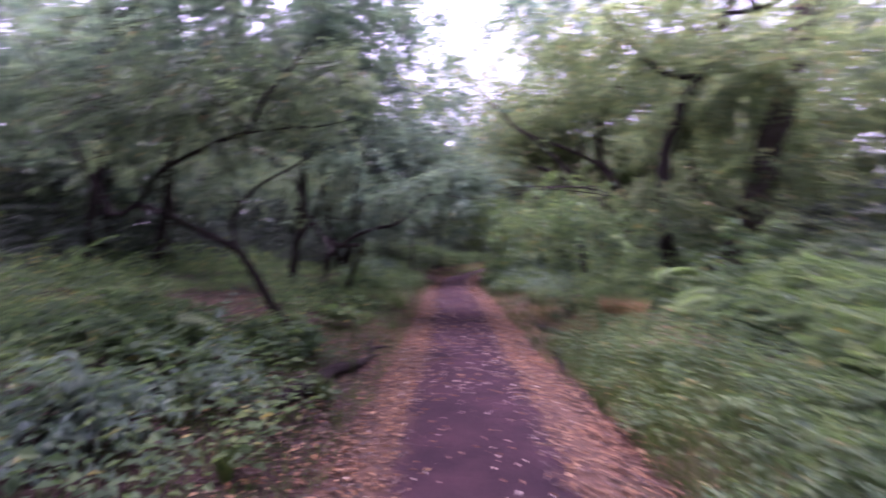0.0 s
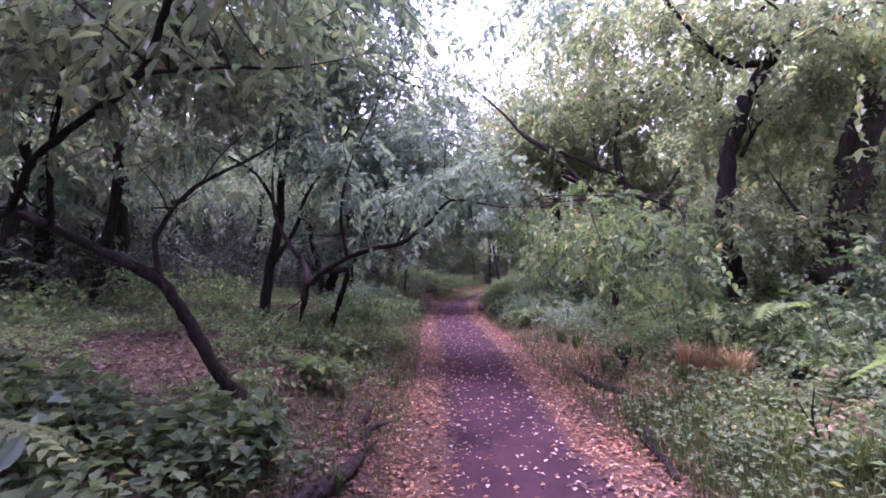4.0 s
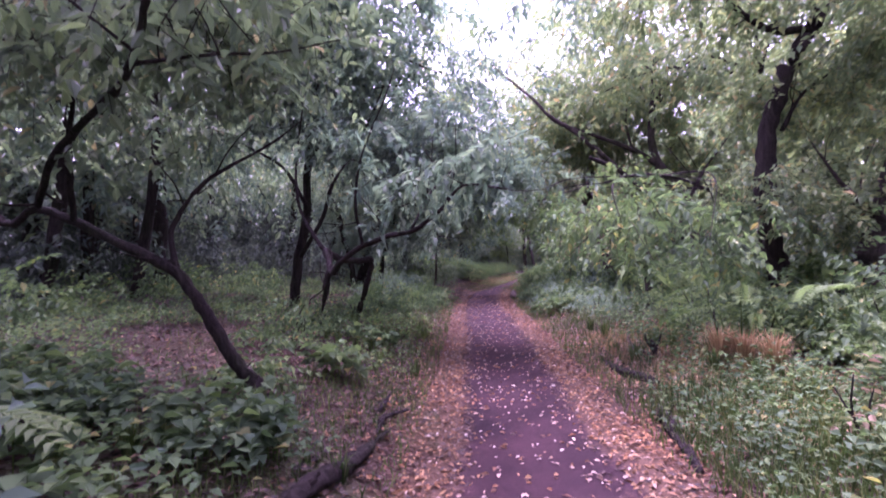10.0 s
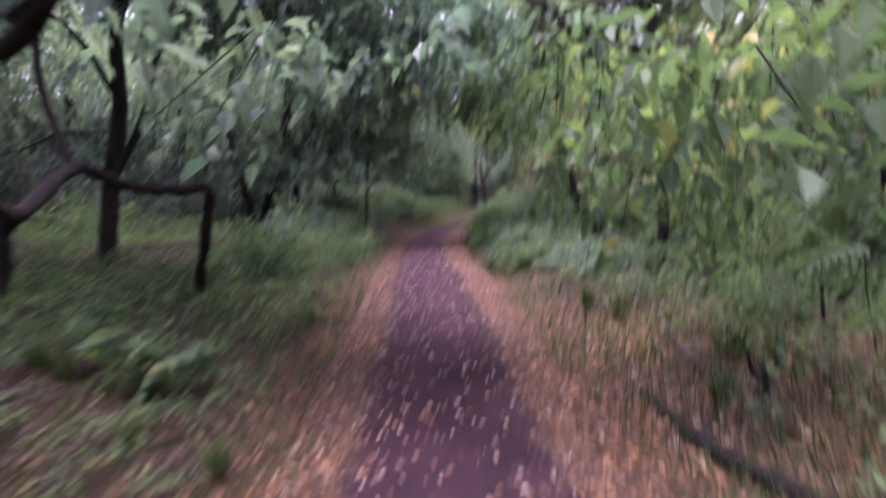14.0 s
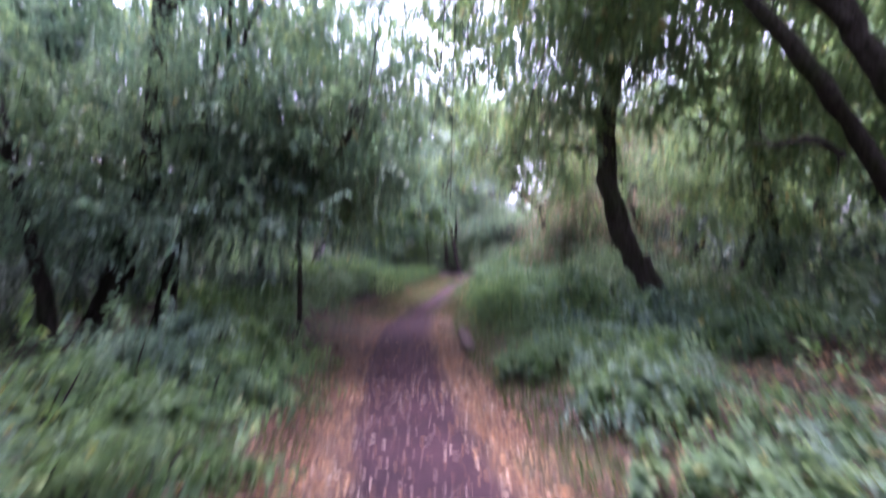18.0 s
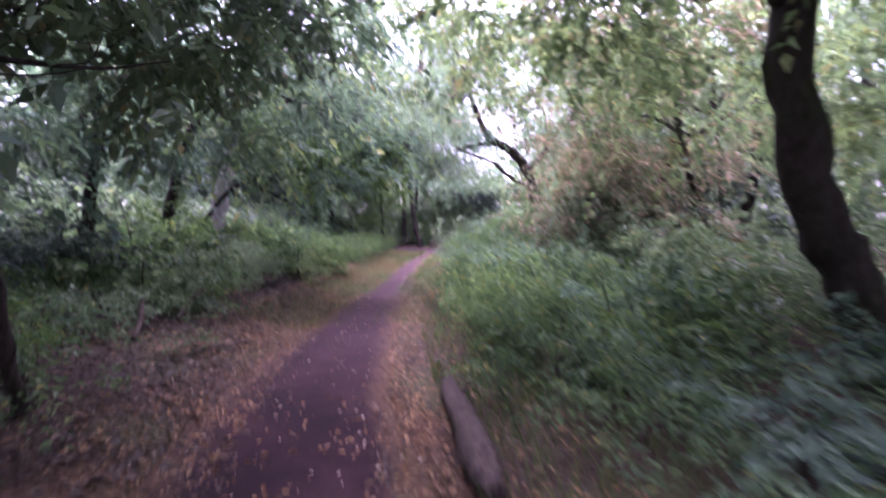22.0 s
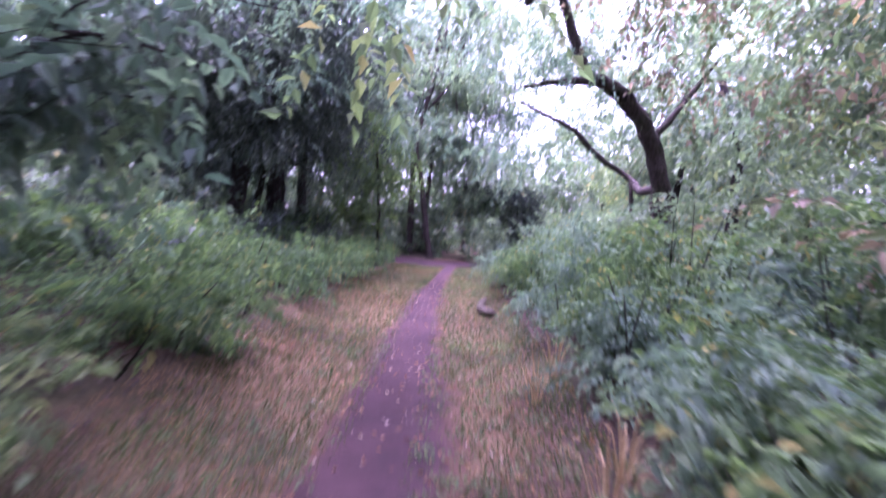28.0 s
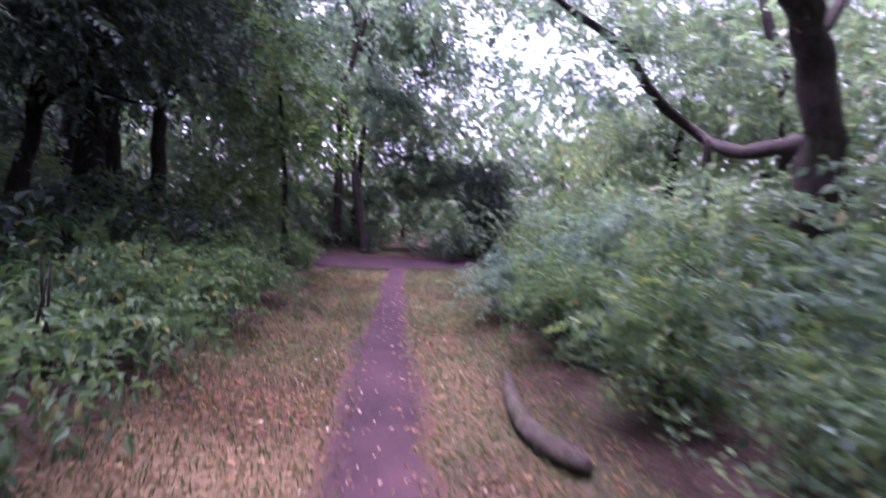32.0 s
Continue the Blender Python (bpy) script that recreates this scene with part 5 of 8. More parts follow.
crown(ob, [(8.48, 37.44, 9.56, 1.29, 0.88, 420), (6.63, 33.52, 6.35, 1.16, 0.56, 420), (5.75, 33.22, 4.57, 0.83, 0.61, 420)], 0.09, 0.7, twigs=False, more=1.8)

ob = tree("sapling_tree", "thin young tree with drooping leaves by the path",
          [(-1.36, 20.3, 0.5, 0.045), (-1.31, 20.1, 1.0, 0.042), (-1.26, 19.9, 1.7, 0.038), (-1.21, 19.75, 2.35, 0.034), (-1.1, 19.7, 2.9, 0.03), (-0.85, 19.65, 3.3, 0.022)], bark, leaf_mid, 4.6)
limb(ob, [(-1.16, 19.5, 2.31, 0.02), (-0.75, 19.35, 2.25, 0.014), (-0.39, 19.2, 2.2, 0.008)])
limb(ob, [(-1.05, 19.5, 2.97, 0.02), (-1.35, 19.4, 3.06, 0.014), (-1.69, 19.3, 3.06, 0.008)])
limb(ob, [(-1.02, 19.5, 3.02, 0.02), (-0.73, 19.35, 2.88, 0.014), (-0.49, 19.2, 2.62, 0.008)])
crown(ob, [(-0.77, 19.8, 2.89, 0.6, 0.4, 700), (-1.76, 19.8, 2.98, 0.7, 0.45, 600), (-0.39, 20.2, 2.59, 0.6, 0.45, 800), (0.03, 20.5, 3.22, 0.7, 0.5, 900), (-1.3, 19.8, 3.46, 0.8, 0.4, 700)], 0.11, 0.5, True)
canopy(ob, 4, 1.4, 3.4, 4.8, 700)

ob = tree("spreading_tree", "spreading tree with a low drooping crown over the verge",
          [(-3.17, 25.5, 1.27, 0.1), (-3.1, 25.58, 2.08, 0.09), (-2.99, 25.65, 2.9, 0.08), (-3.08, 25.72, 3.71, 0.07), (-3.2, 25.8, 4.71, 0.06)], bark_dark, leaf_blue, 6)
limb(ob, [(-2.94, 25.4, 2.68, 0.04), (-2.2, 25.13, 3.19, 0.031), (-1.5, 24.87, 3.42, 0.021), (-0.73, 24.6, 3.24, 0.012)])
limb(ob, [(-2.91, 25.3, 3.61, 0.04), (-3.56, 25.05, 3.62, 0.026), (-4.1, 24.8, 3.39, 0.012)])
limb(ob, [(-2.93, 25.4, 3.38, 0.04), (-1.81, 25.2, 4.01, 0.03), (-0.29, 25, 4.24, 0.02), (0.76, 24.8, 4.09, 0.01)])
crown(ob, [(-2.89, 25, 3.53, 0.9, 0.5, 900), (-1.31, 24.8, 3.84, 0.9, 0.5, 1000), (-0.5, 24.6, 2.67, 0.7, 0.45, 800), (-2.09, 25, 2.66, 0.8, 0.4, 800), (-3.36, 24.6, 2.62, 0.8, 0.45, 800), (0.4, 25, 3.49, 0.8, 0.5, 900), (0.96, 25.5, 2.27, 0.6, 0.45, 700), (1.72, 26, 3.08, 0.6, 0.5, 700), (-0.53, 25, 4.66, 1, 0.5, 900), (-2.12, 25, 4.66, 1, 0.5, 900), (1.17, 25.5, 4.83, 0.8, 0.5, 700)], 0.12, 0.5, True, True, 0.9)
canopy(ob, 3, 1.8, 4.5, 6, 600)

ob = tree("gnarled_tree", "gnarled tree with twisting limbs against bright sky",
          [(8.45, 34.2, 0.3, 0.25), (8.4, 34.1, 1.3, 0.22), (8.26, 34.00, 2.54, 0.2), (7.92, 34.00, 3.50, 0.18), (7.43, 34.00, 4.12, 0.165), (6.82, 34.00, 4.51, 0.14), (6.23, 34.00, 4.88, 0.11)], bark, leaf_mid, 8)
limb(ob, [(8.26, 34.00, 2.54, 0.13), (8.6, 35.2, 2.6, 0.09), (9.1, 36.3, 3.02, 0.085), (8.2, 36.4, 3.5, 0.075), (7.4, 36.3, 4.05, 0.065), (6.6, 36.3, 4.35, 0.045), (5.9, 36.3, 4.6, 0.025)])
limb(ob, [(6.82, 34.00, 4.51, 0.1), (5.86, 33.90, 4.39, 0.07), (5.15, 33.80, 4.18, 0.03)])
limb(ob, [(7.92, 34.00, 3.50, 0.09), (8.73, 34.20, 4.38, 0.06), (9.65, 34.40, 5.45, 0.03)])
limb(ob, [(8.9, 36.0, 2.9, 0.06), (8.95, 36.0, 2.4, 0.05), (9.0, 36.0, 1.9, 0.03)])
crown(ob, [(10.29, 40.5, 7.29, 1.63, 0.68, 900), (12.29, 40.5, 6.63, 1.28, 0.64, 900), (14, 40.5, 8.78, 1.67, 0.77, 1200), (9.59, 40.5, 5.15, 1.03, 0.64, 700), (18.31, 40.5, 7.31, 1.67, 1.03, 1800), (16.93, 40.5, 8.78, 1.7, 0.97, 1500), (15.92, 38, 4.49, 1.2, 0.8, 1900), (8.52, 40.5, 6.39, 1.15, 0.58, 600), (11.35, 39, 4.7, 0.8, 0.5, 700), (6.28, 39, 5.9, 1.1, 0.5, 700), (18.33, 38, 7.02, 1.4, 0.9, 1700), (16.58, 37, 3.77, 1.2, 0.7, 1500)])
canopy(ob, 6, 3.0, 6.5, 9.5, 700, 0.13, (1.5, 0.5))
crown(ob, [(9.83, 42.16, 9.03, 1.27, 0.86, 760), (10.79, 44.27, 9.12, 1.03, 0.67, 760), (13.72, 43.36, 10.84, 1.46, 0.81, 760), (11.84, 40.79, 7.24, 1.39, 0.84, 760), (14, 44.39, 7.88, 1.18, 0.91, 760), (15.35, 44.64, 5.32, 1.12, 0.94, 760), (17.36, 44.45, 11.04, 0.91, 0.63, 760), (15.02, 42.46, 8, 1.29, 0.7, 760), (15.18, 42.08, 6.91, 1.26, 0.84, 760), (18.69, 44.68, 5.66, 1.46, 1.04, 760), (21.27, 44.37, 12.89, 1.53, 0.99, 760), (17.47, 41.45, 8.33, 1.44, 0.84, 760)], 0.18, 0.7, twigs=False)
crown(ob, [(20.4, 44.34, 8.71, 1.55, 0.6, 760), (17.63, 41.18, 5.27, 1.05, 0.93, 760), (24.13, 43.27, 13.13, 0.87, 0.9, 760), (25.23, 44.91, 10.53, 1.2, 1.04, 760), (22.7, 43.2, 8.66, 0.86, 0.65, 760), (20.06, 41.2, 5.26, 0.87, 0.98, 760), (29.13, 44.53, 13.27, 1.11, 0.78, 760), (27.39, 43.18, 10.63, 1.24, 0.86, 760), (27.28, 42.44, 8.41, 1.36, 0.67, 760), (26.29, 42.85, 5.55, 1.23, 0.57, 760)], 0.18, 0.7, twigs=False)
crown(ob, [(10.49, 33.8, 7.2, 1.12, 0.67, 700), (10.22, 32.86, 5.76, 1.27, 0.66, 700), (10.72, 33.88, 4.42, 1.01, 0.65, 700), (10.7, 31.9, 6.32, 0.77, 0.58, 700), (12.11, 32.84, 6.09, 0.9, 0.58, 700), (10.2, 31.67, 4.25, 0.79, 0.54, 700), (11.15, 31.24, 6.16, 0.78, 0.68, 700), (11.42, 31.2, 5.04, 1.04, 0.66, 700), (11.97, 31.88, 4.04, 0.83, 0.69, 700)], 0.15, 0.7, twigs=False)
crown(ob, [(17.04, 45.95, 9.89, 1.25, 0.99, 480), (16.78, 45.75, 8.41, 0.92, 0.78, 480), (18.8, 45.81, 7.5, 0.88, 0.88, 480), (15.67, 43.86, 4.79, 1.34, 0.92, 480), (18.2, 44.14, 9.87, 1.3, 0.68, 480), (18.27, 43.94, 8.32, 0.8, 0.64, 480), (20.86, 45.79, 8, 1.1, 1.02, 480), (19.32, 43.86, 4.96, 0.8, 0.83, 480), (19.89, 43.01, 9.55, 0.87, 1.03, 480), (23.83, 45.69, 10.02, 0.87, 0.82, 480), (19.92, 42.81, 6.68, 0.86, 0.86, 480), (19.42, 42.04, 5.45, 0.82, 0.94, 480)], 0.2, 0.7, twigs=False)
crown(ob, [(27.89, 46.97, 13.4, 1.17, 0.69, 480), (23.32, 43.41, 9.88, 1.23, 0.64, 480), (22.56, 43.64, 7.38, 1.41, 0.61, 480), (28.78, 46.03, 6.89, 1.06, 0.88, 480), (26.78, 44.26, 12.45, 1.3, 0.73, 480), (23.79, 42.48, 9.15, 0.98, 0.83, 480), (26.79, 43.45, 7.89, 0.79, 0.57, 480), (29.09, 44.84, 7.07, 0.95, 0.93, 480), (34.47, 45.68, 14.03, 1.11, 0.76, 480), (34.35, 45.97, 12.85, 1.1, 0.61, 480), (35.47, 45.12, 9.61, 1.06, 0.62, 480), (33.17, 43.83, 7.51, 1.43, 0.62, 480)], 0.2, 0.7, twigs=False)
crown(ob, [(8.64, 32.5, 8.18, 1.09, 0.85, 460), (10.2, 35.25, 7.27, 1.17, 0.88, 460), (18.86, 40.5, 10.83, 1.71, 1.12, 460), (17.43, 40.5, 7.73, 1.47, 1.36, 460), (11.48, 34.21, 8.98, 1.35, 0.66, 460), (12.21, 34.81, 8.19, 1.26, 0.56, 460), (19.02, 40.5, 10.01, 1.64, 1.16, 460), (13.15, 36.06, 4.7, 1.32, 0.56, 460), (12.63, 32.22, 8.15, 1.41, 0.71, 460), (14.96, 34.92, 7.83, 1.2, 0.97, 460), (12.81, 32.32, 5.67, 1.24, 0.73, 460), (12.54, 32.03, 4.25, 0.87, 0.64, 460)], 0.18, 0.7, twigs=False)
crown(ob, [(17.41, 34.9, 9.37, 1.01, 0.9, 460), (19.43, 35.76, 9.19, 1, 1.04, 460), (15.63, 33.25, 6.14, 1.46, 0.95, 460), (17.41, 34.14, 5.04, 1.35, 0.59, 460), (24.65, 36.66, 10.76, 1.34, 0.86, 460), (20.27, 33.53, 8.1, 0.93, 0.65, 460), (23.04, 35.72, 7.51, 1.13, 0.98, 460), (23.67, 36.23, 4.88, 0.87, 0.69, 460), (25.03, 35.35, 10.8, 1.47, 0.92, 460), (23.73, 33.78, 7.89, 1.21, 0.92, 460), (23.49, 33.78, 6.57, 1.28, 0.67, 460), (26.08, 35.24, 5.73, 1.19, 0.65, 460)], 0.18, 0.7, twigs=False)
crown(ob, [(14.1, 43.3, 10.8, 1.1, 0.8, 420), (13.0, 42.8, 9.3, 1.1, 0.8, 420), (12.3, 41.7, 7.2, 1.1, 0.8, 420), (16.0, 42.3, 10.8, 1.1, 0.8, 420), (17.4, 44.6, 9.8, 1.1, 0.8, 420), (16.7, 43.2, 8.1, 1.1, 0.8, 420), (19.4, 43.4, 12.8, 1.1, 0.8, 420), (16.7, 41.7, 8.7, 1.1, 0.8, 420), (18.1, 42.3, 7.5, 1.1, 0.8, 420)], 0.16, 0.7, twigs=False)
crown(ob, [(20.3, 41.6, 11.1, 1.1, 0.8, 420), (22.4, 43.3, 11.3, 1.1, 0.8, 420), (21.0, 42.6, 8.7, 1.1, 0.8, 420), (24.0, 42.0, 12.8, 1.1, 0.8, 420), (27.7, 44.3, 12.1, 1.1, 0.8, 420), (26.6, 44.3, 9.9, 1.1, 0.8, 420), (27.5, 42.3, 13.4, 1.1, 0.8, 420), (25.5, 41.8, 10.1, 1.1, 0.8, 420), (33.5, 44.8, 11.0, 1.1, 0.8, 420)], 0.16, 0.7, twigs=False)
crown(ob, [(33.9, 43.4, 14.7, 1.1, 0.8, 420), (34.4, 43.9, 12.6, 1.1, 0.8, 420), (32.2, 42.3, 9.9, 1.1, 0.8, 420)], 0.16, 0.7, twigs=False)
crown(ob, [(2.87, 39.51, 7.85, 0.75, 0.6, 300), (3, 39.87, 7.04, 0.75, 0.6, 300), (3.23, 41.22, 6.53, 0.75, 0.6, 300), (4.08, 40.7, 8.81, 0.75, 0.6, 300), (4, 39.53, 7.17, 0.75, 0.6, 300), (4.25, 40.34, 6.47, 0.75, 0.6, 300), (5.22, 40.45, 9.04, 0.75, 0.6, 300), (5.14, 39.68, 7.54, 0.75, 0.6, 300), (5.62, 41.06, 7.05, 0.75, 0.6, 300), (6.18, 39.57, 8.89, 0.75, 0.6, 300), (6.53, 40.24, 8.16, 0.75, 0.6, 300), (6.76, 40.54, 7.15, 0.75, 0.6, 300), (7.78, 40.33, 9.76, 0.75, 0.6, 300), (8.08, 40.71, 8.78, 0.75, 0.6, 300), (8.37, 41.07, 7.72, 0.75, 0.6, 300), (9.93, 41.6, 11.05, 0.75, 0.6, 300), (9.16, 39.98, 8.77, 0.75, 0.6, 300), (9.78, 40.86, 7.99, 0.75, 0.6, 300)], 0.13, 0.7, twigs=False)

# evergreens whose deep shade is partly in the dark leaf colour
ob = tree("shaded_tree", "heavy dark evergreen tree, its leaf colour darkened for deep shade",
          [(-0.45, 37, 0.57, 0.22), (-0.44, 37.08, 1.45, 0.198), (-0.43, 37.15, 2.35, 0.176), (-0.42, 37.22, 3.27, 0.154), (-0.35, 37.3, 5.31, 0.132)], bark_dark, leaf_dark_shaded, 9)
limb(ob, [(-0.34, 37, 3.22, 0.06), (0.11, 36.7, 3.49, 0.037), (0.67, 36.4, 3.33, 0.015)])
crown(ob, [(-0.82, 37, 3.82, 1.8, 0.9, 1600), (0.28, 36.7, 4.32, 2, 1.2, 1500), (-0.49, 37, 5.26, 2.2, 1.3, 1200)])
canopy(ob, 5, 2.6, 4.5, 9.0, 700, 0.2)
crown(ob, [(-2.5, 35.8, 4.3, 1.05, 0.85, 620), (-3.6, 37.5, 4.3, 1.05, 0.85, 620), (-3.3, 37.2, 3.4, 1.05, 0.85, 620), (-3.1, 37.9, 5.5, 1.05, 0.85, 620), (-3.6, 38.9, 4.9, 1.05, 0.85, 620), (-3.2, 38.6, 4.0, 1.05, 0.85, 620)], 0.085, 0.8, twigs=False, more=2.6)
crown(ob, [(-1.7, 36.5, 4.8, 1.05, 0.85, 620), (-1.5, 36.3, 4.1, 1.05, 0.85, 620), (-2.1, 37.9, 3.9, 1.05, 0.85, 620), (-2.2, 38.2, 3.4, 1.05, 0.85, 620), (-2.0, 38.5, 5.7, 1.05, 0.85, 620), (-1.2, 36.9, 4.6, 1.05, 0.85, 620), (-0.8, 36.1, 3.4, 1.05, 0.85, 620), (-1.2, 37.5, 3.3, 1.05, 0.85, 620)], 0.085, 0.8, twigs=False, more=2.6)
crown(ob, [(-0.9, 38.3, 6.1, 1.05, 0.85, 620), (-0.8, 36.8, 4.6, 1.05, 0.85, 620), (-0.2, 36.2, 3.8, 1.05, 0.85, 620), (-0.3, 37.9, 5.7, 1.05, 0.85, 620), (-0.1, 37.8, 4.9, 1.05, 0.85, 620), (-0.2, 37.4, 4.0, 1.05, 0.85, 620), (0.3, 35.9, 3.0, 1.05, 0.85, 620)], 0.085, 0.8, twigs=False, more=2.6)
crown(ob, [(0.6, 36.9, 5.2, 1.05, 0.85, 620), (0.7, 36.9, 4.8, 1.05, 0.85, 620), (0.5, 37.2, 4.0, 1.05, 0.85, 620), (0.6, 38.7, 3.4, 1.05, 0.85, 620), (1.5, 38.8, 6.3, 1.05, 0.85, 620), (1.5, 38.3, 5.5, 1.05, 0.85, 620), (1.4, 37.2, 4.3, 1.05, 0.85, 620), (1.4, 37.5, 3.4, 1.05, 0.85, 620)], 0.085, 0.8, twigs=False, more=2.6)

ob = tree("shaded_tree", "heavy dark evergreen tree, its leaf colour darkened for deep shade",
          [(-0.33, 38, 0.56, 0.12), (-0.24, 38.08, 1.16, 0.108), (-0.15, 38.15, 1.78, 0.096), (-0.06, 38.22, 2.42, 0.084), (0.04, 38.3, 4.77, 0.072)], bark_dark, leaf_dark_shaded, 9)
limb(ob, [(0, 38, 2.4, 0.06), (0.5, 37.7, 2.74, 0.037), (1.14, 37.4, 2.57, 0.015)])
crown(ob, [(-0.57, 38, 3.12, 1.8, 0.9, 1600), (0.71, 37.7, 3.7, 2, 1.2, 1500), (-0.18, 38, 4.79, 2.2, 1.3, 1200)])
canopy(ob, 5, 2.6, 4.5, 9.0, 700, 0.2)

ob = tree("shaded_tree", "heavy dark evergreen tree, its leaf colour darkened for deep shade",
          [(-0.04, 40, 0.58, 0.26), (-0.02, 40.08, 1.37, 0.234), (0, 40.15, 2.18, 0.208), (0.02, 40.22, 2.99, 0.182), (0.15, 40.3, 5.93, 0.156)], bark_dark, leaf_dark_shaded, 9)
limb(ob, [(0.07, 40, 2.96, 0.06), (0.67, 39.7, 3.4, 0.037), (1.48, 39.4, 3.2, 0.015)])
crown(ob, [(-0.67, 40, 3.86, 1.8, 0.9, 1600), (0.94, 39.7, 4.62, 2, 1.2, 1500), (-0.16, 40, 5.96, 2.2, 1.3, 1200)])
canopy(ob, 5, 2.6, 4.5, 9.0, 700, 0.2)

ob = tree("shaded_tree", "heavy dark evergreen tree, its leaf colour darkened for deep shade",
          [(0.11, 41, 0.49, 0.2), (0.09, 41.08, 1.45, 0.18), (0.08, 41.15, 2.41, 0.16), (0.07, 41.22, 3.39, 0.14), (0.22, 41.3, 6.62, 0.12)], bark_dark, leaf_dark_shaded, 9)
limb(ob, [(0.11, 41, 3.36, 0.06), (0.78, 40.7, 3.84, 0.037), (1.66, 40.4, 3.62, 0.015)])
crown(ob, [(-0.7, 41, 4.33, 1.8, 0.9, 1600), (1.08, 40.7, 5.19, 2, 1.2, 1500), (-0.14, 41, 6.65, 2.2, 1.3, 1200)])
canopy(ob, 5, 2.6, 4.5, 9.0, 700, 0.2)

ob = tree("shaded_tree", "heavy dark evergreen tree, its leaf colour darkened for deep shade",
          [(0.7, 42, 0.52, 0.18), (0.69, 42.08, 1.45, 0.162), (0.68, 42.15, 2.39, 0.144), (0.67, 42.22, 3.34, 0.126), (0.85, 42.3, 6.93, 0.108)], bark_dark, leaf_dark_shaded, 9)
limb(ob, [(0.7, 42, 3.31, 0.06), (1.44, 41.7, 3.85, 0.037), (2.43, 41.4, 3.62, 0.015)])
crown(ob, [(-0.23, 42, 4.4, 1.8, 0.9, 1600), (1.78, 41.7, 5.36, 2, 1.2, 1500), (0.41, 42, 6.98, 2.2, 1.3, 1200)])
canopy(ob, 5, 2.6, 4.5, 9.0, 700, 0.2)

ob = tree("shaded_tree", "heavy dark evergreen tree, its leaf colour darkened for deep shade",
          [(-1.69, 44, 0.25, 0.2), (-1.57, 44.08, 1.56, 0.18), (-1.45, 44.15, 2.88, 0.16), (-1.32, 44.22, 4.23, 0.14), (-1.14, 44.3, 8.17, 0.12)], bark_dark, leaf_dark_shaded, 9)
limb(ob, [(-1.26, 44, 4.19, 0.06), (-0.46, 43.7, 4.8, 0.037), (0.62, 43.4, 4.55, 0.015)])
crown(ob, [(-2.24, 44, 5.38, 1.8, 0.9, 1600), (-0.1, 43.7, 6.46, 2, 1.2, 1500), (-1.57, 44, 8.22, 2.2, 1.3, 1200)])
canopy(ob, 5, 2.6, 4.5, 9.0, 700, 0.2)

ob = tree("far_tree", "tall grey-brown tree at the end of the path",
          [(6.17, 47, 0.05, 0.15), (5.87, 47.06, 1.87, 0.135), (5.57, 47.12, 3.68, 0.12), (5.28, 47.18, 5.48, 0.105), (6.08, 47.24, 8.98, 0.09), (6.46, 47.3, 12.73, 0.075)], bark, leaf_mid, 9)
limb(ob, [(5.25, 47, 5.44, 0.08), (4, 46.8, 6.87, 0.05), (3.21, 46.6, 8.07, 0.02)])
limb(ob, [(5.64, 47, 6.73, 0.07), (7.06, 46.8, 8.55, 0.045), (7.87, 46.6, 9.46, 0.02)])
crown(ob, [(4.47, 51.5, 7.8, 2.13, 1.5, 1700), (8.37, 51.5, 8.27, 2.13, 1.5, 1500), (3.06, 46, 4.28, 1.6, 1.2, 1700), (6.69, 51.5, 11.74, 2.5, 1.63, 1500), (2.48, 47, 8.68, 2, 1.3, 1500), (7.86, 47, 4.17, 1.4, 1, 1400)])
canopy(ob, 6, 2.4, 5.0, 9.0, 600, 0.15)

ob = tree("far_tree", "tall grey-brown tree at the end of the path",
          [(5.48, 48.5, 0.06, 0.17), (5.44, 48.56, 2.11, 0.153), (5.4, 48.62, 4.17, 0.136), (5.36, 48.68, 6.24, 0.119), (6.22, 48.74, 10.03, 0.102), (6.63, 48.8, 14.08, 0.085)], bark, leaf_mid, 9)
limb(ob, [(5.33, 48.5, 6.2, 0.08), (4, 48.3, 7.74, 0.05), (3.15, 48.1, 9.03, 0.02)])
limb(ob, [(5.76, 48.5, 7.6, 0.07), (7.29, 48.3, 9.58, 0.045), (8.17, 48.1, 10.58, 0.02)])
crown(ob, [(4.29, 51.5, 8.28, 1.96, 1.39, 1700), (8.17, 51.5, 8.79, 1.96, 1.39, 1500), (2.99, 47.5, 4.92, 1.6, 1.2, 1700), (6.5, 51.5, 12.23, 2.31, 1.5, 1500), (2.36, 48.5, 9.68, 2, 1.3, 1500), (8.15, 48.5, 4.85, 1.4, 1, 1400)])
canopy(ob, 6, 2.4, 5.0, 9.0, 600, 0.15)

ob = tree("far_tree", "tall grey-brown tree at the end of the path",
          [(6.33, 50, -0.06, 0.12), (6.5, 50.06, 3, 0.108), (6.66, 50.12, 6.09, 0.096), (6.83, 50.18, 9.22, 0.084), (7.8, 50.24, 13.44, 0.072), (8.27, 50.3, 17.93, 0.06)], bark, leaf_mid, 9)
limb(ob, [(6.79, 50, 9.16, 0.08), (5.28, 49.8, 10.76, 0.05), (4.32, 49.6, 12.12, 0.02)])
limb(ob, [(7.27, 50, 10.72, 0.07), (8.99, 49.8, 12.97, 0.045), (9.98, 49.6, 14.1, 0.02)])
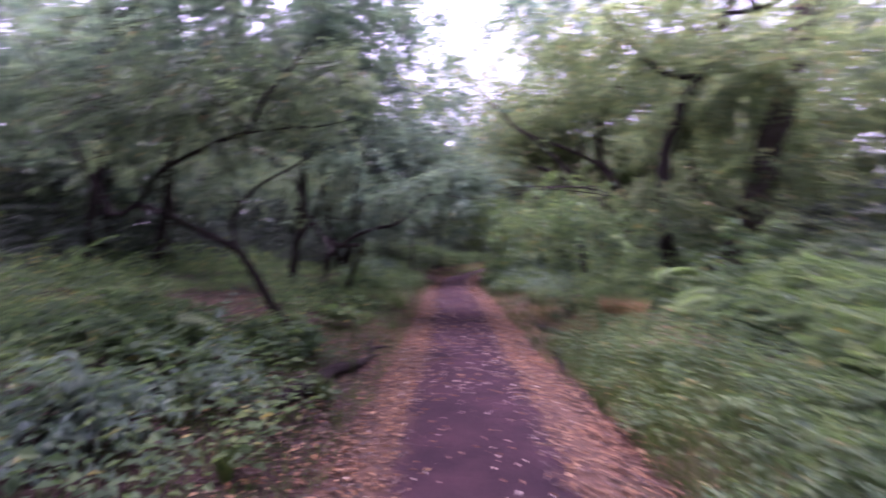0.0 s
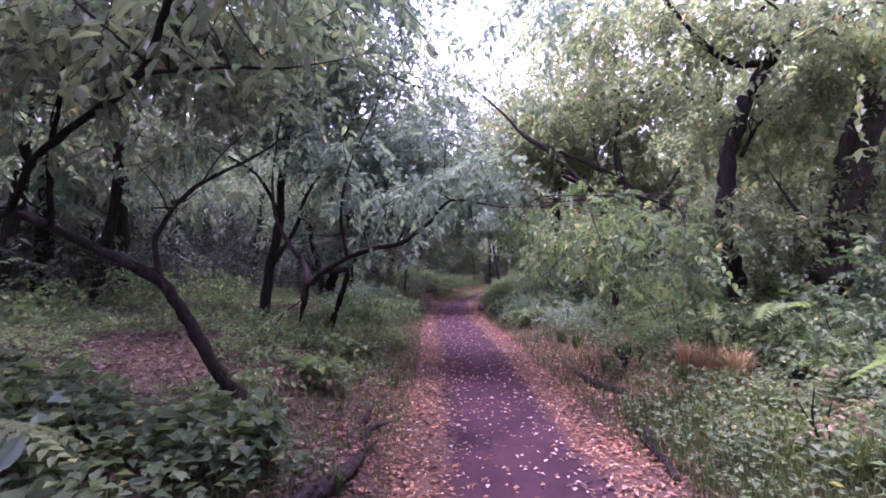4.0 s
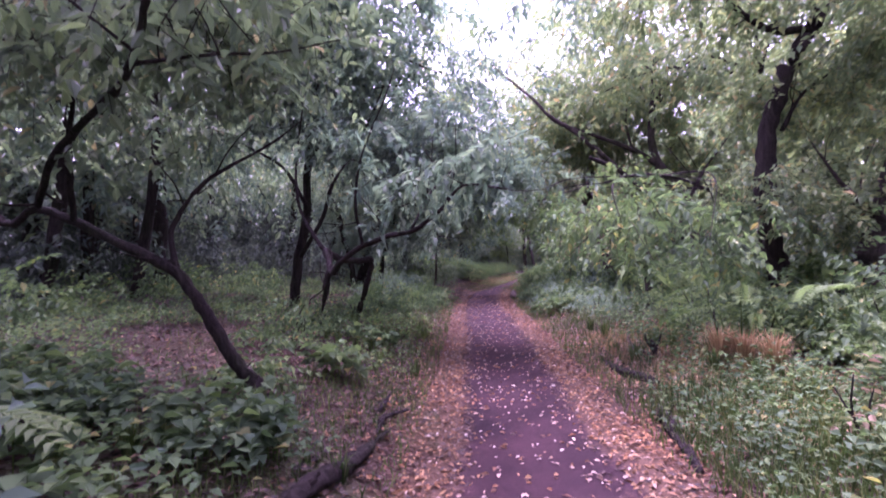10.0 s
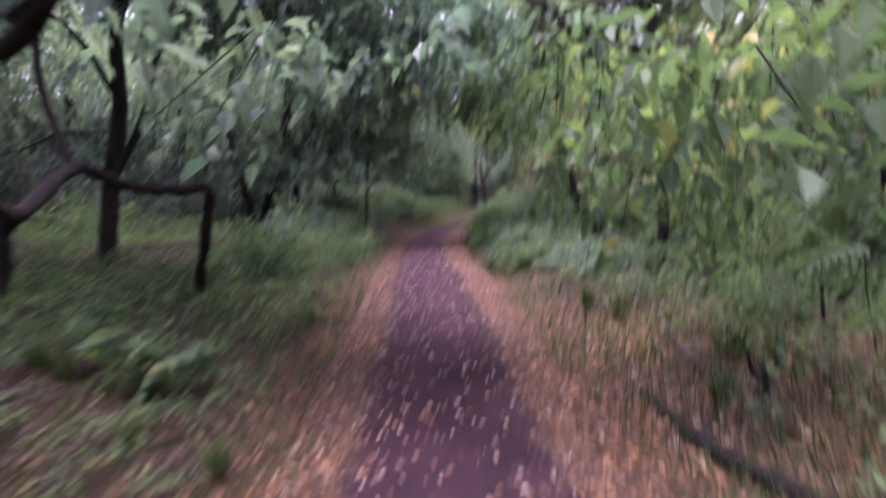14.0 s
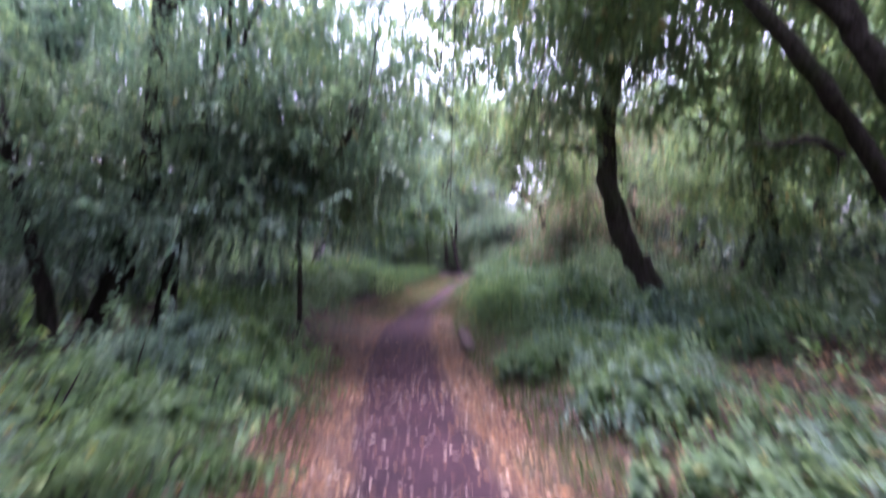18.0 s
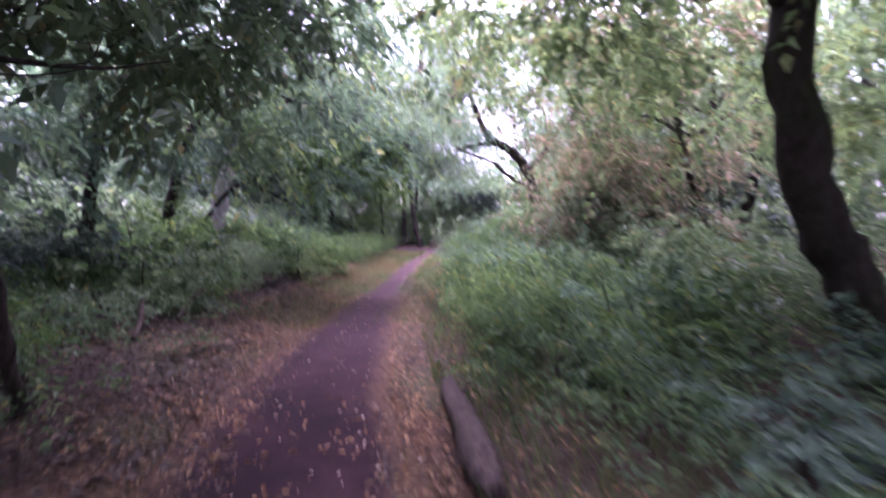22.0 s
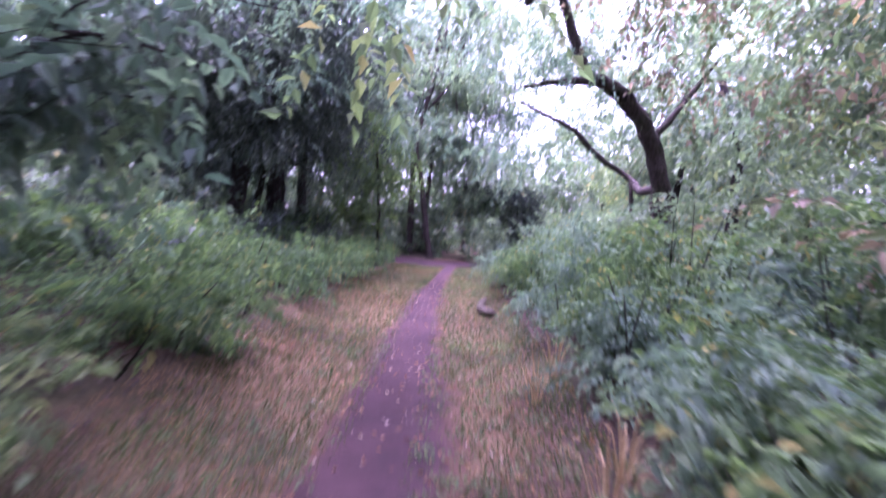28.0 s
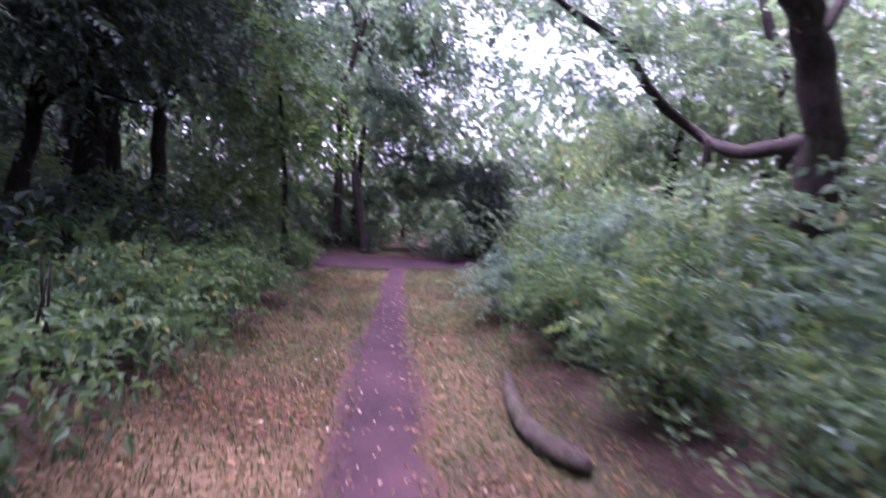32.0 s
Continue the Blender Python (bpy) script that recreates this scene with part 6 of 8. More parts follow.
crown(ob, [(5.32, 50, 10.38, 1.7, 1.2, 1700), (9.09, 50, 11.04, 1.7, 1.2, 1500), (4.34, 51.5, 8.29, 1.8, 1.35, 1700), (7.47, 50, 14.24, 2, 1.3, 1500), (3.45, 50, 12.83, 2, 1.3, 1500), (9.97, 50, 7.81, 1.4, 1, 1400)])
canopy(ob, 6, 2.4, 5.0, 9.0, 600, 0.15)

ob = tree("far_tree", "tall grey-brown tree at the end of the path",
          [(10.14, 55, -0.47, 0.14), (9.97, 55.06, 0.62, 0.126), (9.81, 55.12, 1.72, 0.112), (9.65, 55.18, 2.82, 0.098), (10.9, 55.24, 7.99, 0.084), (11.51, 55.3, 13.58, 0.07)], bark, leaf_mid, 9)
limb(ob, [(9.6, 55, 2.81, 0.08), (7.63, 54.8, 5.15, 0.05), (6.37, 54.6, 7.1, 0.02)])
limb(ob, [(10.21, 55, 4.72, 0.07), (12.46, 54.8, 7.41, 0.045), (13.76, 54.6, 8.8, 0.02)])
crown(ob, [(7.68, 55, 4.57, 1.7, 1.2, 1700), (12.59, 55, 4.86, 1.7, 1.2, 1500), (6.08, 54, 1.51, 1.6, 1.2, 1700), (10.47, 55, 9.16, 2, 1.3, 1500), (5.25, 55, 7.95, 2, 1.3, 1500), (13.73, 55, 0.64, 1.4, 1, 1400)])
canopy(ob, 6, 2.4, 5.0, 9.0, 600, 0.15)
crown(ob, [(1.1, 44.1, 7.99, 1.6, 1.08, 800), (0.55, 46.33, 7.22, 1.66, 0.91, 800), (1.44, 44.11, 5.05, 1.1, 1.11, 800), (1.63, 46.28, 4.48, 1.58, 0.89, 800), (1, 45.85, 2.88, 1.59, 0.88, 800), (2.54, 44.13, 8.1, 1.56, 1.14, 800), (2.54, 48.02, 8.62, 1.26, 0.81, 800), (2.66, 44.51, 5.32, 1.34, 0.9, 800), (3.33, 48.28, 4.74, 1.2, 0.9, 800), (3.02, 46.26, 2.36, 1.25, 0.77, 800), (4.84, 48.03, 10.99, 1.8, 0.81, 800), (4.93, 51.5, 9.42, 2.2, 1.13, 800)], 0.2, 0.7, twigs=False)
crown(ob, [(4.69, 51.5, 7.89, 1.53, 1.08, 800), (5.23, 51.5, 5.45, 2.49, 1.05, 800), (4.57, 51.5, 2.59, 2.25, 1.11, 800), (8.77, 51.5, 12.24, 2.41, 1.68, 800), (7.55, 51.5, 8.16, 1.55, 1.47, 800), (7.6, 51.5, 5.02, 2.6, 1.57, 800), (7.99, 48.5, 2.64, 1.57, 0.71, 800), (8.83, 45.5, 10.63, 1.65, 1.01, 800), (8.96, 47.06, 8.35, 1.36, 0.85, 800), (8.78, 44.99, 4.75, 1.53, 1.19, 800), (9.2, 48.61, 2.84, 1.78, 1.19, 800)], 0.2, 0.7, twigs=False)
crown(ob, [(0.03, 49.53, 4.72, 1.44, 1.03, 700), (0.72, 47.3, 3.42, 1.71, 0.65, 700), (1, 49.61, 1.78, 1.28, 0.81, 700), (0.93, 49.63, -0.09, 1.28, 1.09, 700), (1.98, 45.6, 4.98, 1.07, 1.05, 700), (3.09, 46.14, 3.66, 1.33, 1.03, 700), (3.61, 48.55, 1.16, 1.1, 0.85, 700), (2.51, 48.41, 0.1, 1.15, 0.77, 700), (5.42, 49.82, 6.53, 1.73, 1.14, 700), (5.02, 51.5, 3.76, 1.74, 1.34, 700), (5.6, 50.16, 2.07, 1.39, 0.95, 700), (5.67, 49.62, 1.14, 1.54, 0.9, 700)], 0.22, 0.7, twigs=False)
crown(ob, [(7.6, 51.5, 6.5, 1.87, 0.85, 700), (7.72, 51.5, 3.84, 1.76, 1.39, 700), (8.18, 49.75, 2.55, 1.5, 0.66, 700), (7.66, 51.5, 0.71, 1.96, 1.55, 700), (8.86, 49.17, 5.37, 1.09, 1.09, 700), (9.66, 49.3, 3.33, 1.6, 0.82, 700), (10.59, 50.17, 1.29, 1.35, 1.04, 700), (8.25, 45.26, 1.26, 1.05, 0.74, 700)], 0.22, 0.7, twigs=False)
crown(ob, [(7.47, 51.15, 14.49, 1.9, 1.3, 620), (7.86, 52.13, 12.64, 1.91, 0.99, 620), (6.92, 50.13, 9.5, 1.36, 1.15, 620), (7.71, 52.78, 7.87, 1.53, 0.97, 620), (9.52, 51.2, 13.76, 1.58, 1.26, 620), (11.81, 55.78, 15.12, 1.81, 0.8, 620), (8.77, 50.32, 10.02, 1.93, 0.95, 620), (9.89, 50.08, 8.16, 1.83, 1.18, 620), (14.5, 53.15, 16.03, 1.74, 0.76, 620), (12.39, 50.88, 12.62, 1.59, 0.89, 620), (18.68, 55.62, 17.51, 1.83, 1.2, 620), (15.48, 51.62, 12.54, 1.16, 1, 620)], 0.22, 0.7, twigs=False)
crown(ob, [(18.03, 53.87, 12.45, 1.3, 1.28, 620), (16.91, 53.19, 9.18, 1.84, 1.29, 620), (21.3, 53.71, 18.26, 1.11, 0.96, 620), (19.59, 50.36, 13.11, 1.82, 0.93, 620), (20.75, 51.29, 11.92, 1.54, 1.23, 620), (21.62, 54.27, 9.16, 1.38, 0.88, 620), (24.28, 52.24, 18.25, 1.64, 1.23, 620), (23.69, 51.32, 15.49, 1.38, 1.07, 620), (22.98, 51.92, 13.06, 1.3, 0.72, 620), (25.51, 53.21, 9.21, 1.71, 1.2, 620), (30.65, 52.65, 18.7, 1.66, 0.77, 620), (31.08, 52.85, 17.06, 1.85, 0.87, 620)], 0.22, 0.7, twigs=False)
crown(ob, [(29.53, 53.59, 13, 1.13, 0.72, 620), (31.73, 54.99, 12.49, 1.22, 0.86, 620), (34.25, 52.59, 20.36, 1.62, 1.1, 620), (38.99, 55.87, 20.59, 1.67, 0.75, 620), (39.23, 55.95, 15.3, 1.11, 0.71, 620), (38.65, 55.37, 12.38, 1.79, 0.9, 620), (44.76, 55.3, 23.83, 1.23, 0.94, 620), (35.16, 50.16, 16.08, 1.89, 1.01, 620), (39.18, 51.39, 15.44, 1.47, 1.21, 620), (46.57, 55.89, 13.83, 1.65, 1.02, 620), (51.31, 55.4, 26.13, 1.17, 1.02, 620), (52.25, 54.61, 21.83, 1.87, 1.21, 620)], 0.22, 0.7, twigs=False)
crown(ob, [(44.52, 50.36, 15.63, 1.44, 0.89, 620), (43.87, 51.3, 10.83, 1.79, 1.26, 620)], 0.22, 0.7, twigs=False)
crown(ob, [(8.31, 49.38, 14.01, 1.08, 0.73, 520), (8.22, 49.31, 12.4, 1.57, 1.08, 520), (8.41, 49.34, 10.35, 1.05, 0.77, 520), (11.41, 49.04, 14.76, 1, 0.75, 520), (11.66, 48.47, 12.47, 1.46, 0.75, 520), (12.08, 48.05, 10.08, 1.5, 0.84, 520), (16.13, 50.77, 16.67, 1.26, 0.66, 520), (16.39, 49.94, 13.31, 1.36, 0.77, 520), (15.75, 48.33, 10.55, 1.55, 1.16, 520), (18.6, 49.9, 15.9, 1.05, 1.02, 520), (19.13, 50.5, 14.22, 0.99, 0.92, 520), (20.34, 50.24, 12.21, 1.58, 0.87, 520)], 0.22, 0.7, twigs=False)
crown(ob, [(24.33, 51.94, 18.78, 1.07, 0.68, 520), (22.35, 48.82, 14.34, 1.61, 1.11, 520), (24.89, 52.02, 12.38, 1.49, 0.79, 520), (26.54, 51.41, 18.69, 1.18, 0.89, 520), (28.01, 51.19, 16.91, 1.35, 0.84, 520), (24.56, 48.92, 12.2, 1.48, 0.72, 520), (29.49, 49.45, 19.17, 1.36, 0.69, 520), (27.23, 48.21, 14.99, 1.3, 0.72, 520), (32.65, 52.54, 14.6, 1.59, 0.91, 520), (32.57, 48.66, 19.56, 1.16, 1.14, 520), (33.61, 49.86, 15.75, 1.25, 0.77, 520), (37.12, 50.43, 15.27, 1.31, 0.74, 520)], 0.22, 0.7, twigs=False)

crown(ob, [(0.8, 50.8, 12.4, 1.4, 1.0, 420), (0.8, 51.2, 10.2, 1.4, 1.0, 420), (0.4, 51.2, 8.0, 1.4, 1.0, 420), (0.7, 50.5, 5.7, 1.4, 1.0, 420), (3.0, 50.9, 11.9, 1.4, 1.0, 420), (2.9, 50.9, 10.7, 1.4, 1.0, 420), (2.9, 50.2, 8.1, 1.4, 1.0, 420), (2.6, 49.3, 5.4, 1.4, 1.0, 420), (4.2, 49.7, 12.7, 1.4, 1.0, 420), (4.7, 51.7, 10.4, 1.4, 1.0, 420)], 0.2, 0.7, twigs=False)
crown(ob, [(4.1, 48.8, 7.1, 1.4, 1.0, 420), (4.8, 49.6, 6.6, 1.4, 1.0, 420), (6.1, 51.3, 12.9, 1.4, 1.0, 420), (5.8, 49.0, 10.0, 1.4, 1.0, 420), (8.0, 48.4, 12.3, 1.4, 1.0, 420), (9.0, 49.8, 11.2, 1.4, 1.0, 420), (7.7, 48.8, 8.8, 1.4, 1.0, 420), (8.9, 51.6, 6.4, 1.4, 1.0, 420)], 0.2, 0.7, twigs=False)

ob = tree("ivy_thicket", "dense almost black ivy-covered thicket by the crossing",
          [(10.96, 47, -0.24, 0.12), (10.81, 47, 0.91, 0.107), (10.61, 47, 2.06, 0.093), (10.69, 47, 3.21, 0.08)], bark_dark, leaf_dark_shaded, 0)
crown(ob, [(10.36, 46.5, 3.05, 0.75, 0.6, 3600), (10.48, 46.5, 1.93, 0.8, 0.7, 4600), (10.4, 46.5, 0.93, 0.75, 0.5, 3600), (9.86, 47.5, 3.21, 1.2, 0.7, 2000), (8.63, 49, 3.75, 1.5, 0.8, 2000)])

ob = tree("young_tree", "young tree with fresh yellow-green leaves in the shade",
          [(3.11, 40, 0.77, 0.06), (3.07, 40, 1.74, 0.05), (2.99, 40, 2.7, 0.04), (2.89, 40, 3.78, 0.03)], bark_dark, leaf_bright, 0)
crown(ob, [(2.82, 40, 4.5, 0.7, 0.6, 900), (3.3, 40, 3.7, 0.7, 0.5, 900), (2.5, 40, 3.39, 0.6, 0.5, 700), (3.07, 39.8, 2.69, 0.7, 0.5, 900), (2.3, 39.6, 1.94, 0.6, 0.35, 700), (3.67, 40, 2.87, 0.5, 0.5, 500), (2.73, 39.6, 1.72, 0.6, 0.3, 500)])

ob = tree("broad_leaved_tree", "dark tree whose long boughs carry broad drooping leaf sprays",
          [(-2.4, 28.9, 0.75, 0.06), (-2.1, 28.7, 1.6, 0.052), (-1.5, 28.5, 2.3, 0.046), (-0.8, 28.3, 2.6, 0.042), (-0.14, 28.22, 2.7, 0.036)], bark_dark, leaf_blue, 0)
limb(ob, [(-0.8, 28.3, 2.58, 0.03), (-0.06, 28.28, 2.17, 0.029), (0.19, 28.39, 2.34, 0.021), (0.54, 28.51, 2.37, 0.013), (0.90, 28.62, 2.29, 0.006)])
limb(ob, [(-1.2, 28.4, 2.42, 0.03), (-0.09, 28.25, 1.93, 0.022), (0.17, 28.33, 2.04, 0.014), (0.47, 28.42, 2.04, 0.006)])
limb(ob, [(-0.15, 28.22, 2.68, 0.034), (0.13, 28.37, 2.69, 0.026), (0.50, 28.57, 2.86, 0.017), (0.98, 28.77, 2.83, 0.007)])
crown(ob, [(0.09, 28.17, 2.27, 0.28, 0.14, 74), (0.30, 28.32, 2.27, 0.28, 0.14, 74), (0.56, 28.47, 2.30, 0.28, 0.14, 74), (0.12, 28.22, 2.03, 0.28, 0.12, 67), (0.40, 28.37, 2.05, 0.25, 0.12, 63), (0.65, 28.52, 2.63, 0.34, 0.15, 81), (0.23, 28.27, 2.60, 0.37, 0.19, 81), (-0.06, 28.12, 2.06, 0.31, 0.15, 67)], 0.17, 0.9, True)



# ---- undergrowth ----
def strewn(n, y0, y1, d0, d1, side=0, power=1.0, gen=rng):
    """Random places beside the path, d0 to d1 from its centre line."""
    y = gen.uniform(y0, y1, n)
    d = d0 + (d1 - d0) * gen.random(n) ** power
    s = np.where(gen.random(n) < 0.5, -1.0, 1.0) if side == 0 else np.full(n, float(side))
    return centre(y) + s * d, y


def bush(name, label, x, y, w, h, n, mat, leaf=0.09, lean=(0, 0), fine=False):
    g = float(ground_z(x, y))
    ob = thing(name, label, "bush", "bushes along the path", at=(x, y, g))
    k = max(3, int(w * 4))
    stems = []
    for i in range(k):
        a = rng.uniform(0, 6.28)
        r = w * 0.75 * rng.random()
        tip = (x + r * math.cos(a) + lean[0], y + r * math.sin(a) + lean[1], g + h * rng.uniform(0.6, 0.95))
        foot = (x + 0.25 * r * math.cos(a), y + 0.25 * r * math.sin(a), g - 0.05)
        midp = tuple((p + q) / 2 + rng.uniform(-0.06, 0.06) for p, q in zip(foot, tip))
        stems.append(tube([(*foot, 0.014), (*midp, 0.010), (*tip, 0.005)], 4, 0.05, 3, i))
    for v, f in stems:
        part("stem", mesh_from("stem", v, f, bark_dark), ob)
    m = max(4, int(w * h * 9))
    a, r = rng.uniform(0, 6.28, m), w * rng.random(m) ** 0.6
    top = h * (0.30 + 0.62 * rng.random(m)) * (1 - 0.35 * (r / w) ** 2)
    c = np.stack([x + r * np.cos(a) + lean[0] * top / h, y + r * np.sin(a) + lean[1] * top / h, g + top], 1)
    pos, ax, nor, size, _, _ = sprays(c, np.full(m, 0.28 * w ** 0.5), np.full(m, 0.2), np.full(m, max(11, n // m)), leaf, 0.35)
    pos[:, 2] = np.maximum(pos[:, 2], ground_z(pos[:, 0], pos[:, 1]) + 0.02)
    v, f = blades(pos, ax, nor, size, size * 0.5, fine=fine)
    part("foliage", mesh_from("foliage", v, f, mat, False), ob)
    return ob


def bare(x, y):
    """Where nothing grows: the leaf-strewn patch of the bank, and round the rotting log."""
    return (((x - 3.75) / 0.95) ** 2 + ((y - 14.7) / 1.5) ** 2 < 1) | (((x + 1.12 - 0.21 * (y - 4.75)) / 0.17) ** 2 + ((y - 4.75) / 1.2) ** 2 < 1)


def herbs(name, label, n, y0, y1, d0, d1, side, h, mat, leaf, power=1.0, per=9, gap=0.0):
    """Low leafy plants: short stems with leaves spreading near their tops."""
    x, y = strewn(n, y0, y1, d0, d1, side, power)
    keep = (wave(x, y, 1.3, 3.0 + leaf * 10) > gap - 1.0) & ~bare(x, y)
    x, y = x[keep], y[keep]
    n = len(x)
    hh = h * (0.45 + 0.7 * rng.random(n))
    k = (np.arange(per) + 1) / per
    g = ground_z(x, y)
    ang = rng.uniform(0, 6.28, (n, 1)) + np.arange(per)[None] * 2.4
    lv = 0.35 + 0.65 * k
    pos = np.stack([x[:, None] + 0.03 * np.cos(ang), y[:, None] + 0.03 * np.sin(ang), g[:, None] + hh[:, None] * lv[None]], -1)
    ax = np.stack([np.cos(ang), np.sin(ang), 0.15 + 0.25 * rng.normal(0, 1, (n, per))], -1)
    nor = np.array([0, 0, 1.0]) + rng.normal(0, 0.3, (n, per, 3))
    size = leaf * (0.6 + 0.7 * rng.random((n, per)))
    v, f = blades(pos.reshape(-1, 3), ax.reshape(-1, 3), nor.reshape(-1, 3), size.ravel(), size.ravel() * 0.62, fine=0.085 < leaf < 0.115)
    tagged(new(name, mesh_from(name, v, f, mat, False)), label, "undergrowth", kind="stuff")


def grass(name, label, n, y0, y1, d0, d1, side, h, mat, power=1.0, where=None):
    if where is None:
        x, y = strewn(n, y0, y1, d0, d1, side, power)
    else:
        a, r = rng.uniform(0, 6.28, n), where[2] * rng.random(n) ** 0.5
        x, y = where[0] + r * np.cos(a), where[1] + r * np.sin(a)
    x, y = x[~bare(x, y)], y[~bare(x, y)]
    n = len(x)
    hh = h * (0.4 + 0.8 * rng.random(n))
    g = ground_z(x, y)
    lean = rng.normal(0, 0.35, (n, 2)) * hh[:, None]
    foot = np.stack([x, y, g - 0.02], 1)
    wv = unit(np.stack([rng.normal(0, 1, n), rng.normal(0, 1, n), np.zeros(n)], 1)) * 0.0045
    mid = foot + np.stack([lean[:, 0] * 0.4, lean[:, 1] * 0.4, hh * 0.62], 1)
    tip = foot + np.stack([lean[:, 0] * 1.3, lean[:, 1] * 1.3, hh * (0.8 + 0.2 * rng.random(n))], 1)
    v = np.stack([foot - wv, foot + wv, mid + wv * 0.8, mid - wv * 0.8, tip], 1).reshape(-1, 3)
    f = (np.arange(n)[:, None, None] * 5 + np.array([[0, 1, 2], [0, 2, 3], [3, 2, 4]])[None]).reshape(-1, 3)
    tagged(new(name, mesh_from(name, v, f, mat, False)), label, "grass", kind="stuff")


def fallen(name, label, n, y0, y1, spread, mat, size, side=0, d0=0.0, fine=False, power=1.0):
    """Dead leaves lying on the ground, curled at their edges."""
    y = rng.uniform(y0, y1, n)
    hw = smooth(y, EDGE_Y, np.minimum(EDGE_L, EDGE_R))
    s = np.where(rng.random(n) < 0.5, -1.0, 1.0) if side == 0 else np.full(n, float(side))
    x = centre(y) + s * (d0 + (spread - d0) * rng.random(n) ** power)
    z = np.where(np.abs(x - centre(y)) < hw, 0.018, ground_z(x, y) + 0.012)
    a = rng.uniform(0, 6.28, n)
    ax = np.stack([np.cos(a), np.sin(a), rng.normal(0, 0.12, n)], 1)
    nor = np.array([0, 0, 1.0]) + rng.normal(0, 0.25, (n, 3))
    ln = size * (0.55 + 0.8 * rng.random(n))
    v, f = blades(np.stack([x, y, z], 1), ax, nor, ln, ln * (0.32 + 0.3 * rng.random(n)), fine=fine, curl=0.18)
    tagged(new(name, mesh_from(name, v, f, mat, False)), label, "fallen leaves", kind="stuff")


fallen("fallen_leaves", "tan and orange dead leaves along the path edges", 4200, -1, 24, 1.6, dead_leaf, 0.05, -1, 0.55, False, 1.7)
fallen("fallen_leaves", "tan and orange dead leaves along the path edges", 6500, -1, 24, 1.9, dead_leaf, 0.05, 1, 0.6, False, 1.5)
fallen("fallen_leaves", "dark rotting leaves along the path edges", 7500, -1, 27, 1.6, rotten_leaf, 0.055, 0, 0.45, False, 1.3)
fallen("fallen_leaves", "tan dead leaves on the grassy verges", 3000, 26, 42, 1.7, dead_leaf, 0.05, 0, 0.15)
fallen("fallen_leaves", "pale dead leaves scattered on the dark path", 1100, -1, 39, 0.85, pale_leaf, 0.038, 0, 0.0, True)
fallen("fallen_leaves", "brown dead leaves scattered on the dark path", 1700, -1, 40, 0.85, dead_leaf, 0.042, 0, 0.0, True)
fallen("fallen_leaves", "pale dead leaves strewn over the path under the boughs", 850, 4.5, 18, 0.95, pale_leaf, 0.05, 0, 0.0, True)
fallen("fallen_leaves", "orange-brown leaves strewn over the path under the boughs", 1900, 4.5, 21, 1.0, dead_leaf, 0.055, 0, 0.0, True, 0.6)
fallen("fallen_leaves", "thick orange-brown drift of leaves along the path", 3400, 1, 22, 1.3, dead_leaf, 0.056, 0, 0.55, False, 0.9)
fallen("fallen_leaves", "brown dead leaves over the bank", 12000, 0, 30, 6.5, rotten_leaf, 0.075, -1, 1.3)
fallen("fallen_leaves", "reddish-brown leaf litter between the herbs", 9000, 3, 15, 5.5, rotten_leaf, 0.07, -1, 1.1)
fallen("fallen_leaves", "tan leaves among dry grass beside the branches", 3200, 5.5, 11.5, 3.3, dead_leaf, 0.06, 1, 1.2, False, 0.9)
fallen("fallen_leaves", "reddish-brown litter on the bare bank", 1200, 13, 16.4, 4.8, dead_leaf, 0.075, 1, 1.6)
fallen("fallen_leaves", "dark litter on the bare bank", 2600, 13, 16.4, 4.8, rotten_leaf, 0.08, 1, 1.4)
fallen("fallen_leaves", "pale leaves among dry grass beside the branches", 500, 5.5, 11.5, 3.0, pale_leaf, 0.055, 1, 1.2, True)
grass("grass", "dry yellow grass beside the branches", 2600, 6.0, 10.5, 1.5, 3.0, 1, 0.16, grass_dry)
fallen("fallen_leaves", "scattered tan leaves between the herbs", 1500, 3, 15, 5.0, dead_leaf, 0.06, -1, 1.1)

fallen("fallen_leaves", "dark rotting leaves on the shaded bank", 4200, 17, 27, 4.2, rotten_leaf, 0.085, -1, 0.8)
fallen("fallen_leaves", "tan leaves scattered on the shaded bank", 900, 17, 27, 3.2, dead_leaf, 0.06, -1, 0.8)
herbs("undergrowth", "low green nettles and herbs on the bank", 1300, -1, 5.5, 1.2, 6, -1, 0.4, leaf_herb, 0.08, 0.8)
herbs("undergrowth", "sparse herbs among brown leaf litter", 2200, 5, 24, 1.3, 7, -1, 0.24, leaf_herb, 0.065, 0.8, 9, 0.65)
herbs("undergrowth", "fresh yellow-green weeds among leaf litter", 1500, 5, 16, 1.15, 5.5, -1, 0.16, leaf_bright, 0.05, 0.9, 8, 0.8)
herbs("undergrowth", "low green nettles on the far bank", 3500, 22, 44, 2.0, 7, -1, 0.4, leaf_herb, 0.075, 0.8)
herbs("undergrowth", "low green nettles and herbs beside the path", 7000, -1, 40, 1.6, 7, 1, 0.36, leaf_herb, 0.07, 0.8)
herbs("undergrowth", "broad green herbs on the far bank", 2500, -5, 55, 6, 16, 0, 0.5, leaf_herb, 0.15, 0.9, 6)
grass("grass", "short green grass on the verge", 10000, -1, 19, 0.92, 2.2, -1, 0.12, grass_green)
grass("grass", "tall green grass beside the path", 11000, -1, 7, 1.15, 2.8, 1, 0.25, grass_green)
herbs("undergrowth", "small herbs among the tall grass", 600, -1, 7, 1.15, 3.0, 1, 0.26, leaf_herb, 0.06, 1.0, 8)
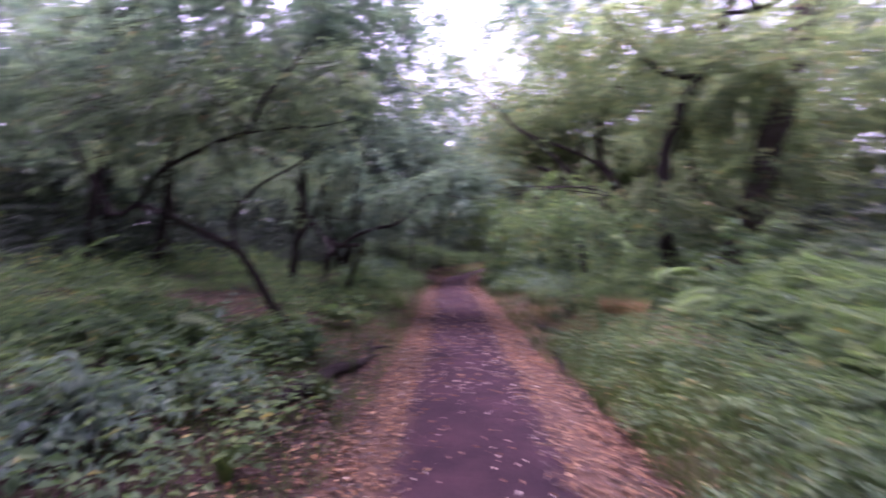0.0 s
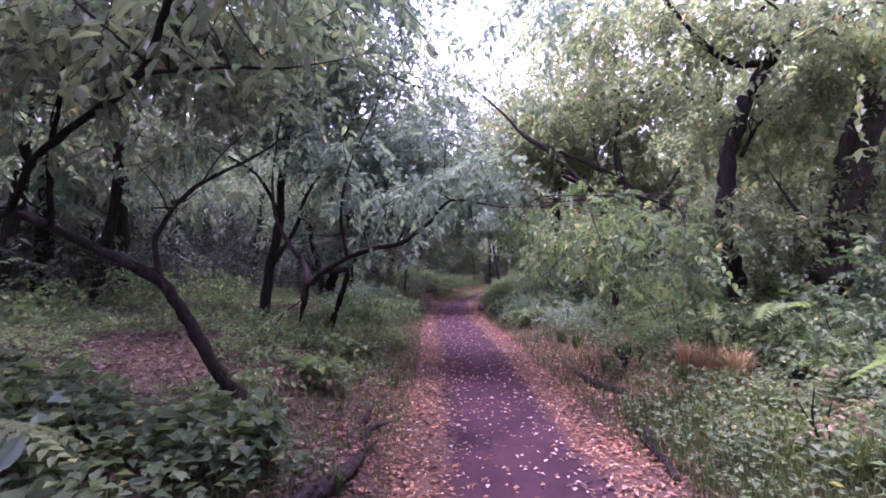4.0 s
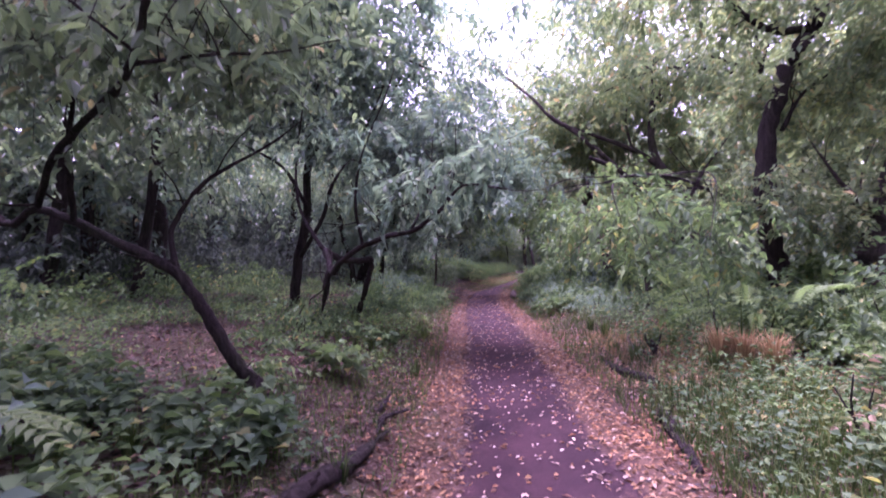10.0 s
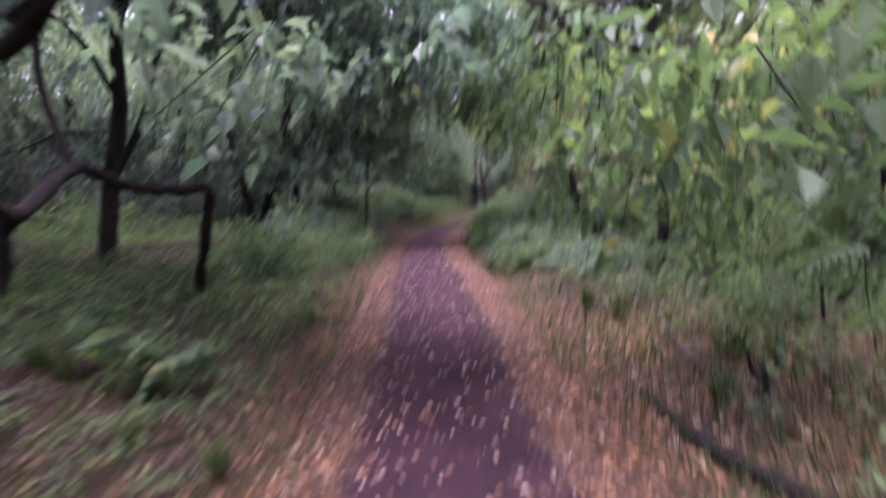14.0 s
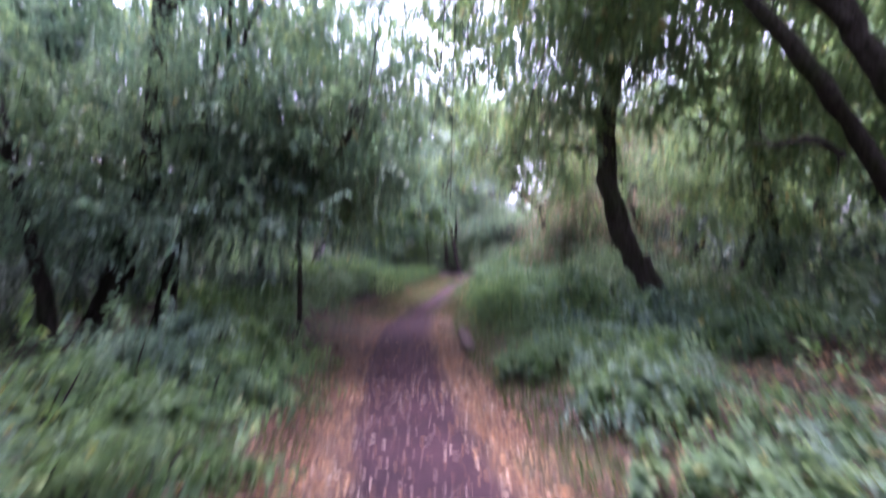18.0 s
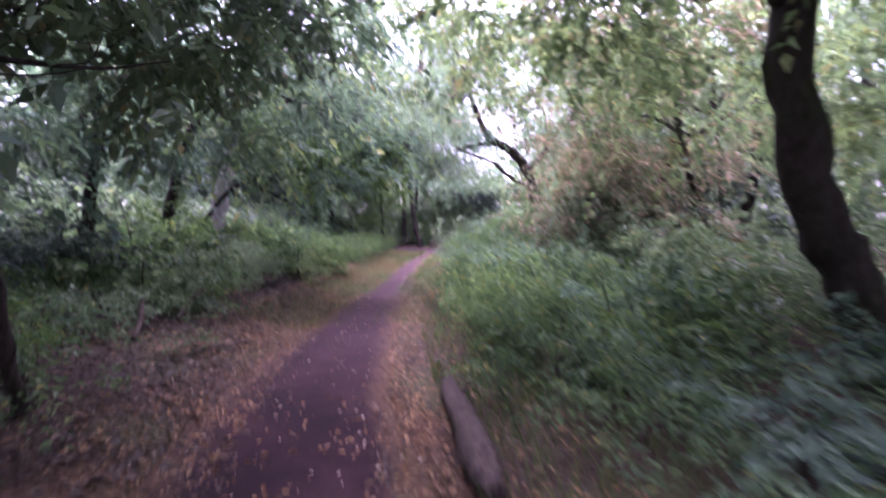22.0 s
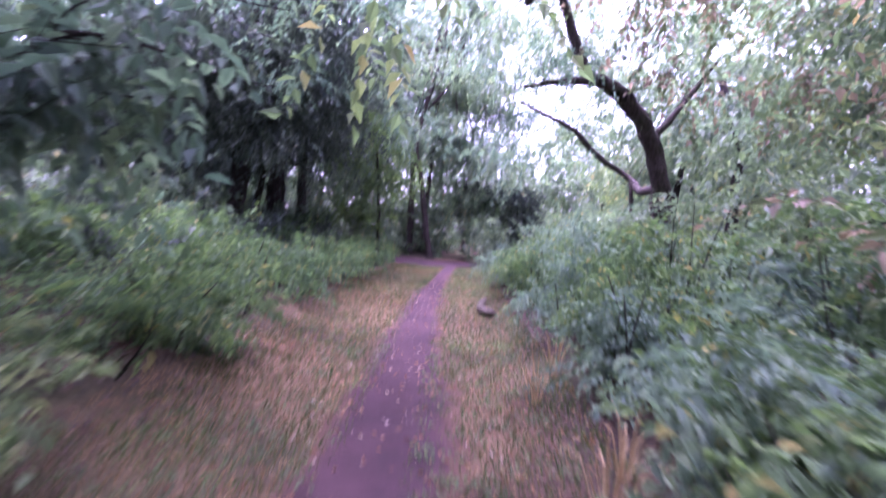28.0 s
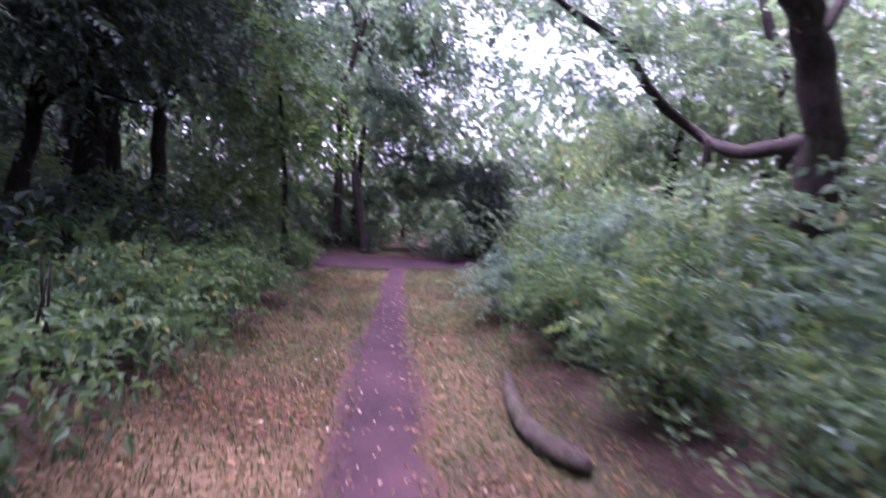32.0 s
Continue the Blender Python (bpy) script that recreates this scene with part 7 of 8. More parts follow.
grass("grass", "short green grass on the verge", 9000, 5, 24, 1.0, 2.6, 1, 0.17, grass_green)
grass("grass", "sparse grass among the leaf litter of the bank", 2200, 3, 15, 1.3, 6, -1, 0.16, grass_green, 1.2)
grass("grass", "thin grass creeping over the worn path", 2200, 28, 43, 0.0, 0.45, 0, 0.035, grass_green)
grass("grass", "short yellowing grass beside the narrow path", 42000, 24, 43, 0.2, 1.6, 0, 0.06, grass_green)
herbs("undergrowth", "tiny green weeds creeping over the path edges", 1300, 27, 42, 0.25, 1.3, 0, 0.07, leaf_herb, 0.035, 1.0, 6, 0.9)
grass("grass", "dry tan grass on the verges", 12000, 24.0, 41, 0.4, 1.8, -1, 0.05, grass_dry)
grass("grass", "dry tan grass on the verges", 6000, 22, 43, 0.6, 1.6, 1, 0.05, grass_dry)


def hedge(y0, y1, step, d, h, w, n, mats, label, leaf=0.1, fine=False, side=1):
    """A loose row of bushes at a distance d from the centre line of the path."""
    for y in np.arange(y0, y1, step):
        y = float(y + rng.uniform(-0.3, 0.3) * step)
        x = float(centre(y)) + side * (d + rng.uniform(-0.25, 0.3))
        k = rng.uniform(0.75, 1.2)
        if bare(x, y):
            continue
        bush("bush", label, x, y, w * rng.uniform(0.8, 1.15), h * k, int(n * k), mats[int(rng.integers(len(mats)))], leaf * 1.22, fine=fine)


def thicket(y0, y1, step, d, h, w, n, mat, leaf, side=1, across=None):
    """A far band of bushes, joined, as none of them can be told apart."""
    spots = [(float(centre(y)) + side * (d + rng.uniform(-0.4, 0.4)), float(y)) for y in np.arange(y0, y1, step)] if across is None else across
    C, S = [], []
    for x, y in spots:
        k = max(6, int(w * h * 4))
        a, r = rng.uniform(0, 6.28, k), w * rng.random(k) ** 0.6
        g = ground_z(x + r * np.cos(a), y + r * np.sin(a))
        C.append(np.stack([x + r * np.cos(a), y + r * np.sin(a), g + h * rng.uniform(0.12, 1.0, k)], 1))
        S.append(np.full(k, max(11, int(0.8 * n) // k)))
    C, S = np.vstack(C), np.concatenate(S)
    pos, ax, nor, size, _, _ = sprays(C, np.full(len(C), 0.35 * w ** 0.5), np.full(len(C), 0.28), S, leaf, 0.35)
    pos[:, 2] = np.maximum(pos[:, 2], ground_z(pos[:, 0], pos[:, 1]) + 0.02)
    v, f = blades(pos, ax, nor, size, size * 0.5)
    tagged(new("thicket", mesh_from("thicket", v, f, mat, False)), "dull green thicket in the depth of the wood", "thicket", kind="stuff")


LUSH, DULL = "lush green bush with drooping compound leaves", "dull green leafy bush in the shade"
hedge(1.0, 6.0, 0.8, 3.3, 0.55, 0.6, 800, [leaf_herb, leaf_bright], LUSH, 0.075, True)
hedge(5.5, 10.5, 0.8, 3.5, 0.75, 0.6, 850, [leaf_herb, leaf_bright], LUSH, 0.075, True)
hedge(2.0, 14.0, 1.1, 4.2, 1.15, 0.8, 1300, [leaf_herb, leaf_bright], LUSH, 0.1)
thicket(2.0, 20.0, 1.4, 6.6, 1.3, 1.0, 800, leaf_mid, 0.18)
hedge(13.0, 21.0, 0.8, 2.3, 0.4, 0.6, 900, [leaf_herb, leaf_blue], LUSH, 0.075)
hedge(13.0, 21.0, 0.9, 3.8, 0.55, 0.7, 1000, [leaf_herb, leaf_blue], LUSH, 0.1)
hedge(20.8, 26.5, 0.7, 2.1, 0.72, 0.6, 1300, [leaf_herb], LUSH, 0.06, True)
hedge(26.5, 37.0, 0.7, 2.15, 1.05, 0.62, 1600, [leaf_herb, leaf_blue, leaf_herb], LUSH, 0.062, True)
hedge(20.8, 27.0, 0.9, 3.3, 0.8, 0.8, 1100, [leaf_herb, leaf_blue, leaf_herb], LUSH, 0.085, True)
hedge(27.0, 40.0, 0.9, 3.3, 1.5, 0.8, 1000, [leaf_herb, leaf_blue, leaf_herb], LUSH, 0.085, True)
thicket(20.8, 26.0, 1.2, 5.2, 1.1, 1.0, 1000, leaf_mid, 0.13)
thicket(26.0, 44.0, 1.2, 5.2, 1.9, 1.0, 1300, leaf_mid, 0.15)
hedge(-1.0, 3.6, 1.1, 2.2, 0.34, 0.45, 500, [leaf_herb, leaf_blue], LUSH, 0.085, True, -1)
hedge(-1.0, 4.2, 1.5, 3.7, 0.42, 0.6, 500, [leaf_herb, leaf_blue], LUSH, 0.085, True, -1)
hedge(6.5, 13.0, 1.6, 2.6, 0.3, 0.5, 500, [leaf_herb], LUSH, 0.075, False, -1)
thicket(0.0, 17.0, 1.3, 6.8, 0.6, 0.9, 600, leaf_herb, 0.13, -1)
# next bands use the darkened leaf colour in place of the wood's shade
thicket(0.0, 48.0, 1.5, 9.5, 1.5, 1.1, 700, leaf_dark_shaded, 0.2, -1)
thicket(-2.0, 50.0, 1.6, 12.5, 3.6, 1.3, 750, leaf_dark_shaded, 0.28, -1)
thicket(-2.0, 50.0, 1.8, 16.0, 5.6, 1.6, 900, leaf_dark_shaded, 0.34, -1)
thicket(-2.0, 34.0, 1.9, 9.5, 2.2, 1.3, 420, leaf_dark_shaded, 0.28)
hedge(12.5, 18.3, 0.75, 2.5, 0.55, 0.55, 850, [leaf_herb, leaf_blue], LUSH, 0.08, True, -1)
hedge(24.0, 28.0, 0.75, 2.9, 0.6, 0.6, 900, [leaf_herb, leaf_mid], LUSH, 0.075, False, -1)
hedge(28.0, 41.0, 0.75, 2.15, 0.72, 0.65, 1000, [leaf_herb], LUSH, 0.07, True, -1)
hedge(24.0, 42.0, 1.0, 4.0, 1.0, 0.8, 850, [leaf_herb, leaf_dark_shaded], LUSH, 0.12, False, -1)
# darkened leaf colour again stands for shade under the left trees
thicket(18.5, 27.0, 1.3, 6.4, 1.0, 1.0, 900, leaf_dark_shaded, 0.15, -1)
thicket(26.5, 44.0, 1.3, 6.2, 1.5, 1.0, 900, leaf_mid, 0.17, -1)


# ---- far woods ----
rng = np.random.default_rng(21)


def distant_tree(x, y, h, leaf_of, leaves):
    g = float(ground_z(x, y))
    r = 0.10 + 0.014 * h
    bend = rng.uniform(-0.5, 0.5, 4)
    ob = tree("distant_tree", "leafy tree in the depth of the wood", [(x, y, g - 0.1, r), (x + bend[0], y + bend[1], g + h * 0.4, r * 0.8), (x + bend[2], y + bend[3], g + h * 0.75, r * 0.5)], bark_dark, leaf_of, 0, 6)
    n = 10
    a, d = rng.uniform(0, 6.28, n), 2.1 * np.sqrt(rng.random(n))
    c = np.stack([x + d * np.cos(a), y + d * np.sin(a), g + h * rng.uniform(0.28, 1.0, n)], 1)
    crown(ob, np.column_stack([c, rng.uniform(1.0, 1.7, n), rng.uniform(0.7, 1.2, n), np.full(n, leaves)]), 0.26, 0.5, twigs=False)


def arching_shade_tree(y, side, d, over, mat, leaves=800):
    """An added tall tree whose boughs, partly out of view, shade the path."""
    x = float(centre(y)) + side * d
    g = float(ground_z(x, y))
    r = rng.uniform(0.1, 0.17)
    ob = tree("arching_shade_tree", "tall tree whose boughs arch over the path, added partly for shade", [(x, y, g - 0.1, r), (x - side * 0.3, y + 0.2, g + 2.6, r * 0.85), (x - side * 0.6, y, g + 5.2, r * 0.65)], bark_dark, mat, 7.4, 8)
    clumps = []
    for k in np.linspace(0.5, d + over, 6):
        p = (x - side * k, y + rng.uniform(-1.6, 1.6), rng.uniform(6.6, 8.6) + (0.5 if abs(k - d) < 1.5 else -0.6))
        if 12.0 < p[1] < 16.0 and 0.1 < p[0] < 2.4 or 40 < p[1] < 47 and p[0] > 5:
            continue
        if k < d - 3.0:
            limb(ob, [(x - side * 0.6, y, g + 5.4, 0.05), (x - side * (0.5 + k / 2), (y + p[1]) / 2, (g + 5.4 + p[2]) / 2 + 0.5, 0.035), (*p, 0.012)])
        clumps.append((*p, 1.7, 0.8, leaves))
    for k in range(3):
        clumps.append((x + rng.uniform(-1.4, 1.4), y + rng.uniform(-1.4, 1.4), rng.uniform(3.2, 7.0), 1.3, 0.8, 420))
    crown(ob, clumps, 0.2, 0.6, twigs=False)


# extra trees with unseen crowns, added only to shade the left bank
for y, over in ((1.0, -1.5), (4.5, -1.5), (8.0, -1.8), (11.0, -1.5), (22.5, -1.0)):
    arching_shade_tree(y, -1, 8.6, over, leaf_blue)
# canopy along the path: fills the top of the view, shades the ground
for i, y in enumerate(np.arange(-11, 50, 2.6)):
    side = -1 if i % 2 else 1
    if side < 0 and (16 < y < 19 or 23 < y < 44) or 25 < y < 26 or side > 0 and 44 < y < 48 or side > 0 and 33 < y < 44 or 7.0 < y < 10.5:
        continue
    arching_shade_tree(float(y), side, rng.uniform(6.8, 8.2), 2.0, leaf_blue if side < 0 else leaf_yellow)

for y in np.arange(-14, 60, 3.8):
    for s, d0 in ((-1, 11.0), (-1, 14.5), (1, 9.5), (1, 13.0)):
        yy = float(y + rng.uniform(-1.2, 1.2))
        low = s > 0 and yy > 42
        distant_tree(float(centre(yy)) + s * (d0 + rng.uniform(0, 3)), yy, rng.uniform(5, 7) if low else rng.uniform(7, 10.5), leaf_blue if s < 0 and rng.random() < 0.6 else (leaf_yellow if s > 0 and rng.random() < 0.6 else leaf_mid), 200 if low else (300 if s < 0 else 210))


def far_woods():
    for s in (-1, 1):
        n = 230
        x, y = strewn(n, -24, 66, 15, 26, s)
        z = ground_z(x, y) + rng.uniform(0.3, 10.5, n) * np.where((s > 0) & (y > 50), 0.45, 1.0)
        pos, ax, nor, size, _, _ = sprays(np.stack([x, y, z], 1), rng.uniform(1.6, 2.8, n), rng.uniform(1.0, 1.8, n), np.full(n, 170), 0.5, 0.4)
        v, f = blades(pos, ax, nor, size, size * 0.55)
        tagged(new("far_woods", mesh_from("far_woods", v, f, leaf_mid if s < 0 else leaf_yellow, False)), "dense green woodland foliage in the distance", "woods", kind="stuff")
    for y0, y1, name in ((56, 74, leaf_mid), (-26, -14, leaf_mid)):
        n = 330 if y0 > 0 else 150
        x, y = rng.uniform(-20, 40, n), rng.uniform(y0, y1, n)
        top = np.where(np.abs(x - 16.7) < 3.2, 6.0, np.where(x < 13.5, 15.0, 11.0)) if y0 > 0 else 8.0
        z = ground_z(x, y) + 0.2 + rng.random(n) * top
        pos, ax, nor, size, _, _ = sprays(np.stack([x, y, z], 1), rng.uniform(1.6, 2.8, n), rng.uniform(1.0, 1.8, n), np.full(n, 180), 0.48, 0.4)
        v, f = blades(pos, ax, nor, size, size * 0.55)
        tagged(new("far_woods", mesh_from("far_woods", v, f, name, False)), "dense green woodland foliage closing the view", "woods", kind="stuff")


far_woods()

thicket(0, 1, 1, 0, 2.2, 1.2, 520, leaf_mid, 0.24, 1, [(float(x + rng.uniform(-0.5, 0.5)), y + float(rng.uniform(-0.8, 0.8))) for x in np.arange(-9, 24, 1.5) for y in (46.5, 49.5, 53.0) if y > 47 or not 4 < x < 9])

# dark backdrop: leaf colour stands for the shaded void behind the trunks
thicket(0, 1, 1, 0, 4.6, 1.3, 900, leaf_dark_shaded, 0.32, 1, [(float(x + rng.uniform(-0.5, 0.5)), y + float(rng.uniform(-0.8, 0.8))) for x in np.arange(-15, -1, 1.4) for y in (43.0, 47.5)])
thicket(8.0, 50.0, 2.0, 20.0, 4.0, 2.0, 900, leaf_dark_shaded, 0.4, -1)
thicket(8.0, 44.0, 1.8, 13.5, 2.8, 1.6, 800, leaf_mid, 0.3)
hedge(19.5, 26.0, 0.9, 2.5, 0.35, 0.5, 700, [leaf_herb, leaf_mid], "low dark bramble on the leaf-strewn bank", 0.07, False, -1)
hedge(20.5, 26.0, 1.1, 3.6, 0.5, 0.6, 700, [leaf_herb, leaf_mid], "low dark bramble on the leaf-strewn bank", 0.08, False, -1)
# band coloured dark for the shade on the left slope
thicket(21.0, 37.0, 1.5, 8.0, 2.6, 1.1, 600, leaf_dark_shaded, 0.26, -1)
hedge(-1.5, 3.6, 0.65, 2.2, 0.32, 0.5, 700, [leaf_herb, leaf_bright], LUSH, 0.07)
hedge(-1.5, 4.0, 0.8, 3.1, 0.45, 0.6, 800, [leaf_herb, leaf_bright], LUSH, 0.08)
hedge(14.2, 18.4, 0.65, 1.75, 0.4, 0.42, 520, [leaf_herb, leaf_herb, leaf_herb], "low leafy bush at the edge of the leaf litter", 0.085, True, -1)


# ---- logs, sticks and single plants ----
def fallen_log(name, label, pts, mat, cut=True):
    """A log lying on the ground, with a sawn or broken end and a stub of a side branch."""
    lifted = [(x, y, float(ground_z(x, y)) + z, r) for x, y, z, r in pts]
    ob = thing(name, label, "log", at=(lifted[0][0], lifted[0][1], float(ground_z(lifted[0][0], lifted[0][1]))))
    v, f = tube(lifted, 14, 0.15, 9, len(bpy.data.objects), 0.03)
    part("wood", mesh_from("wood", v, f, mat), ob)
    if cut:
        x, y, z, r = lifted[len(lifted) // 2]
        v, f = tube([(x, y, z, r * 0.4), (x + r * 1.2, y + r * 0.4, z + r * 1.1, r * 0.3), (x + r * 1.7, y + r * 0.5, z + r * 1.7, r * 0.16)], 7, 0.1, 3, 5)
        part("branch_stub", mesh_from("branch_stub", v, f, mat), ob)
    return ob


fallen_log("log", "greyish weathered log lying beside the dark path", [(1.46, 19.2, 0.05, 0.065), (1.48, 19.5, 0.09, 0.105), (1.53, 19.95, 0.10, 0.095), (1.56, 20.4, 0.12, 0.08), (1.60, 20.8, 0.13, 0.06), (1.62, 21.05, 0.14, 0.03)], dead_wood)
fallen_log("log", "bent weathered log at the grassy edge of the path", [(4.37, 32.69, 0.06, 0.045), (4.35, 32.82, 0.06, 0.068), (4.32, 33.05, 0.06, 0.070), (4.34, 33.37, 0.06, 0.065), (4.51, 33.82, 0.06, 0.055), (4.76, 34.34, 0.06, 0.030)], dead_wood)
fallen_log("fallen_branch", "dark half-buried branch edging the leaf litter", [(1.36, 5.5, -0.02, 0.03), (1.44, 6.0, 0.0, 0.05), (1.52, 6.5, 0.01, 0.055), (1.58, 6.95, -0.02, 0.035)], bark_dark)
fallen_log("fallen_branch", "dark rotting branch edging the leaf litter", [(1.86, 7.3, -0.01, 0.04), (1.76, 7.7, 0.01, 0.055), (1.64, 8.2, 0.01, 0.05), (1.68, 8.9, -0.02, 0.03)], bark_dark)
fallen_log("fallen_branch", "dead branch lying in the herbs", [(2.24, 8.5, 0.02, 0.025), (2.14, 9.1, 0.03, 0.03), (2.3, 9.8, 0.03, 0.025), (2.5, 10.4, 0.05, 0.012)], dead_wood)
fallen_log("log", "dark rotting log on the leaf-strewn verge", [(-1.34, 3.75, 0.02, 0.05), (-1.29, 4.1, 0.05, 0.062), (-1.19, 4.5, 0.04, 0.068), (-1.15, 4.8, 0.06, 0.058), (-1.02, 5.25, 0.05, 0.055), (-0.94, 5.7, 0.03, 0.04)], bark_dark)
for k in range(4):
    x, y, a = -0.98 + rng.uniform(-0.12, 0.1), 5.75 + 0.22 * k, rng.uniform(-0.3, 0.5)
    ln = rng.uniform(0.25, 0.5)
    fallen_log("splintered_wood", "splintered brown strip of rotten wood at the path edge", [(x, y, 0.01, 0.008), (x + 0.5 * a * ln, y + 0.5 * ln, 0.04, rng.uniform(0.016, 0.026)), (x + a * ln, y + ln, rng.uniform(0.03, 0.1), 0.005)], bark_dark, False)
fallen_log("fallen_branch", "thin dead branch lying on the bank", [(-1.35, 22.2, 0.03, 0.03), (-1.45, 22.7, 0.12, 0.028), (-1.62, 23.3, 0.2, 0.022), (-1.7, 23.9, 0.22, 0.012)], dead_wood)
fallen_log("fallen_branch", "forked dead branch leaning on the bank", [(-1.2, 23.1, 0.03, 0.03), (-1.15, 23.4, 0.18, 0.026), (-1.05, 23.8, 0.36, 0.016)], dead_wood)
fallen_log("fallen_branch", "dark crooked branch lying on tan grass", [(-0.62, 26.1, 0.03, 0.03), (-0.44, 26.55, 0.05, 0.032), (-0.33, 26.95, 0.05, 0.028), (-0.08, 27.35, 0.04, 0.015)], bark_dark)


def stump(x, y, h, r):
    g = float(ground_z(x, y))
    ob = thing("stump", "small dark broken tree stump in the herbs", "stump", at=(x, y, g))
    v, f = tube([(x, y, g - 0.05, r * 1.5), (x, y, g + 0.05, r * 1.1), (x + 0.01, y, g + h * 0.6, r), (x - 0.02, y + 0.01, g + h, r * 0.75)], 9, 0.14, 4, 3)
    part("wood", mesh_from("wood", v, f, bark_dark), ob)
    for k in (-1, 1):
        v, f = tube([(x, y, g + h * 0.55, r * 0.5), (x + k * h * 0.3, y, g + h * 0.9, r * 0.4), (x + k * h * 0.42, y, g + h * 1.35, r * 0.18)], 6, 0.1, 3, 4)
        part("broken_shoot", mesh_from("broken_shoot", v, f, bark_dark), ob)


stump(2.17, 8.45, 0.24, 0.035)


def tuft(x, y, r, n, h, mat, label):
    """A tuft of long grass blades that spring from one foot."""
    g = float(ground_z(x, y))
    a, d = rng.uniform(0, 6.28, n), r * rng.random(n) ** 0.7
    out = np.stack([np.cos(a), np.sin(a)], 1)
    foot = np.stack([x + d * out[:, 0] * 0.4, y + d * out[:, 1] * 0.4, np.full(n, g - 0.02)], 1)
    hh = h * (0.5 + 0.6 * rng.random(n))
    fall = 0.15 + 0.5 * rng.random(n)
    mid = foot + np.stack([out[:, 0] * hh * fall * 0.4, out[:, 1] * hh * fall * 0.4, hh * 0.65], 1)
    tip = foot + np.stack([out[:, 0] * hh * fall, out[:, 1] * hh * fall, hh * (1.05 - 0.5 * fall)], 1)
    w = np.stack([-out[:, 1], out[:, 0], np.zeros(n)], 1) * 0.005
    v = np.stack([foot - w, foot + w, mid + w, mid - w, tip], 1).reshape(-1, 3)
    f = (np.arange(n)[:, None, None] * 5 + np.array([[0, 1, 2], [0, 2, 3], [3, 2, 4]])[None]).reshape(-1, 3)
    tagged(new("grass_tuft", mesh_from("grass_tuft", v, f, mat, False)), label, "grass tuft", "grass tufts")


for x, y in ((2.72, 7.4), (2.6, 7.65), (2.85, 7.1)):
    tuft(x, y, 0.16, 170, 0.5, grass_dry, "withered orange tuft of long grass")
for i in range(26):
    y = rng.uniform(3.0, 12.5)
    tuft(float(centre(y)) + rng.uniform(1.6, 2.9), y, 0.12, 60, 0.32, grass_green, "green tuft of long arching grass")
for i in range(22):
    y = rng.uniform(2.5, 13)
    tuft(float(centre(y)) - rng.uniform(1.1, 2.6), y, 0.1, 50, 0.24, grass_green, "green tuft of long arching grass")


def frond(x, y, z, yaw, length, mat, droop=0.35, name="fern_frond", label="bright yellow-green pinnate leaf spray"):
    """A pinnate leaf: a stalk with paired leaflets."""
    g = float(ground_z(x, y))
    c, s = math.cos(yaw), math.sin(yaw)
    ob = thing(name, label, "plant", at=(x, y, g))
    v, f = tube([(x - c * 0.25, y - s * 0.25, g - 0.02, 0.008), (x - c * 0.1, y - s * 0.1, z * 0.6 + g * 0.4, 0.006), (x, y, z, 0.005), (x + c * length, y + s * length, z - droop * length, 0.002)], 5, 0.03, 5, 2)
    part("stalk", mesh_from("stalk", v, f, grass_green), ob)
    for k in np.linspace(0.05, 1.0, 9):
        for side in (-1, 1):
            p = np.array([[x + c * length * k, y + s * length * k, z - droop * length * k * k]])
            ax = np.array([[c * 0.55 - side * s, s * 0.55 + side * c, -0.25]])
            v, f = blades(p, ax, np.array([[0.1, 0, 1.0]]), np.array([0.15 * length / 0.45 * (1.15 - 0.6 * k)]), np.array([0.05 * length / 0.45]), True)
            part("leaflet", mesh_from("leaflet", v, f, mat, False), ob)


frond(-2.28, 4.1, 0.92, -0.15, 0.36, leaf_yellow)
frond(-2.4, 4.25, 0.86, 0.3, 0.34, leaf_yellow)
for i in range(14):
    y = rng.uniform(4.2, 9.5)
    frond(float(centre(y)) + rng.uniform(2.4, 3.6), y, float(rng.uniform(0.75, 1.15)), rng.uniform(1.6, 4.4), rng.uniform(0.35, 0.5), leaf_bright, 0.3, "pinnate_sapling", "young shoot with pairs of pale green leaflets")


def herb_patch(x, y, n, r, h, leaf, mat, label):
    g = float(ground_z(x, y))
    ob = thing("herb_patch", label, "herbs", at=(x, y, g))
    a, d = rng.uniform(0, 6.28, n), r * np.sqrt(rng.random(n))
    px, py = x + d * np.cos(a), y + d * np.sin(a)
    gz = ground_z(px, py)
    hh = h * (0.6 + 0.5 * rng.random(n))
    v, f = twig_mesh(np.stack([px, py, gz - 0.02], 1), np.stack([px, py, gz + hh], 1), 0.004)
    part("stalk_growth", mesh_from("stalk_growth", v, f, grass_green), ob, kind="stuff")
    per = 8
    ang = rng.uniform(0, 6.28, (n, 1)) + np.arange(per)[None] * 1.57 + (np.arange(per)[None] // 2) * 0.8
    lv = np.array([0.45, 0.45, 0.65, 0.65, 0.85, 0.85, 1.0, 1.0])
    pos = np.stack([np.repeat(px[:, None], per, 1), np.repeat(py[:, None], per, 1), gz[:, None] + hh[:, None] * lv[None]], -1)
    ax = np.stack([np.cos(ang), np.sin(ang), rng.normal(0.0, 0.2, (n, per))], -1)
    nor = np.array([0, 0, 1.0]) + rng.normal(0, 0.22, (n, per, 3))
    size = leaf * (0.7 + 0.5 * rng.random((n, per)))
    v, f = blades(pos.reshape(-1, 3), ax.reshape(-1, 3), nor.reshape(-1, 3), size.ravel(), size.ravel() * 0.92, True)
    part("leaf_growth", mesh_from("leaf_growth", v, f, mat, False), ob, kind="stuff")


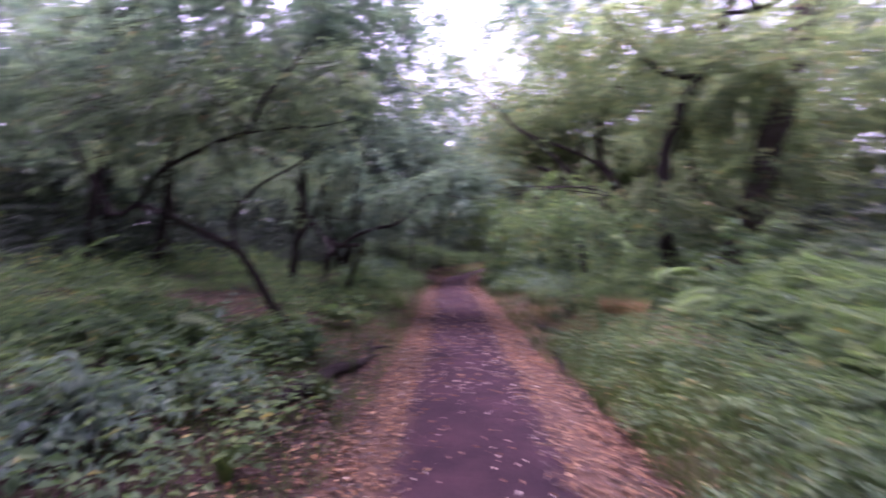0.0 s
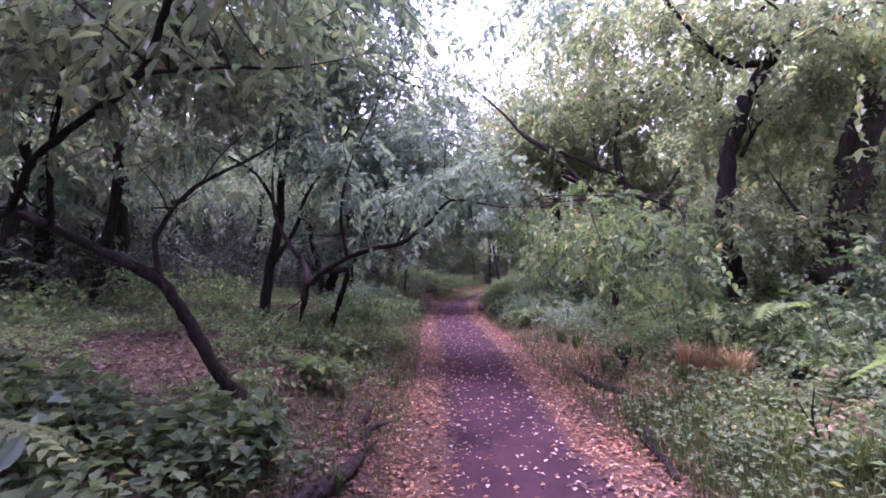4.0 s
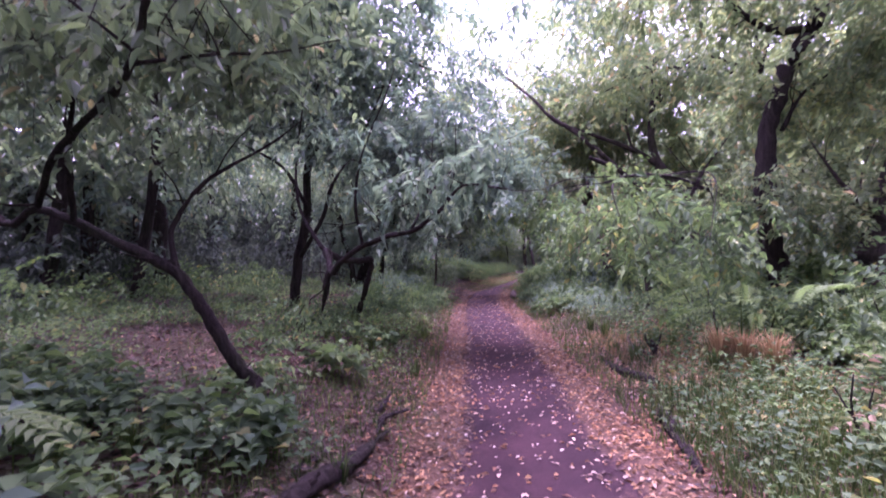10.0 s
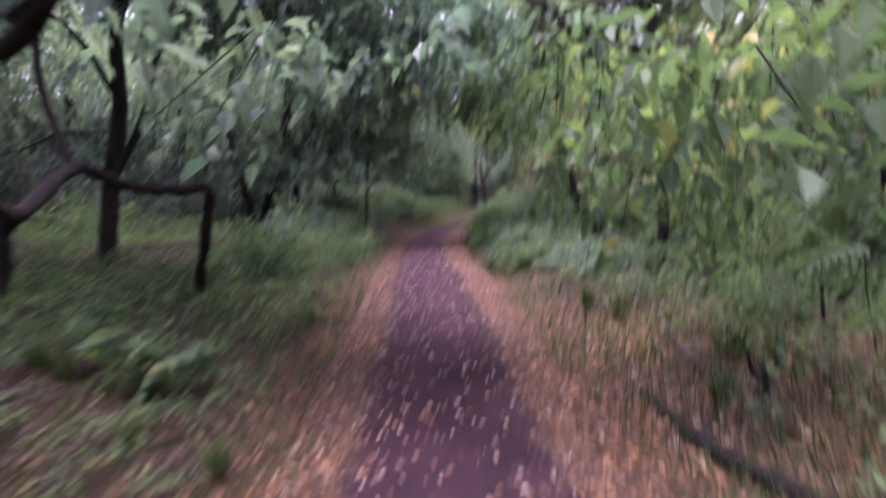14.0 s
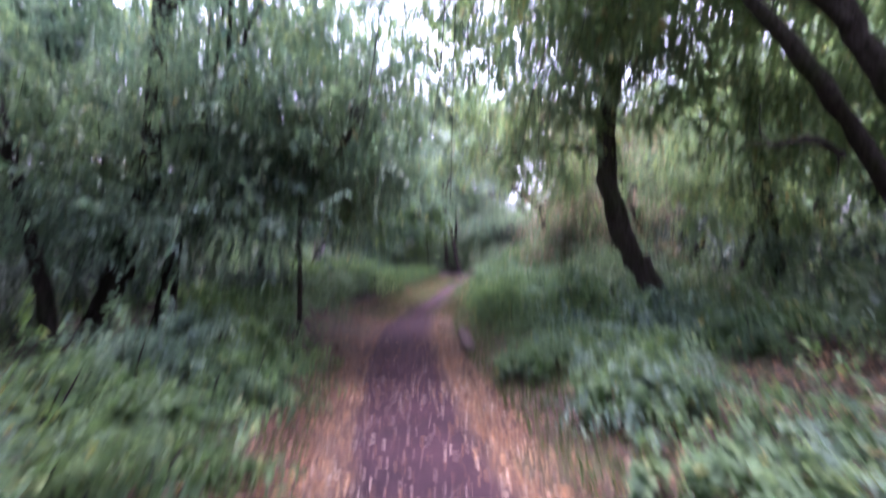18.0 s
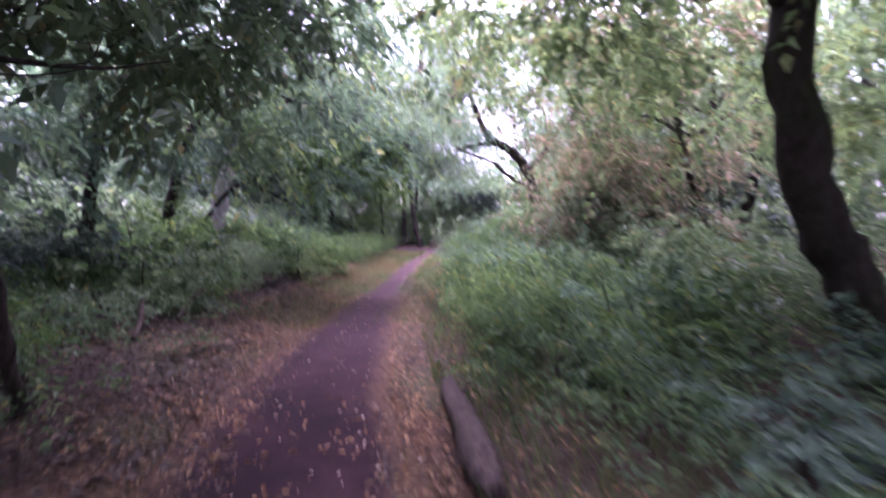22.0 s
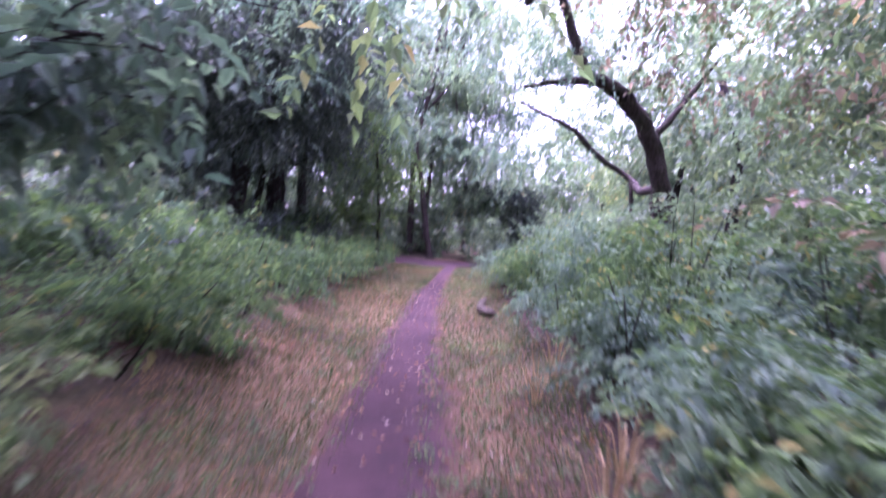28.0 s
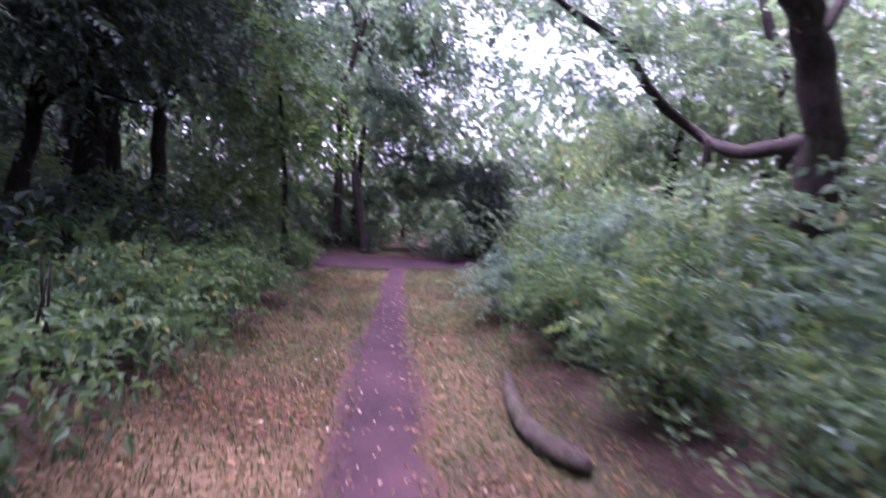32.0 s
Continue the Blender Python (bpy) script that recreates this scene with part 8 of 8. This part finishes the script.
HERB = "patch of broad heart-shaped green leaves on the bank"
for x, y, n, r in ((-1.75, 5.2, 34, 0.4), (-2.75, 5.1, 32, 0.45), (-2.3, 4.0, 26, 0.45), (-3.5, 5.8, 22, 0.5), (-3.0, 4.3, 24, 0.45), (-1.6, 7.2, 14, 0.3), (-1.5, 8.8, 12, 0.3)):
    herb_patch(x, y, n, r, 0.34, 0.12, leaf_herb, HERB)
for x, y, n, r in ((1.9, 14.0, 50, 0.5), (2.3, 15.6, 60, 0.6), (1.9, 17.3, 50, 0.5), (2.9, 17.0, 60, 0.6), (-2.0, 15.5, 50, 0.5), (-1.9, 17.4, 45, 0.45)):
    herb_patch(x, y, n, r, 0.36, 0.095, leaf_herb, "patch of broad dull green leaves in the shade")

bush("bush", "small bush with withered brown and pale leaves", 2.45, 5.45, 0.28, 0.5, 240, leaf_brown, 0.085, fine=True)
bush("bush", "bright yellow-green leafy bush on the bank", 0.0, 27.5, 0.35, 0.75, 500, leaf_yellow, 0.09)
bush("bush", "green leafy bush by the path", 3.3, 26.2, 0.4, 0.8, 500, leaf_herb, 0.1, fine=True)

# drooping boughs that hang over the path
ob = tree("drooping_tree", "tree with long drooping leafy boughs over the path", [(-2.6, 27.2, 0.6, 0.12), (-2.3, 27.0, 2.2, 0.10), (-1.7, 26.8, 3.6, 0.07), (-0.6, 26.5, 4.1, 0.05)], bark_dark, leaf_bright, 0)
limb(ob, [(-1.7, 26.8, 3.6, 0.04), (0.0, 26.4, 3.8, 0.025), (1.2, 26.2, 3.3, 0.012), (2.0, 26.1, 2.95, 0.005)])
limb(ob, [(-0.6, 26.5, 4.0, 0.03), (0.4, 26.2, 3.6, 0.015), (0.95, 26.1, 2.9, 0.006)])
crown(ob, [(1.34, 26.2, 2.95, 0.28, 0.2, 160), (0.87, 26.2, 3.0, 0.3, 0.2, 180), (1.8, 26.2, 3.0, 0.26, 0.16, 150), (1.0, 26.2, 2.55, 0.16, 0.25, 90), (1.48, 26.1, 3.2, 0.35, 0.18, 180), (0.5, 26.3, 2.95, 0.3, 0.25, 170), (0.1, 26.4, 3.1, 0.4, 0.3, 260), (-0.5, 26.5, 3.4, 0.5, 0.4, 320)], 0.16, 1.6, True)
ob = tree("low_bough_tree", "slender tree with a leafy bough low over the path", [(3.6, 12.4, 0.4, 0.08), (3.5, 12.3, 1.8, 0.07), (3.1, 12.0, 3.0, 0.05), (2.3, 11.7, 3.4, 0.035)], bark_dark, leaf_bright, 0)
limb(ob, [(3.1, 12.0, 3.0, 0.03), (1.9, 11.0, 2.7, 0.015), (0.7, 10.75, 2.35, 0.006)])
crown(ob, [(0.62, 10.7, 2.15, 0.14, 0.06, 40), (1.45, 10.6, 2.2, 0.18, 0.08, 60), (2.2, 11.1, 2.6, 0.35, 0.2, 140), (3.0, 12.0, 3.1, 0.5, 0.3, 260)], 0.13, 0.5, True)

for x, y, w, h in ((-1.55, 17.9, 0.42, 0.5), (-1.2, 18.25, 0.3, 0.38), (-2.1, 18.4, 0.45, 0.55)):
    bush("bush", "leafy green bush at the edge of the leaf litter", x, y, w, h, 420, leaf_bright, 0.1, fine=True)

for i in range(9):
    y = rng.uniform(23.0, 29.5)
    tuft(float(centre(y)) + rng.uniform(1.15, 1.6), y, 0.1, 16, 0.55, grass_dry, "thin dry stalks standing among green bushes")
for i in range(8):
    y = rng.uniform(21.5, 26.0)
    x = float(centre(y)) - rng.uniform(1.2, 2.8)
    ln, a = rng.uniform(0.5, 1.1), rng.uniform(-0.9, 0.9)
    fallen_log("fallen_stick", "thin dead stick lying on leaf litter", [(x, y, 0.01, 0.008), (x + 0.5 * ln * math.sin(a), y + 0.5 * ln * math.cos(a), 0.05, 0.014), (x + ln * math.sin(a), y + ln * math.cos(a), 0.03, 0.004)], dead_wood, False)
